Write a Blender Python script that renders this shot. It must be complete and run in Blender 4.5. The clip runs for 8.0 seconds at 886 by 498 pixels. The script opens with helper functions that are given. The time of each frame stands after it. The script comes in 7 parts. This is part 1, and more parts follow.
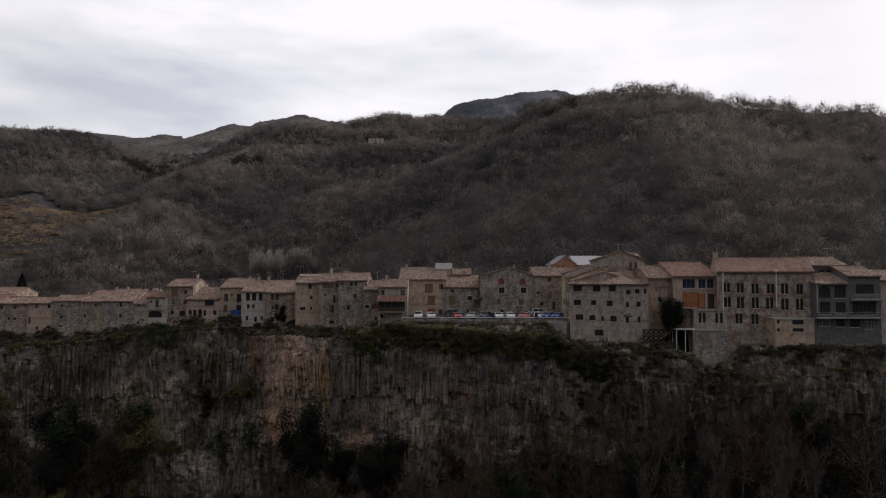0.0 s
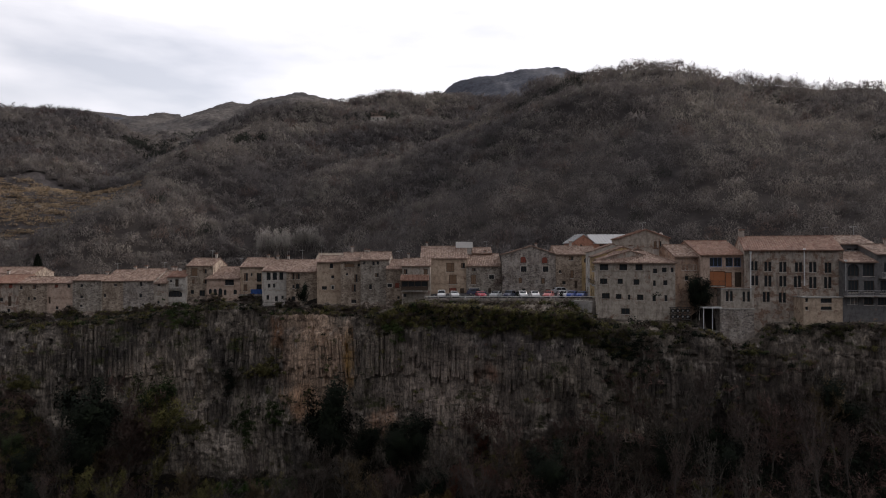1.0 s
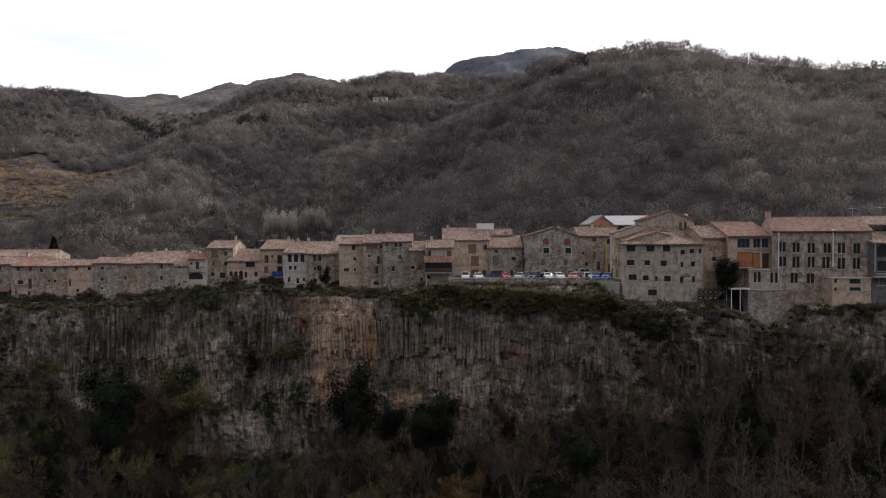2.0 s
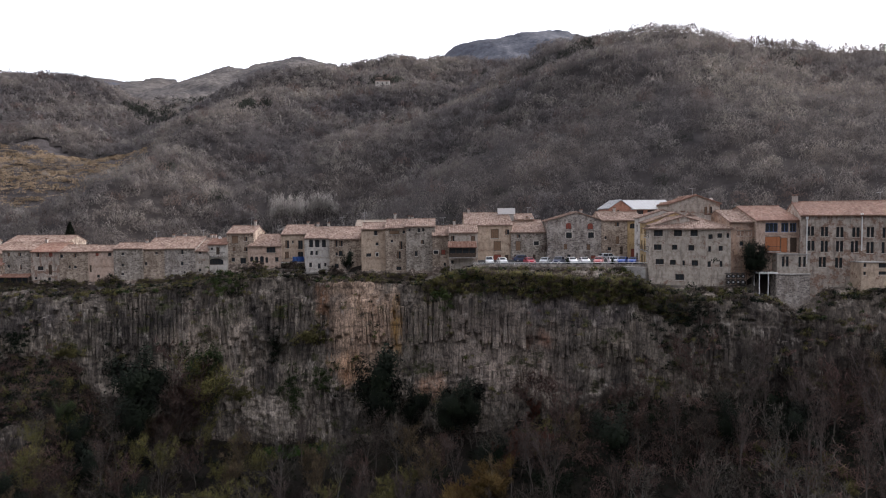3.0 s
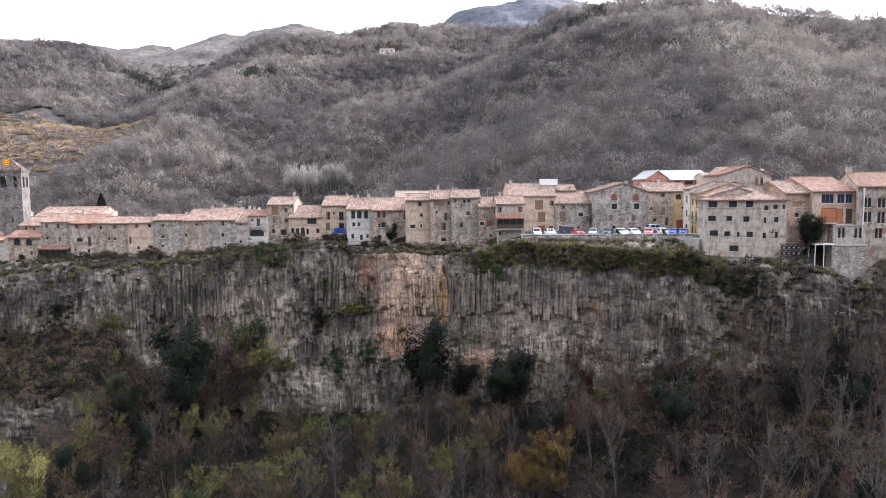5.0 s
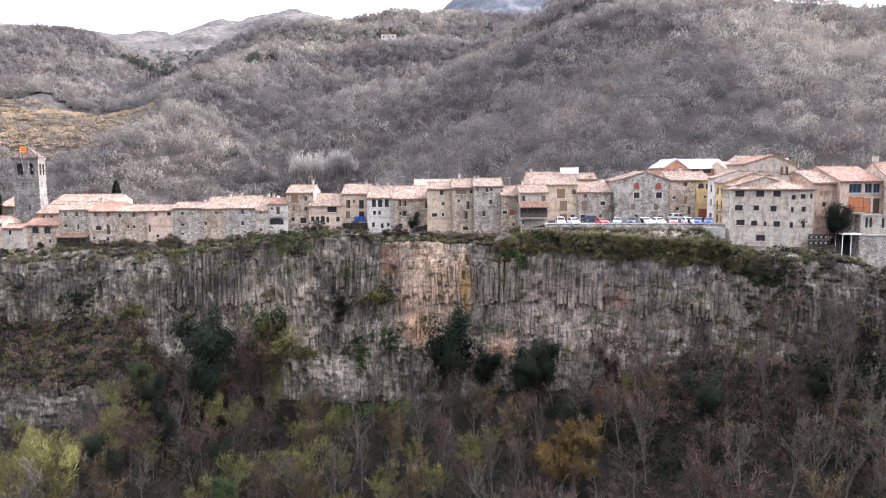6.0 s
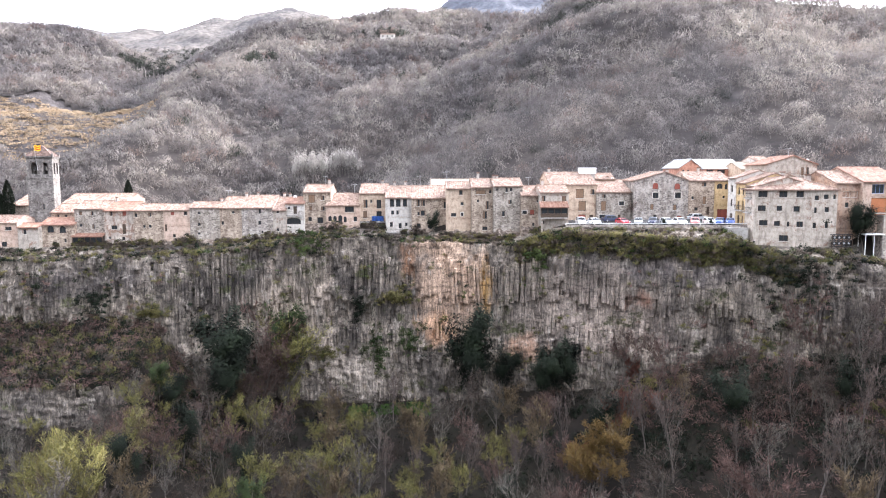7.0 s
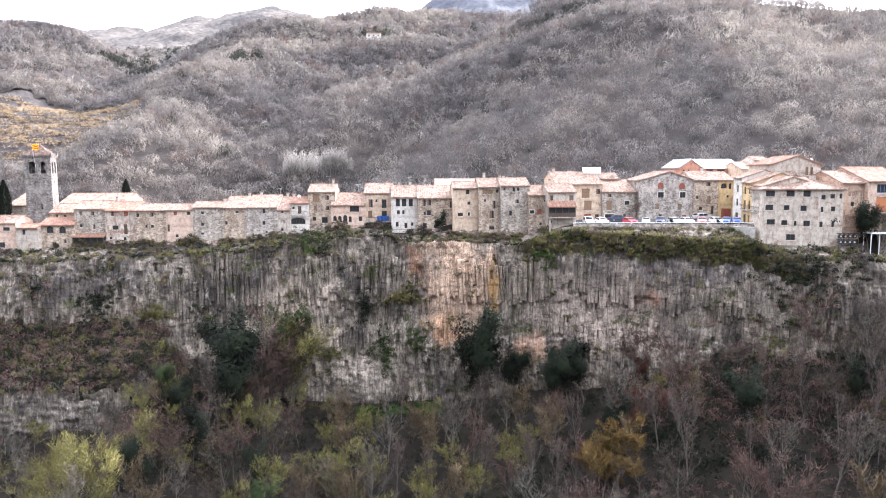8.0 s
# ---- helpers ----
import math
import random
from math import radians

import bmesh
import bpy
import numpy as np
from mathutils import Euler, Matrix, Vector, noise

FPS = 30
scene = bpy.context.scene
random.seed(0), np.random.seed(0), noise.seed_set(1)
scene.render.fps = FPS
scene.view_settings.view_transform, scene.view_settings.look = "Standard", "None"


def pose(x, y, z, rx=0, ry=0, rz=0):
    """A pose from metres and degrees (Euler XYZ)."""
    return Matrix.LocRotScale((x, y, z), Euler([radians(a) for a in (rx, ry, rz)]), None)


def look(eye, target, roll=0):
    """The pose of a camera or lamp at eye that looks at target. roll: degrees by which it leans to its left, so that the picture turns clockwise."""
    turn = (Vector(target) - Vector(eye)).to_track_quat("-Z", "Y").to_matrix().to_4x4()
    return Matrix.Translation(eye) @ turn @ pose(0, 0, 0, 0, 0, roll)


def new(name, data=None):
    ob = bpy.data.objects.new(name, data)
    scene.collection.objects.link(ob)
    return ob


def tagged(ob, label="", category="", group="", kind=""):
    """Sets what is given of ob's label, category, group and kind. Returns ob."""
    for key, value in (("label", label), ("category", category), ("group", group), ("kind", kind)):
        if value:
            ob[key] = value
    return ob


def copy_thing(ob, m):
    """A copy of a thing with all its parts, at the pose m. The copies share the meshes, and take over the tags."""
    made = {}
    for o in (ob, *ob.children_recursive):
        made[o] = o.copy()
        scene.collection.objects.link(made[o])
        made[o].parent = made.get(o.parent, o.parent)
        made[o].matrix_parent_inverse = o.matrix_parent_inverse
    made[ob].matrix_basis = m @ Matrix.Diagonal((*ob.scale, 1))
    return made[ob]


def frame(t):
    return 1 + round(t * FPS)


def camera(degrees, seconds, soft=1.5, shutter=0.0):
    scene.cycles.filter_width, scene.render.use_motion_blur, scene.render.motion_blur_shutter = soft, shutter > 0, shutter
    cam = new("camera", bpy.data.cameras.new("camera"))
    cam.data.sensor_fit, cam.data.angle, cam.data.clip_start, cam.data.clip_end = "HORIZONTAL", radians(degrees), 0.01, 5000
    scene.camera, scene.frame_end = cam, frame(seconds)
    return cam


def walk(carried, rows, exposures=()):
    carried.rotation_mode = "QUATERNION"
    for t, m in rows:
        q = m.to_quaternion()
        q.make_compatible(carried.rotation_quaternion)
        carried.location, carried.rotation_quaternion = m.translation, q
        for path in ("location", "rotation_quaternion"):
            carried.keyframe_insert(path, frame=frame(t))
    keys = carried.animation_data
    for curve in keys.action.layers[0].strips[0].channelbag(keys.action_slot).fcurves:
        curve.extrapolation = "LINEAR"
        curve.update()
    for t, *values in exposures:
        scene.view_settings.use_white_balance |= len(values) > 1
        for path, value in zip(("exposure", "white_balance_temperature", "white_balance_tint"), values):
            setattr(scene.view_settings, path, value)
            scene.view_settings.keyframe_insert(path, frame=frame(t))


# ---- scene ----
cam = camera(65.7, 8.0, 1.1)
METRES, EYE, TILT, LEAN, TURN = 47.0, 9.8, 2.2, 0.0, 0.0
ROWS = [
    (0.0, 0.0, 0.0, 0.0, -0.0, 0.0, 0.0),
    (0.5, -0.0601, 0.0043, 0.0014, -0.09, -0.9, 0.05),
    (1.0, -0.1207, 0.0087, 0.0024, -0.19, -1.8, 0.1),
    (1.5, -0.1817, 0.0128, 0.0036, -0.28, -2.63, 0.16),
    (3.0, -0.3673, 0.022, 0.0064, -0.57, -4.65, 0.34),
    (3.5, -0.4283, 0.027, 0.0096, -0.65, -5.3, 0.39),
    (4.0, -0.49, 0.0311, 0.0109, -0.76, -5.89, 0.42),
    (4.5, -0.5523, 0.035, 0.012, -0.88, -6.47, 0.41),
    (6.0, -0.7432, 0.0498, 0.0224, -1.31, -8.26, 0.23),
    (6.5, -0.8074, 0.0547, 0.0232, -1.52, -8.31, 0.17),
    (7.0, -0.8707, 0.0594, 0.0231, -1.85, -8.29, 0.1),
    (7.5, -0.9342, 0.0646, 0.0241, -2.55, -8.31, 0.04),
    (8.0, -0.997, 0.0699, 0.0228, -3.41, -8.32, 0.02),
]
EXPOSURES = [(0.0, -1.15, 6500, 16), (1.5, -0.65, 6450, 16), (3.0, 0.15, 6200, 17), (4.5, 1.03, 6000, 16), (6.0, 1.80, 6000, 15), (8.0, 2.15, 6000, 15)]
walk(cam, [(t, pose(0, 0, EYE, TILT, LEAN, TURN) @ pose(METRES * x, METRES * y, METRES * z, 90 + pitch, roll, yaw)) for t, x, y, z, yaw, pitch, roll in ROWS], EXPOSURES)

# ---- sky and sun ----
SUN_WAY = Vector((0.60, 0.63, 0.47)).normalized()
world = bpy.data.worlds.new("sky")
scene.world = world
world.use_nodes = True
wn, wl = world.node_tree.nodes, world.node_tree.links
wn.clear()
sky = wn.new("ShaderNodeTexSky")
sky.sky_type, sky.sun_disc = "NISHITA", False
sky.sun_elevation = math.asin(SUN_WAY.z)
sky.sun_rotation = math.atan2(SUN_WAY.x, SUN_WAY.y)
sky_bg = wn.new("ShaderNodeBackground")
sky_bg.inputs["Strength"].default_value = 0.15
wl.new(sky.outputs[0], sky_bg.inputs["Color"])
cloud_bg = wn.new("ShaderNodeBackground")
cloud_bg.inputs["Color"].default_value = (0.965, 0.98, 1.0, 1)
coord = wn.new("ShaderNodeTexCoord")
flat = wn.new("ShaderNodeMapping")
flat.inputs["Scale"].default_value = (1.6, 1.6, 6.0)
wl.new(coord.outputs["Generated"], flat.inputs["Vector"])
puff = wn.new("ShaderNodeTexNoise")
puff.inputs["Scale"].default_value, puff.inputs["Detail"].default_value = 1.3, 7
wl.new(flat.outputs[0], puff.inputs["Vector"])
ramp = wn.new("ShaderNodeMapRange")
ramp.inputs["From Min"].default_value, ramp.inputs["From Max"].default_value = 0.36, 0.56
ramp.inputs["To Min"].default_value, ramp.inputs["To Max"].default_value = 0.52, 1.0
wl.new(puff.outputs[0], ramp.inputs["Value"])
sky_mix = wn.new("ShaderNodeMixShader")
wl.new(ramp.outputs[0], sky_mix.inputs[0])
wl.new(sky_bg.outputs[0], sky_mix.inputs[1])
wl.new(cloud_bg.outputs[0], sky_mix.inputs[2])
# thin cloud glows towards the veiled sun and is duller away from it
sun_side = wn.new("ShaderNodeVectorMath")
sun_side.operation = "DOT_PRODUCT"
sun_side.inputs[1].default_value = SUN_WAY
wl.new(coord.outputs["Generated"], sun_side.inputs[0])
glow = wn.new("ShaderNodeMapRange")
glow.interpolation_type = "SMOOTHSTEP"
for sock, value in zip(("From Min", "From Max", "To Min", "To Max"), (-0.7, 0.62, 0.41, 2.22)):
    glow.inputs[sock].default_value = value
wl.new(sun_side.outputs["Value"], glow.inputs["Value"])
wl.new(glow.outputs[0], cloud_bg.inputs["Strength"])
wl.new(sky_mix.outputs[0], wn.new("ShaderNodeOutputWorld").inputs[0])

sun = new("sun", bpy.data.lights.new("sun", "SUN"))
sun.data.energy, sun.data.angle, sun.data.color = 3.7, radians(4.0), (1.0, 0.94, 0.86)
sun.matrix_world = look(SUN_WAY * 300, (0, 0, 0))

# ---- materials ----
def material(name, rough=0.9, metal=0.0):
    m = bpy.data.materials.new(name)
    m.use_nodes = True
    n, l = m.node_tree.nodes, m.node_tree.links
    b = n["Principled BSDF"]
    b.inputs["Roughness"].default_value, b.inputs["Metallic"].default_value = rough, metal
    b.inputs["Specular IOR Level"].default_value = 0.25
    return m, n, l, b


def noise_tex(n, l, scale, detail=5, stretch=(1, 1, 1), rough=0.6, space="Object"):
    c, mp, t = n.new("ShaderNodeTexCoord"), n.new("ShaderNodeMapping"), n.new("ShaderNodeTexNoise")
    mp.inputs["Scale"].default_value = stretch
    t.inputs["Scale"].default_value, t.inputs["Detail"].default_value, t.inputs["Roughness"].default_value = scale, detail, rough
    l.new(c.outputs[space], mp.inputs["Vector"])
    l.new(mp.outputs[0], t.inputs["Vector"])
    return t.outputs[0]


def ramp_of(n, l, value, stops):
    r = n.new("ShaderNodeValToRGB")
    e = r.color_ramp.elements
    while len(e) < len(stops):
        e.new(0.5)
    for k, (p, c) in zip(e, stops):
        k.position, k.color = p, (*c, 1)
    l.new(value, r.inputs[0])
    return r.outputs[0]


def mixed(n, l, how, a, b, fac):
    x = n.new("ShaderNodeMix")
    x.data_type, x.blend_type = "RGBA", how
    for sock, v in ((x.inputs[0], fac), (x.inputs[6], a), (x.inputs[7], b)):
        if isinstance(v, bpy.types.NodeSocket):
            l.new(v, sock)
        elif isinstance(v, (int, float)):
            sock.default_value = v
        else:
            sock.default_value = (*v, 1)
    return x.outputs[2]


def bumped(n, l, b, height, strength, dist):
    u = n.new("ShaderNodeBump")
    u.inputs["Strength"].default_value, u.inputs["Distance"].default_value = strength, dist
    l.new(height, u.inputs["Height"])
    l.new(u.outputs[0], b.inputs["Normal"])


def island(n):
    return n.new("ShaderNodeNewGeometry").outputs["Random Per Island"]


def chance(n):
    return n.new("ShaderNodeObjectInfo").outputs["Random"]


def grey_to(n, l, value, lo, hi):
    r = n.new("ShaderNodeMapRange")
    r.inputs["To Min"].default_value, r.inputs["To Max"].default_value = lo, hi
    r.clamp = False
    l.new(value, r.inputs["Value"])
    return r.outputs[0]


def plaster(name, a, b, stain, patch=0.55, worn=0.62):
    """Old lime plaster: clouds of tone, dark runs, and ragged holes that bare reddish brick and rubble."""
    m, n, l, s = material(name, 0.92)
    big = noise_tex(n, l, 0.35, 6)
    mid = noise_tex(n, l, 1.1, 7, (1, 1, 1), 0.7)
    fine = noise_tex(n, l, 6.0, 6)
    drip = noise_tex(n, l, 0.9, 6, (1.6, 1.6, 0.3), 0.7)
    hole = noise_tex(n, l, 0.55, 8, (1, 1, 1.2), 0.72)
    c = ramp_of(n, l, big, [(0.35, a), (0.62, b)])
    c = mixed(n, l, "MULTIPLY", c, ramp_of(n, l, mid, [(0.32, (0.46, 0.42, 0.39)), (0.52, (1, 1, 1)), (0.70, (1.2, 1.17, 1.13))]), 0.9)
    c = mixed(n, l, "MIX", c, stain, ramp_of(n, l, drip, [(patch, (0, 0, 0)), (patch + 0.14, (0.8, 0.8, 0.8))]))
    bare = ramp_of(n, l, noise_tex(n, l, 3.5, 5), [(0.35, (0.13, 0.095, 0.075)), (0.55, (0.30, 0.18, 0.13)), (0.7, (0.40, 0.33, 0.27))])
    c = mixed(n, l, "MIX", c, bare, ramp_of(n, l, hole, [(worn - 0.03, (0, 0, 0)), (worn + 0.02, (0.9, 0.9, 0.9))]))
    c = mixed(n, l, "MULTIPLY", c, ramp_of(n, l, fine, [(0.3, (0.70, 0.69, 0.68)), (0.7, (1, 1, 1))]), 0.7)
    l.new(c, s.inputs["Base Color"])
    bumped(n, l, s, hole, 0.6, 0.12)
    return m


def rubble(name, lo, mid, hi, mortar, size=2.6):
    m, n, l, s = material(name, 0.95)
    c, mp = n.new("ShaderNodeTexCoord"), n.new("ShaderNodeMapping")
    mp.inputs["Scale"].default_value = (1, 1, 1.5)
    l.new(c.outputs["Object"], mp.inputs["Vector"])
    v, e = n.new("ShaderNodeTexVoronoi"), n.new("ShaderNodeTexVoronoi")
    e.feature = "DISTANCE_TO_EDGE"
    for k in (v, e):
        k.inputs["Scale"].default_value = size
        l.new(mp.outputs[0], k.inputs["Vector"])
    sep = n.new("ShaderNodeSeparateColor")
    l.new(v.outputs["Color"], sep.inputs[0])
    big = noise_tex(n, l, 0.3, 5)
    st = ramp_of(n, l, sep.outputs[0], [(0.1, lo), (0.5, mid), (0.9, hi)])
    c1 = mixed(n, l, "MIX", st, mortar, ramp_of(n, l, e.outputs["Distance"], [(0.02, (0.55, 0.55, 0.55)), (0.10, (0, 0, 0))]))
    c1 = mixed(n, l, "MIX", c1, mortar, ramp_of(n, l, big, [(0.5, (0, 0, 0)), (0.68, (0.7, 0.7, 0.7))]))
    c1 = mixed(n, l, "MULTIPLY", c1, ramp_of(n, l, noise_tex(n, l, 0.8, 5, (1, 1, 0.4)), [(0.34, (0.42, 0.39, 0.37)), (0.58, (1.05, 1.05, 1.05))]), 0.85)
    l.new(c1, s.inputs["Base Color"])
    bumped(n, l, s, e.outputs["Distance"], 0.8, 0.08)
    return m


def roof_tiles(name, a, b, c):
    m, n, l, s = material(name, 0.9)
    per = ramp_of(n, l, island(n), [(0.0, a), (0.5, b), (1.0, c)])
    big = noise_tex(n, l, 0.5, 6)
    k = mixed(n, l, "MULTIPLY", per, ramp_of(n, l, big, [(0.3, (0.55, 0.52, 0.5)), (0.65, (1, 1, 1))]), 0.75)
    k = mixed(n, l, "MIX", k, (0.33, 0.30, 0.24), ramp_of(n, l, noise_tex(n, l, 2.5, 6), [(0.55, (0, 0, 0)), (0.75, (0.6, 0.6, 0.6))]))
    l.new(k, s.inputs["Base Color"])
    bumped(n, l, s, noise_tex(n, l, 9, 4), 0.4, 0.03)
    return m


def simple(name, a, b, rough=0.8, scale=3.0, metal=0.0, by=""):
    m, n, l, s = material(name, rough, metal)
    v = island(n) if by == "island" else chance(n) if by == "object" else noise_tex(n, l, scale, 6)
    c = ramp_of(n, l, v, [(0.25, a), (0.75, b)] if not by else [(0.0, a), (1.0, b)])
    c = mixed(n, l, "MULTIPLY", c, ramp_of(n, l, noise_tex(n, l, scale * 5, 4), [(0.3, (0.8, 0.8, 0.8)), (0.7, (1, 1, 1))]), 0.6)
    l.new(c, s.inputs["Base Color"])
    return m


def glass_like(name, col):
    m, n, l, s = material(name, 0.08)
    s.inputs["Base Color"].default_value = (*col, 1)
    s.inputs["Specular IOR Level"].default_value = 0.5
    return m


def stain_mask(n, l, centre, radius, scale, lo, hi):
    """A ragged stain round a place: 1 inside, 0 outside."""
    c, mp, ln = n.new("ShaderNodeTexCoord"), n.new("ShaderNodeMapping"), n.new("ShaderNodeVectorMath")
    mp.vector_type = "TEXTURE"
    mp.inputs["Location"].default_value, mp.inputs["Scale"].default_value = centre, radius
    g = n.new("ShaderNodeNewGeometry")
    l.new(g.outputs["Position"], mp.inputs["Vector"])
    ln.operation = "LENGTH"
    l.new(mp.outputs[0], ln.inputs[0])
    add = n.new("ShaderNodeMath")
    add.operation = "SUBTRACT"
    l.new(noise_tex(n, l, scale, 6, (1, 1, 0.5)), add.inputs[0])
    half = n.new("ShaderNodeMath")
    half.operation = "MULTIPLY"
    half.inputs[1].default_value = 0.55
    l.new(ln.outputs["Value"], half.inputs[0])
    l.new(half.outputs[0], add.inputs[1])
    return ramp_of(n, l, add.outputs[0], [(lo, (0, 0, 0)), (hi, (0.72, 0.72, 0.72))])


def rock_material(name):
    m, n, l, s = material(name, 0.95)
    g = n.new("ShaderNodeNewGeometry")

    def tex(scale, detail, stretch, rough=0.6):
        q, t = n.new("ShaderNodeMapping"), n.new("ShaderNodeTexNoise")
        q.inputs["Scale"].default_value = stretch
        t.inputs["Scale"].default_value, t.inputs["Detail"].default_value, t.inputs["Roughness"].default_value = scale, detail, rough
        l.new(g.outputs["Position"], q.inputs["Vector"])
        l.new(q.outputs[0], t.inputs["Vector"])
        return t.outputs[0]

    streak = tex(1.0, 7, (0.8, 0.8, 0.22), 0.70)
    big = tex(0.06, 5, (1, 1, 0.9))
    fine = tex(2.6, 7, (1, 1, 0.75), 0.72)
    lichen = tex(0.35, 7, (1, 1, 0.6), 0.7)
    # upright cells of the basalt: each has its own tone, with a dark joint round it
    q = n.new("ShaderNodeMapping")
    q.inputs["Scale"].default_value = (1.15, 1.15, 0.36)
    shift, warp, bend = n.new("ShaderNodeVectorMath"), n.new("ShaderNodeTexNoise"), n.new("ShaderNodeVectorMath")
    shift.operation, bend.operation = "ADD", "MULTIPLY"
    bend.inputs[1].default_value = (1.3, 1.3, 5.0)
    warp.inputs["Scale"].default_value = 0.22
    l.new(g.outputs["Position"], warp.inputs["Vector"])
    l.new(warp.outputs["Color"], bend.inputs[0])
    l.new(g.outputs["Position"], shift.inputs[0])
    l.new(bend.outputs[0], shift.inputs[1])
    l.new(shift.outputs[0], q.inputs["Vector"])
    e, cells = n.new("ShaderNodeTexVoronoi"), n.new("ShaderNodeTexVoronoi")
    e.feature = "DISTANCE_TO_EDGE"
    for v in (e, cells):
        v.inputs["Scale"].default_value = 0.9
        l.new(q.outputs[0], v.inputs["Vector"])
    pick = n.new("ShaderNodeSeparateColor")
    l.new(cells.outputs["Color"], pick.inputs[0])
    c = ramp_of(n, l, streak, [(0.30, (0.080, 0.072, 0.066)), (0.47, (0.178, 0.163, 0.147)), (0.64, (0.33, 0.305, 0.275))])
    c = mixed(n, l, "MULTIPLY", c, ramp_of(n, l, pick.outputs[0], [(0.0, (0.62, 0.61, 0.62)), (0.45, (0.92, 0.91, 0.90)), (0.8, (1.08, 1.07, 1.06)), (1.0, (1.32, 1.29, 1.26))]), 0.6)
    per = ramp_of(n, l, g.outputs["Random Per Island"], [(0.0, (0.6, 0.6, 0.62)), (0.6, (0.95, 0.94, 0.93)), (1.0, (1.3, 1.27, 1.24))])
    c = mixed(n, l, "MULTIPLY", c, per, 0.8)
    c = mixed(n, l, "MULTIPLY", c, ramp_of(n, l, big, [(0.38, (0.36, 0.36, 0.38)), (0.58, (1.2, 1.18, 1.15))]), 0.95)
    c = mixed(n, l, "MIX", c, (0.43, 0.37, 0.33), stain_mask(n, l, (-5, 146, -19), (30, 18, 13), 0.16, 0.0, 0.32))
    c = mixed(n, l, "MIX", c, (0.42, 0.36, 0.31), stain_mask(n, l, (-72, 163, -22), (14, 16, 16), 0.2, 0.06, 0.36))
    c = mixed(n, l, "MIX", c, (0.40, 0.36, 0.32), stain_mask(n, l, (-55, 163, -36), (15, 16, 8), 0.2, 0.02, 0.32))
    c = mixed(n, l, "MIX", c, (0.58, 0.43, 0.33), stain_mask(n, l, (-34, 158, -13), (12, 14, 17), 0.22, 0.0, 0.26))
    c = mixed(n, l, "MIX", c, (0.60, 0.39, 0.26), stain_mask(n, l, (-37, 158, -24), (7, 12, 6), 0.3, 0.06, 0.30))
    c = mixed(n, l, "MIX", c, (0.44, 0.26, 0.07), stain_mask(n, l, (-26.5, 156, -13), (3.0, 9, 10), 0.35, 0.14, 0.40))
    c = mixed(n, l, "MIX", c, (0.47, 0.29, 0.20), stain_mask(n, l, (-18, 152, -27), (8, 12, 5), 0.35, 0.14, 0.42))
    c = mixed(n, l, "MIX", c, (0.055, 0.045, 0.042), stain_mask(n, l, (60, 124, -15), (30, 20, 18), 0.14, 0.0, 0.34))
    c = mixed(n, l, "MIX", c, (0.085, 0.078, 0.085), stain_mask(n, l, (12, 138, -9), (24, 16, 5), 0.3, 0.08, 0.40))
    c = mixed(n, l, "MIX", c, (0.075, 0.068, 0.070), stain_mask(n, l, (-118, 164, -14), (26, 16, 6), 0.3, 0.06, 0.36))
    c = mixed(n, l, "MIX", c, (0.30, 0.15, 0.10), stain_mask(n, l, (4, 141, -15), (5, 12, 4), 0.4, 0.16, 0.42))
    c = mixed(n, l, "MIX", c, (0.24, 0.13, 0.075), stain_mask(n, l, (-44, 161, -8), (3, 12, 9), 0.4, 0.12, 0.42))
    c = mixed(n, l, "MULTIPLY", c, ramp_of(n, l, tex(0.55, 6, (1.6, 1.6, 0.16), 0.65), [(0.40, (0.55, 0.54, 0.55)), (0.50, (1, 1, 1)), (0.62, (1.12, 1.11, 1.1))]), 0.7)
    c = mixed(n, l, "MULTIPLY", c, ramp_of(n, l, tex(0.7, 6, (0.45, 0.45, 1.5), 0.7), [(0.37, (0.34, 0.33, 0.34)), (0.46, (1, 1, 1))]), 0.8)
    c = mixed(n, l, "MIX", c, (0.42, 0.395, 0.365), ramp_of(n, l, lichen, [(0.58, (0, 0, 0)), (0.66, (0.6, 0.6, 0.6))]))
    c = mixed(n, l, "MIX", c, (0.05, 0.058, 0.022), ramp_of(n, l, tex(0.16, 8, (1, 1, 1.4), 0.75), [(0.57, (0, 0, 0)), (0.63, (0.85, 0.85, 0.85))]))
    c = mixed(n, l, "MULTIPLY", c, ramp_of(n, l, fine, [(0.35, (0.42, 0.42, 0.43)), (0.56, (1.14, 1.12, 1.10))]), 0.9)
    c = mixed(n, l, "MULTIPLY", c, ramp_of(n, l, tex(2.4, 5, (1.2, 1.2, 0.10), 0.65), [(0.38, (0.55, 0.54, 0.54)), (0.50, (1, 1, 1)), (0.64, (1.24, 1.21, 1.17))]), 0.85)
    c = mixed(n, l, "MULTIPLY", c, ramp_of(n, l, e.outputs["Distance"], [(0.012, (0.30, 0.29, 0.29)), (0.05, (1, 1, 1))]), grey_to(n, l, tex(0.11, 4, (1, 1, 0.7)), -0.45, 1.2))
    c = mixed(n, l, "MULTIPLY", c, (1.0, 0.965, 0.915), 1.0)
    l.new(c, s.inputs["Base Color"])
    bumped(n, l, s, e.outputs["Distance"], 0.6, 0.3)
    return m


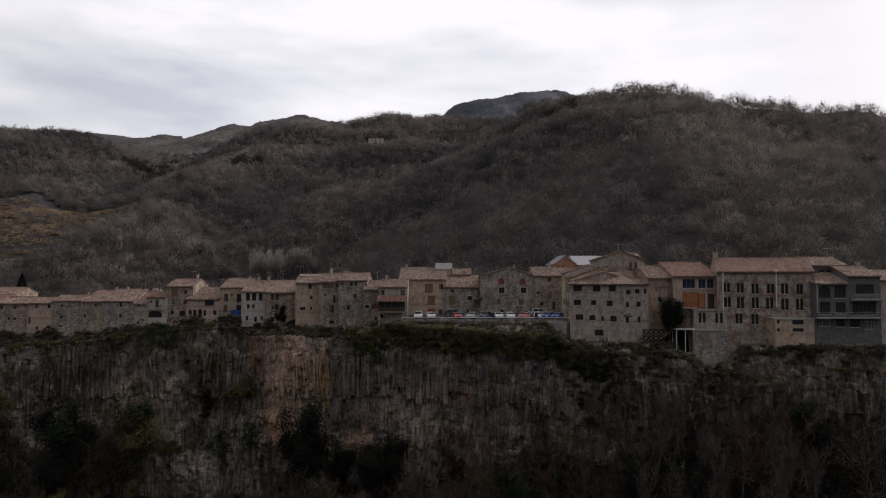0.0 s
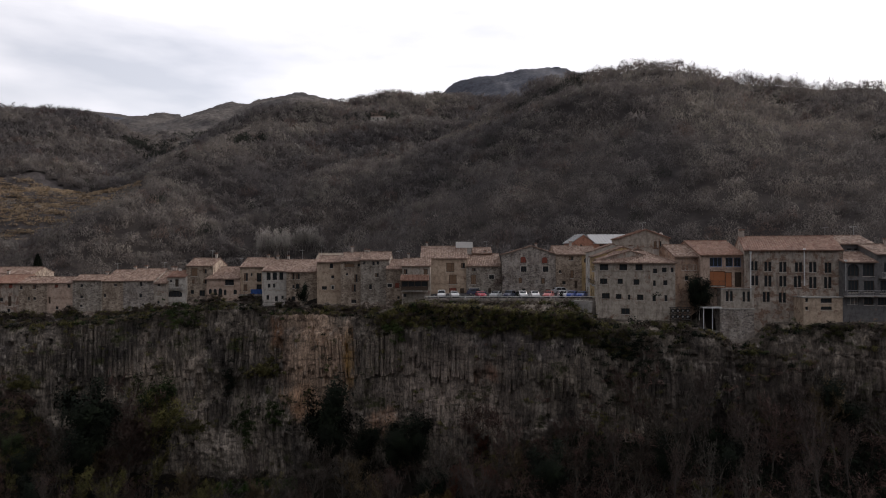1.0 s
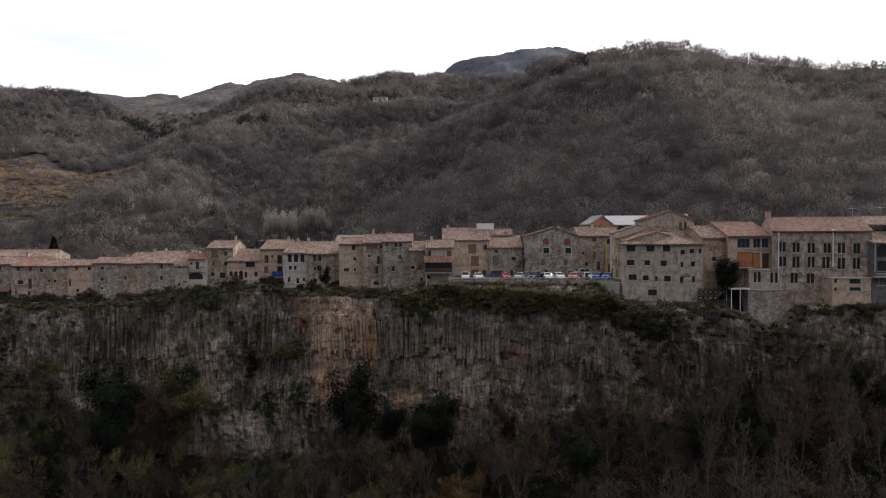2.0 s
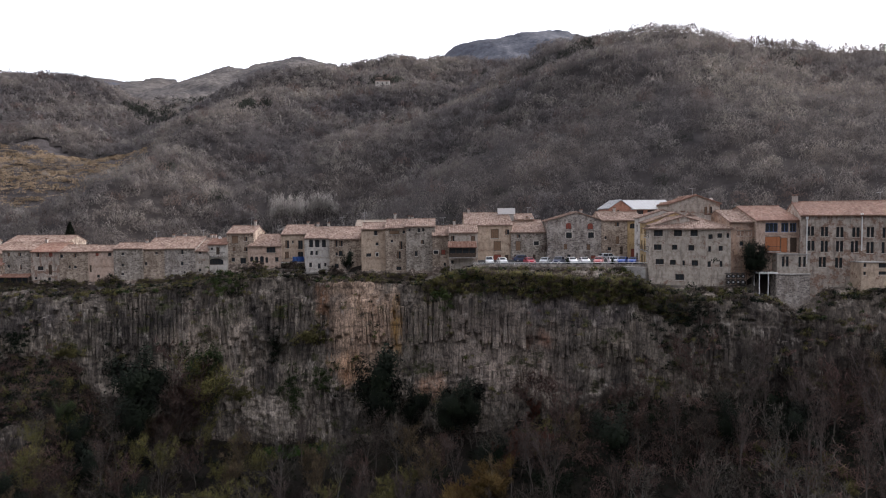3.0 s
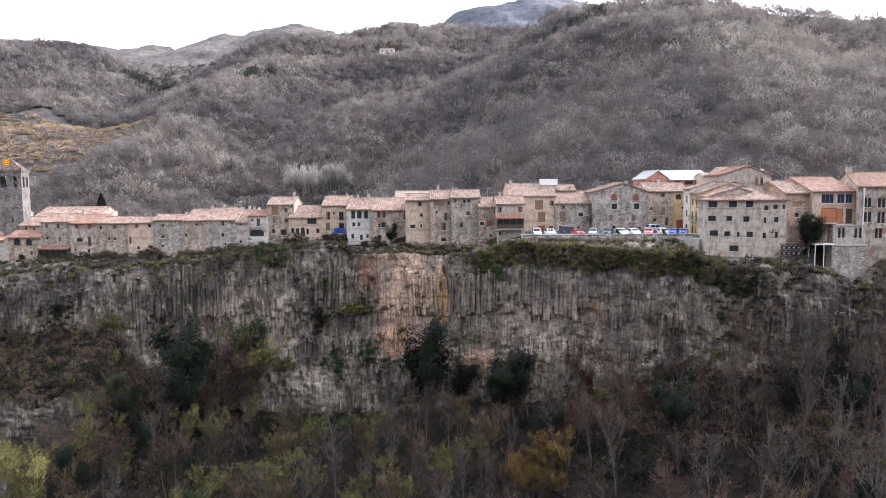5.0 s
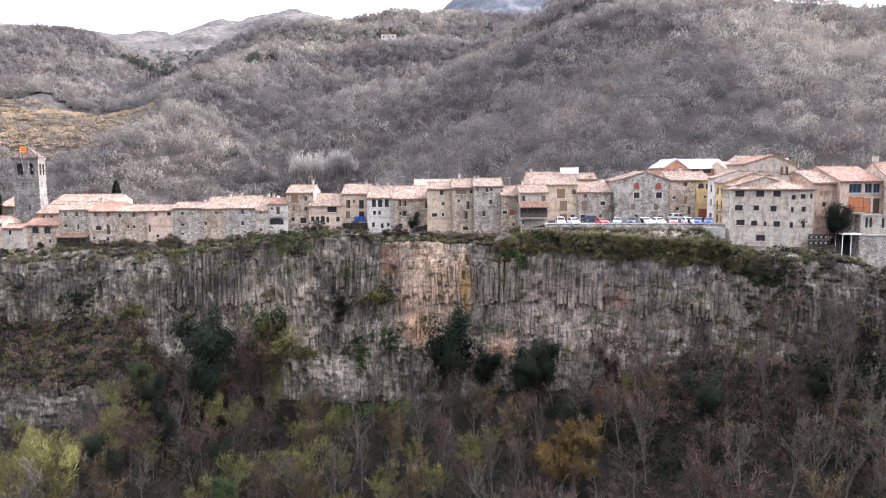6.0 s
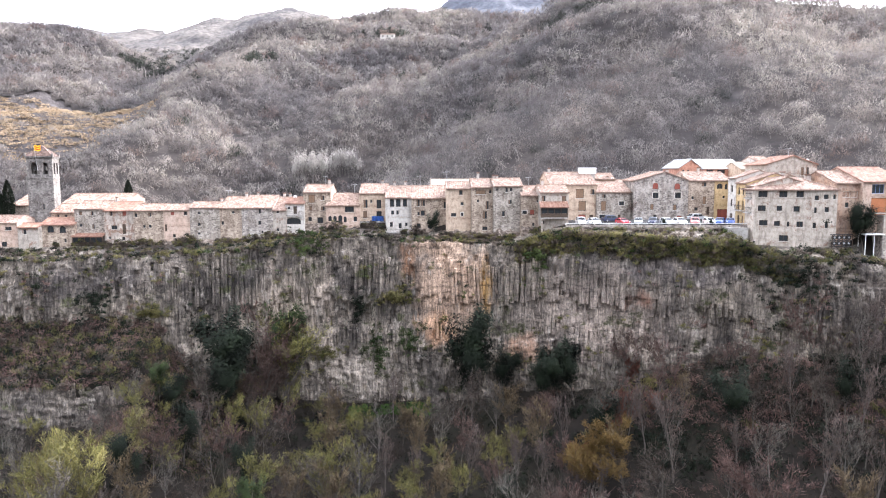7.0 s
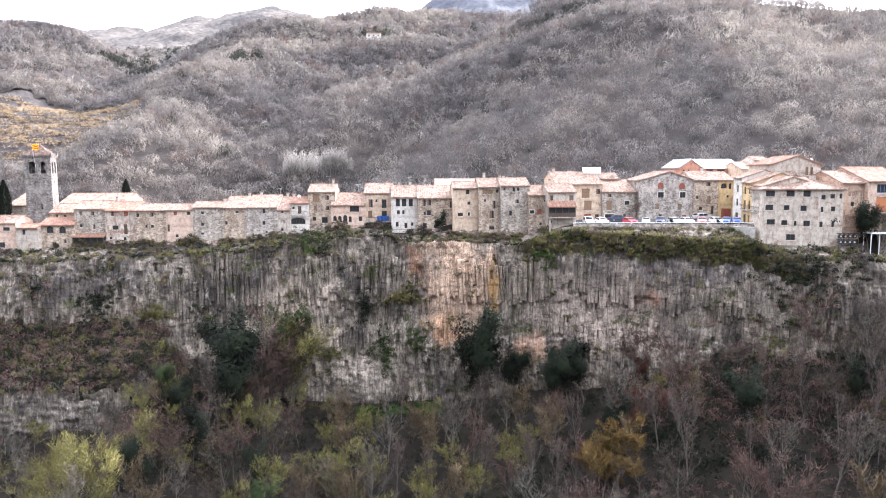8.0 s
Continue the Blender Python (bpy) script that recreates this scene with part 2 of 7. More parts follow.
def soil_material(name):
    m, n, l, s = material(name, 1.0)
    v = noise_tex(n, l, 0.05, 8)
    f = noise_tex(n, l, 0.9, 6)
    # near-black soil: the shade between the gorge's trees is put into this colour
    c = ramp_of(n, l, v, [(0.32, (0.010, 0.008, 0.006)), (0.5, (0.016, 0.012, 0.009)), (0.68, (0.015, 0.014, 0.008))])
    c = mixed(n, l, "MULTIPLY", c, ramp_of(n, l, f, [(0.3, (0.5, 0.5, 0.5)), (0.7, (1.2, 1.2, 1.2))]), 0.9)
    l.new(c, s.inputs["Base Color"])
    return m


def hill_floor(name):
    """Leaf litter seen through bare branches."""
    m, n, l, s = material(name, 1.0)
    crowns = noise_tex(n, l, 0.13, 6, (1, 1, 0.6), 0.7)
    fine = noise_tex(n, l, 1.1, 6, (1, 1, 0.4), 0.75)
    big = noise_tex(n, l, 0.011, 5)
    c = ramp_of(n, l, crowns, [(0.34, (0.050, 0.043, 0.042)), (0.5, (0.085, 0.074, 0.070)), (0.66, (0.125, 0.110, 0.104))])
    c = mixed(n, l, "MULTIPLY", c, ramp_of(n, l, fine, [(0.35, (0.6, 0.6, 0.61)), (0.62, (1.15, 1.14, 1.13))]), 0.8)
    c = mixed(n, l, "MULTIPLY", c, ramp_of(n, l, big, [(0.36, (0.72, 0.71, 0.74)), (0.62, (1.15, 1.13, 1.1))]), 0.9)
    l.new(c, s.inputs["Base Color"])
    bumped(n, l, s, crowns, 1.0, 3.0)
    return m


def let_through(n, l, s, colour, share):
    """Thin twigs and leaves pass a share of the light that falls on their far side."""
    thin, both = n.new("ShaderNodeBsdfTranslucent"), n.new("ShaderNodeMixShader")
    l.new(colour, thin.inputs["Color"])
    both.inputs[0].default_value = share
    l.new(s.outputs[0], both.inputs[1])
    l.new(thin.outputs[0], both.inputs[2])
    l.new(both.outputs[0], [k for k in n if k.type == "OUTPUT_MATERIAL"][0].inputs[0])


def twigs(name, a, b, c, through_light=0.0):
    m, n, l, s = material(name, 0.95)
    tone, own = n.new("ShaderNodeMath"), n.new("ShaderNodeMath")
    tone.operation, own.operation = "MULTIPLY_ADD", "MULTIPLY"
    l.new(noise_tex(n, l, 0.13, 3), tone.inputs[0])
    tone.inputs[1].default_value = 2.4
    own.inputs[1].default_value = 0.55
    l.new(island(n), own.inputs[0])
    l.new(own.outputs[0], tone.inputs[2])
    less = n.new("ShaderNodeMath")
    less.operation = "SUBTRACT"
    l.new(tone.outputs[0], less.inputs[0])
    less.inputs[1].default_value = 0.98
    v = ramp_of(n, l, less.outputs[0], [(0.0, a), (0.5, b), (1.0, c)])
    big = noise_tex(n, l, 0.012, 4)
    v = mixed(n, l, "MULTIPLY", v, ramp_of(n, l, big, [(0.35, (0.7, 0.7, 0.72)), (0.65, (1.2, 1.15, 1.1))]), 0.8)
    l.new(v, s.inputs["Base Color"])
    if through_light:
        let_through(n, l, s, v, through_light)
    return m


def hill_twigs(name, a, b, c, through_light=0.0):
    """Bare crowns far off: each crown has its own tone over broad stands, with a soft upright grain of twigs."""
    m, n, l, s = material(name, 1.0)
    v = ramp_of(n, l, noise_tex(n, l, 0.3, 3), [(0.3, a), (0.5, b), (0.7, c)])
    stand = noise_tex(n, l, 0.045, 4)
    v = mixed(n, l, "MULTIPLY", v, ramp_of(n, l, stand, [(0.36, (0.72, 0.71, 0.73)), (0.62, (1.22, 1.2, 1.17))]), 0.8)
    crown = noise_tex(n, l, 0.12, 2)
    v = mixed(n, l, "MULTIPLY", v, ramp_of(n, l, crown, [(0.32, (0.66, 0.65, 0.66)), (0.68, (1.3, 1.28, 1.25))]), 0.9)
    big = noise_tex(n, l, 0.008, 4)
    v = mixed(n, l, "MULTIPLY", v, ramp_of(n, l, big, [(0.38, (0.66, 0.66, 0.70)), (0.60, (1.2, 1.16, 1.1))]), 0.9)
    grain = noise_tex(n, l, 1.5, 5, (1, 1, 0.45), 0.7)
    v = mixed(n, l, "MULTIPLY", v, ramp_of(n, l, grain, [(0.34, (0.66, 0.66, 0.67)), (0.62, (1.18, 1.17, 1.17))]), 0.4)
    l.new(v, s.inputs["Base Color"])
    if through_light:
        let_through(n, l, s, v, through_light)
    return m


M = {
    "stone": rubble("rubble_stone", (0.160, 0.136, 0.114), (0.290, 0.253, 0.219), (0.441, 0.389, 0.333), (0.400, 0.350, 0.295)),
    "stone_warm": rubble("warm_rubble_stone", (0.185, 0.139, 0.107), (0.327, 0.258, 0.204), (0.471, 0.388, 0.302), (0.441, 0.357, 0.283)),
    "stone_grey": rubble("grey_rubble_stone", (0.159, 0.140, 0.129), (0.294, 0.262, 0.235), (0.442, 0.396, 0.347), (0.442, 0.384, 0.337)),
    "footing": rubble("footing_rubble", (0.075, 0.060, 0.050), (0.200, 0.160, 0.130), (0.400, 0.335, 0.280), (0.160, 0.120, 0.095), 2.2),
    "stone_tower": rubble("dark_tower_stone", (0.085, 0.076, 0.07), (0.15, 0.135, 0.125), (0.24, 0.22, 0.20), (0.19, 0.175, 0.16)),
    "plaster_white": plaster("white_plaster", (0.52, 0.485, 0.44), (0.60, 0.56, 0.51), (0.36, 0.32, 0.28), 0.55),
    "plaster_grey": plaster("grey_plaster", (0.375, 0.329, 0.280), (0.474, 0.421, 0.365), (0.242, 0.205, 0.169), 0.52, 0.58),
    "plaster_tan": plaster("tan_plaster", (0.491, 0.374, 0.280), (0.576, 0.455, 0.347), (0.318, 0.245, 0.191), 0.54, 0.60),
    "plaster_pink": plaster("pink_plaster", (0.507, 0.367, 0.286), (0.573, 0.443, 0.360), (0.353, 0.270, 0.222), 0.55, 0.60),
    "plaster_ochre": plaster("ochre_plaster", (0.52, 0.37, 0.19), (0.58, 0.43, 0.24), (0.40, 0.29, 0.19), 0.6),
    "plaster_orange": plaster("orange_plaster", (0.50, 0.31, 0.21), (0.48, 0.36, 0.28), (0.32, 0.25, 0.20), 0.5, 0.54),
    "plaster_worn": plaster("worn_plaster", (0.540, 0.462, 0.390), (0.432, 0.372, 0.318), (0.200, 0.166, 0.140), 0.49, 0.53),
    "plaster_block": plaster("blotched_grey_plaster", (0.558, 0.488, 0.417), (0.457, 0.403, 0.342), (0.250, 0.215, 0.178), 0.51, 0.59),
    "render_dark": plaster("dark_grey_render", (0.13, 0.125, 0.13), (0.17, 0.165, 0.165), (0.09, 0.085, 0.085), 0.58),
    "brick": plaster("red_brick_wall", (0.427, 0.213, 0.150), (0.499, 0.263, 0.188), (0.356, 0.250, 0.200), 0.6),
    "tile": roof_tiles("clay_roof_tiles", (0.143, 0.085, 0.064), (0.247, 0.165, 0.128), (0.347, 0.260, 0.208)),
    "tile_red": roof_tiles("red_clay_roof_tiles", (0.185, 0.092, 0.066), (0.245, 0.137, 0.098), (0.30, 0.182, 0.138)),
    "tile_pale": roof_tiles("pale_roof_tiles", (0.27, 0.212, 0.165), (0.32, 0.262, 0.207), (0.37, 0.313, 0.256)),
    "metal": simple("pale_metal_roofing", (0.288, 0.288, 0.288), (0.346, 0.346, 0.346), 0.5, 0.6, 0.0),
    "frame": simple("dark_wood_frames", (0.05, 0.035, 0.025), (0.10, 0.07, 0.05)),
    "shutter": simple("brown_wood_shutters", (0.13, 0.08, 0.05), (0.20, 0.13, 0.09)),
    "shutter_tan": simple("tan_wood_shutters", (0.17, 0.105, 0.065), (0.24, 0.155, 0.10)),
    "shutter_red": simple("red_painted_wood", (0.22, 0.06, 0.045), (0.30, 0.09, 0.06)),
    "blue_frame": simple("blue_painted_frames", (0.10, 0.15, 0.30), (0.15, 0.21, 0.38)),
    "orange_panel": simple("orange_painted_panels", (0.36, 0.13, 0.055), (0.42, 0.17, 0.08)),
    "surround": simple("pale_window_surrounds", (0.50, 0.46, 0.40), (0.60, 0.56, 0.50)),
    "glass": glass_like("window_glass", (0.03, 0.035, 0.04)),
    "chimney": plaster("chimney_render", (0.42, 0.38, 0.34), (0.52, 0.47, 0.42), (0.28, 0.24, 0.21), 0.55),
    "white_paint": simple("white_paint", (0.70, 0.69, 0.67), (0.80, 0.79, 0.77), 0.5),
    "wire": simple("galvanised_metal", (0.35, 0.35, 0.35), (0.48, 0.48, 0.48), 0.45, 3.0, 0.6),
    "dark_metal": simple("dark_iron", (0.03, 0.03, 0.03), (0.06, 0.055, 0.05), 0.6),
    "concrete": plaster("concrete", (0.36, 0.34, 0.32), (0.44, 0.42, 0.39), (0.25, 0.23, 0.21), 0.56),
    "asphalt": simple("asphalt", (0.045, 0.045, 0.047), (0.07, 0.068, 0.066), 0.95, 1.5),
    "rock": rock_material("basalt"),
    "soil": soil_material("shade_dark_litter_and_soil"),
    "wood_bare": hill_twigs("bare_winter_twigs", (0.122, 0.112, 0.107), (0.155, 0.142, 0.135), (0.195, 0.180, 0.170), 0.5),
    # litter and trunks, darkened to hold the shade between the hill crowns
    "understory_shade": hill_twigs("shade_dark_understory", (0.030, 0.026, 0.025), (0.040, 0.035, 0.033), (0.052, 0.046, 0.043)),
    "hill_floor": hill_floor("woodland_floor"),
    "wood_gorge": twigs("dark_bare_twigs", (0.052, 0.040, 0.032), (0.095, 0.075, 0.061), (0.160, 0.130, 0.108), 0.35),
    "pale_gorge": twigs("grey_bare_twigs", (0.075, 0.065, 0.054), (0.138, 0.120, 0.101), (0.225, 0.203, 0.175), 0.35),
    "rust_gorge": twigs("dull_reddish_twigs", (0.094, 0.059, 0.050), (0.169, 0.105, 0.090), (0.269, 0.177, 0.152), 0.35),
    "wood_grey": hill_twigs("grey_winter_twigs", (0.150, 0.140, 0.135), (0.188, 0.176, 0.169), (0.225, 0.212, 0.201), 0.5),
    "russet_bush": twigs("russet_bush_twigs", (0.110, 0.072, 0.058), (0.180, 0.124, 0.102), (0.27, 0.195, 0.165), 0.35),
    "wood_pale": hill_twigs("pale_grey_twigs", (0.170, 0.160, 0.147), (0.215, 0.203, 0.187), (0.270, 0.260, 0.240), 0.5),
    "wood_rust": hill_twigs("reddish_brown_twigs", (0.115, 0.090, 0.081), (0.150, 0.118, 0.107), (0.190, 0.152, 0.138), 0.5),
    "wood_gold": twigs("golden_twigs", (0.15, 0.098, 0.035), (0.25, 0.165, 0.060), (0.36, 0.25, 0.10), 0.40),
    "tan_gorge": twigs("tan_twigs", (0.114, 0.084, 0.049), (0.210, 0.158, 0.094), (0.324, 0.252, 0.158), 0.35),
    "red_gorge": twigs("brick_red_twigs", (0.110, 0.045, 0.032), (0.19, 0.080, 0.058), (0.29, 0.130, 0.095), 0.35),
    "slim_gorge": twigs("pinkish_brown_twigs", (0.078, 0.058, 0.051), (0.150, 0.114, 0.099), (0.240, 0.192, 0.169), 0.35),
    "meadow": twigs("bright_meadow_grass", (0.030, 0.060, 0.012), (0.055, 0.110, 0.022), (0.090, 0.165, 0.040), 0.30),
    "wood_lime": twigs("budding_yellow_green_twigs", (0.129, 0.121, 0.043), (0.258, 0.237, 0.083), (0.437, 0.392, 0.157), 0.40),
    # bluish base colour: the haze over the farthest ridges is put in here
    "far_haze_blue": hill_twigs("far_woods_haze_blue", (0.046, 0.052, 0.070), (0.057, 0.064, 0.083), (0.071, 0.078, 0.100)),
    "scrub": twigs("dark_brown_scrub", (0.018, 0.012, 0.010), (0.035, 0.026, 0.020), (0.065, 0.050, 0.037)),
    "leaf_dark": twigs("dark_evergreen_leaves", (0.004, 0.006, 0.003), (0.008, 0.013, 0.006), (0.015, 0.022, 0.009)),
    "leaf_green": twigs("green_ivy_leaves", (0.018, 0.029, 0.009), (0.037, 0.055, 0.015), (0.074, 0.098, 0.028)),
    "grass": twigs("rough_winter_grass", (0.060, 0.063, 0.022), (0.120, 0.112, 0.040), (0.200, 0.172, 0.072), 0.30),
    "dry_grass": twigs("dry_ochre_grass", (0.225, 0.165, 0.105), (0.300, 0.222, 0.142), (0.375, 0.288, 0.190), 0.30),
    "leaf_far": hill_twigs("far_evergreen_leaves", (0.018, 0.021, 0.017), (0.029, 0.033, 0.027), (0.042, 0.047, 0.037), 0.3),
    "poplar_twigs": twigs("cream_poplar_twigs", (0.300, 0.276, 0.248), (0.420, 0.392, 0.358), (0.540, 0.506, 0.472), 0.50),
    "tile_dark": roof_tiles("brown_roof_tiles", (0.085, 0.055, 0.045), (0.14, 0.092, 0.075), (0.20, 0.14, 0.12)),
    "bark": simple("grey_brown_bark", (0.06, 0.052, 0.044), (0.15, 0.13, 0.11), 0.95, 4.0),
    "bark_slim": simple("pinkish_brown_bark", (0.085, 0.070, 0.062), (0.165, 0.140, 0.125), 0.95, 4.0),
    "bark_pale": simple("pale_bark", (0.11, 0.098, 0.085), (0.20, 0.182, 0.160), 0.95, 4.0),
}
# ---- mesh helpers ----
def mesh_object(name, verts, faces, mat, parent=None, smooth=False, normals=None):
    me = bpy.data.meshes.new(name)
    if isinstance(verts, np.ndarray) and isinstance(faces, np.ndarray):
        k = faces.shape[1]
        me.vertices.add(len(verts))
        me.vertices.foreach_set("co", verts.astype(np.float32).ravel())
        me.loops.add(faces.size)
        me.loops.foreach_set("vertex_index", faces.astype(np.int32).ravel())
        me.polygons.add(len(faces))
        me.polygons.foreach_set("loop_start", np.arange(0, faces.size, k, dtype=np.int32))
        me.update(calc_edges=True)
    else:
        me.from_pydata([tuple(v) for v in verts], [], [tuple(f) for f in faces])
    me.materials.append(mat)
    if smooth:
        me.shade_smooth()
    if normals is not None:
        me.shade_smooth()
        me.normals_split_custom_set_from_vertices(normals.astype(np.float32))
    ob = new(name, me)
    if parent is not None:
        ob.parent = parent
    return ob


def part(name, bm, mat, parent, label=""):
    me = bpy.data.meshes.new(name)
    bm.to_mesh(me)
    bm.free()
    me.materials.append(mat)
    ob = new(name, me)
    ob.parent = parent
    return tagged(ob, label)


def thing(name, where, label, category, group="", turn=0.0, kind=""):
    e = new(name)
    e.empty_display_size = 0.5
    e.matrix_world = pose(*where, 0, 0, turn)
    return tagged(e, label, category, group, kind)


def box(bm, x0, x1, y0, y1, z0, z1):
    v = [bm.verts.new(p) for p in ((x0, y0, z0), (x1, y0, z0), (x1, y1, z0), (x0, y1, z0), (x0, y0, z1), (x1, y0, z1), (x1, y1, z1), (x0, y1, z1))]
    for f in ((3, 2, 1, 0), (4, 5, 6, 7), (0, 1, 5, 4), (1, 2, 6, 5), (2, 3, 7, 6), (3, 0, 4, 7)):
        bm.faces.new([v[i] for i in f])
    return v


def tube(bm, a, b, ra, rb, sides=6):
    a, b = Vector(a), Vector(b)
    q = (b - a).to_track_quat("Z", "Y")
    ring = [[bm.verts.new(p + q @ Vector((r * math.cos(k * 2 * math.pi / sides), r * math.sin(k * 2 * math.pi / sides), 0))) for k in range(sides)] for p, r in ((a, ra), (b, rb))]
    for k in range(sides):
        j = (k + 1) % sides
        bm.faces.new((ring[0][k], ring[0][j], ring[1][j], ring[1][k]))
    bm.faces.new(ring[1])
    bm.faces.new(ring[0][::-1])


def fractal(x, y, scale, octaves=4, seed=0.0):
    return noise.fractal(Vector((x / scale, y / scale, seed)), 1.0, 2.0, octaves)


# ---- the land: one sheet with the gorge, the basalt spur and the hills ----
CLIFF_X = (-400, -200, -160, -129, -88, -61, -48, -38, -28, -15, -5, 2, 12, 20, 32, 42, 52, 62, 75, 110, 400)
CLIFF_Y = (176, 168, 165, 163, 165, 166.5, 163.5, 159.5, 157, 152, 145.5, 143, 137.5, 135, 128, 126.5, 125.5, 123.5, 121.5, 119, 110)


def cliff_y(x):
    return np.interp(x, CLIFF_X, CLIFF_Y)


FACADE_X = (-160, -125, -97, -77, -56, -49, -43, -35, -29, -24, -18, -14, -9.2, 23.4, 25.4, 35.3, 40, 47.4, 51.3, 54, 61, 62, 69, 81, 110)
FACADE_Y = (171, 172, 171, 171.5, 172.5, 169, 167.5, 163.3, 161.5, 160, 158, 155, 152, 142, 137.4, 134.4, 133.6, 131.2, 131.2, 131.2, 129.5, 126.4, 126.2, 126.4, 126)
BASE_X = (-160, -100, -85, -78, -70, -64, -56, -50, -48, -43, -36, -30, -20, -14, -9, 22, 24, 26, 40, 46, 47.5, 48, 54, 55, 70, 90)
BASE_Z = (-6.2, -5.2, -4.8, -3.9, -3.3, -2.2, -1.4, -1.7, -3, -2.7, -2.7, -3.3, -3.3, -1.2, -0.2, 0.2, -1.5, -3.0, -3.1, -4.6, -5.2, -7, -7, -3.2, -2.6, -2.8)


def facade_y(x):
    return np.interp(x, FACADE_X, FACADE_Y)


def base_z(x):
    return np.interp(x, BASE_X, BASE_Z)


def top_z(x):
    """Height of the cliff's brink, below the feet of the houses."""
    return base_z(x) - 0.36 * np.clip(facade_y(x) - cliff_y(x) - 2.0, 0, 12)


def street_z(x):
    return np.interp(x, (-160, -100, -70, -50, -20, -10, 25, 34, 60), (-3.5, -3.0, -1.5, -0.5, -0.4, 0.0, 0.2, 0.6, 1.0))


def foot_z(x):
    return np.interp(x, (-200, -105, -96, -80, -56, -24, -3, 8, 20, 40, 90), (-20, -22, -33, -41, -42.5, -37.5, -33, -29, -25, -22, -20))


RIDGES = (
    (0.52, ((30, 800, 128), (73, 760, 148), (105, 720, 162), (130, 650, 168), (167, 600, 165), (184, 560, 158), (217, 540, 148), (235, 520, 136), (259, 500, 124), (283, 490, 120), (312, 480, 114), (434, 470, 118), (700, 500, 130))),
    (0.42, ((-12, 1000, 226), (-45, 860, 178), (-60, 767, 143), (-30, 600, 92), (11, 430, 40), (30, 350, 12))),
    (0.42, ((120, 1020, 225), (-12, 1000, 232), (-60, 980, 230), (-107, 960, 221), (-145, 950, 215))),
    ((0.85, 0.58), ((-145, 950, 213), (-186, 740, 141), (-202, 620, 100), (-212, 530, 62), (-227, 470, 32), (-244, 430, 6))),
    (0.36, ((-900, 880, 250), (-808, 900, 232), (-585, 900, 200), (-537, 920, 194), (-455, 880, 168), (-380, 860, 136), (-326, 830, 112))),
    (0.40, ((-851, 1700, 318), (-731, 1700, 345), (-569, 1700, 355), (-390, 1600, 364), (-323, 1600, 370), (-264, 1600, 362), (-108, 1550, 340))),
    (0.30, ((-1926, 2800, 565), (-1726, 2800, 578), (-1517, 2800, 600), (-1239, 2800, 570), (-1053, 2800, 555))),
    (0.50, ((-80, 1620, 345), (21, 1600, 376), (101, 1600, 412), (194, 1600, 435), (260, 1600, 433), (366, 1600, 415), (700, 1650, 400))),
)


def hill_z(x, y):
    """Height of the hills at arrays x, y: the highest of the ridges' flanks."""
    z = np.full(x.shape, -42.0)
    for slopes, crest in RIDGES:
        west, east = slopes if isinstance(slopes, tuple) else (slopes, slopes)
        for (ax, ay, az), (bx, by, bz) in zip(crest, crest[1:]):
            dx, dy = bx - ax, by - ay
            k = np.clip(((x - ax) * dx + (y - ay) * dy) / (dx * dx + dy * dy), 0, 1)
            d = np.hypot(x - ax - k * dx, y - ay - k * dy)
            slope = np.where(dx * (y - ay) - dy * (x - ax) < 0, west, east)
            z = np.maximum(z, az + k * (bz - az) - slope * (np.sqrt(d * d + 900) - 30))
    return z


def land_z(x, y):
    """Height of the ground at arrays x, y."""
    d = cliff_y(x) - y
    left = np.clip((-99 - x) / 8, 0, 1)
    foot = foot_z(x)
    front = foot - np.interp(x, (-10, 25), (0.33, 0.52)) * np.clip(d, 0, 65) - 0.22 * np.clip(d - 65, 0, 40)
    ledge = np.where(d < 13, -21 - 0.95 * np.clip(d, 0, 13), -42.5 - 0.33 * np.clip(d - 13, 0, 50) - 0.22 * np.clip(d - 63, 0, 40))
    front = front * (1 - left) + ledge * left
    front = front + 0.35 * np.clip(d - 230, 0, 700)
    wide = np.interp(x, (-60, 10), (48, 74))
    s = np.clip((-d - wide) / 60, 0, 1)
    reach = np.clip((-d - 2.0) / np.clip(facade_y(x) - cliff_y(x) - 2.0, 0.5, 99), 0, 1)
    brink = top_z(x) + (base_z(x) - top_z(x)) * reach
    inside = np.clip((y - facade_y(x) - 1.5) / 2.0, 0, 1)
    back = (brink * (1 - inside) + street_z(x) * inside) * (1 - s) - 34 * s
    return np.where(d > -2.0, front, np.maximum(back, np.where(-d > wide + 2, hill_z(x, y), -99)))


def land_points(x, y):
    z = land_z(x, y)
    far = np.abs(cliff_y(x) - y)
    z = z - 20 * np.exp(-((x + 97) / 60) ** 2 - ((y - 398) / 50) ** 2)
    bump = np.array([fractal(a, b, 130.0, 5) for a, b in zip(x.ravel(), y.ravel())]).reshape(x.shape)
    spur = np.array([0.5 - abs(noise.noise(Vector((a / 95, b / 150, 8.3)))) for a, b in zip(x.ravel(), y.ravel())]).reshape(x.shape)
    bump = bump + 0.9 * spur - 0.25
    small = np.array([fractal(a, b, 22.0, 3, 7.0) for a, b in zip(x.ravel(), y.ravel())]).reshape(x.shape)
    return z + bump * np.clip((far - 90) / 250, 0, 1) * 15 + small * np.clip((far - 2.5) / 8, 0, 1) * np.where(cliff_y(x) > y - 2, 0.8, np.clip((far - 50) / 30, 0, 1) * 1.2)


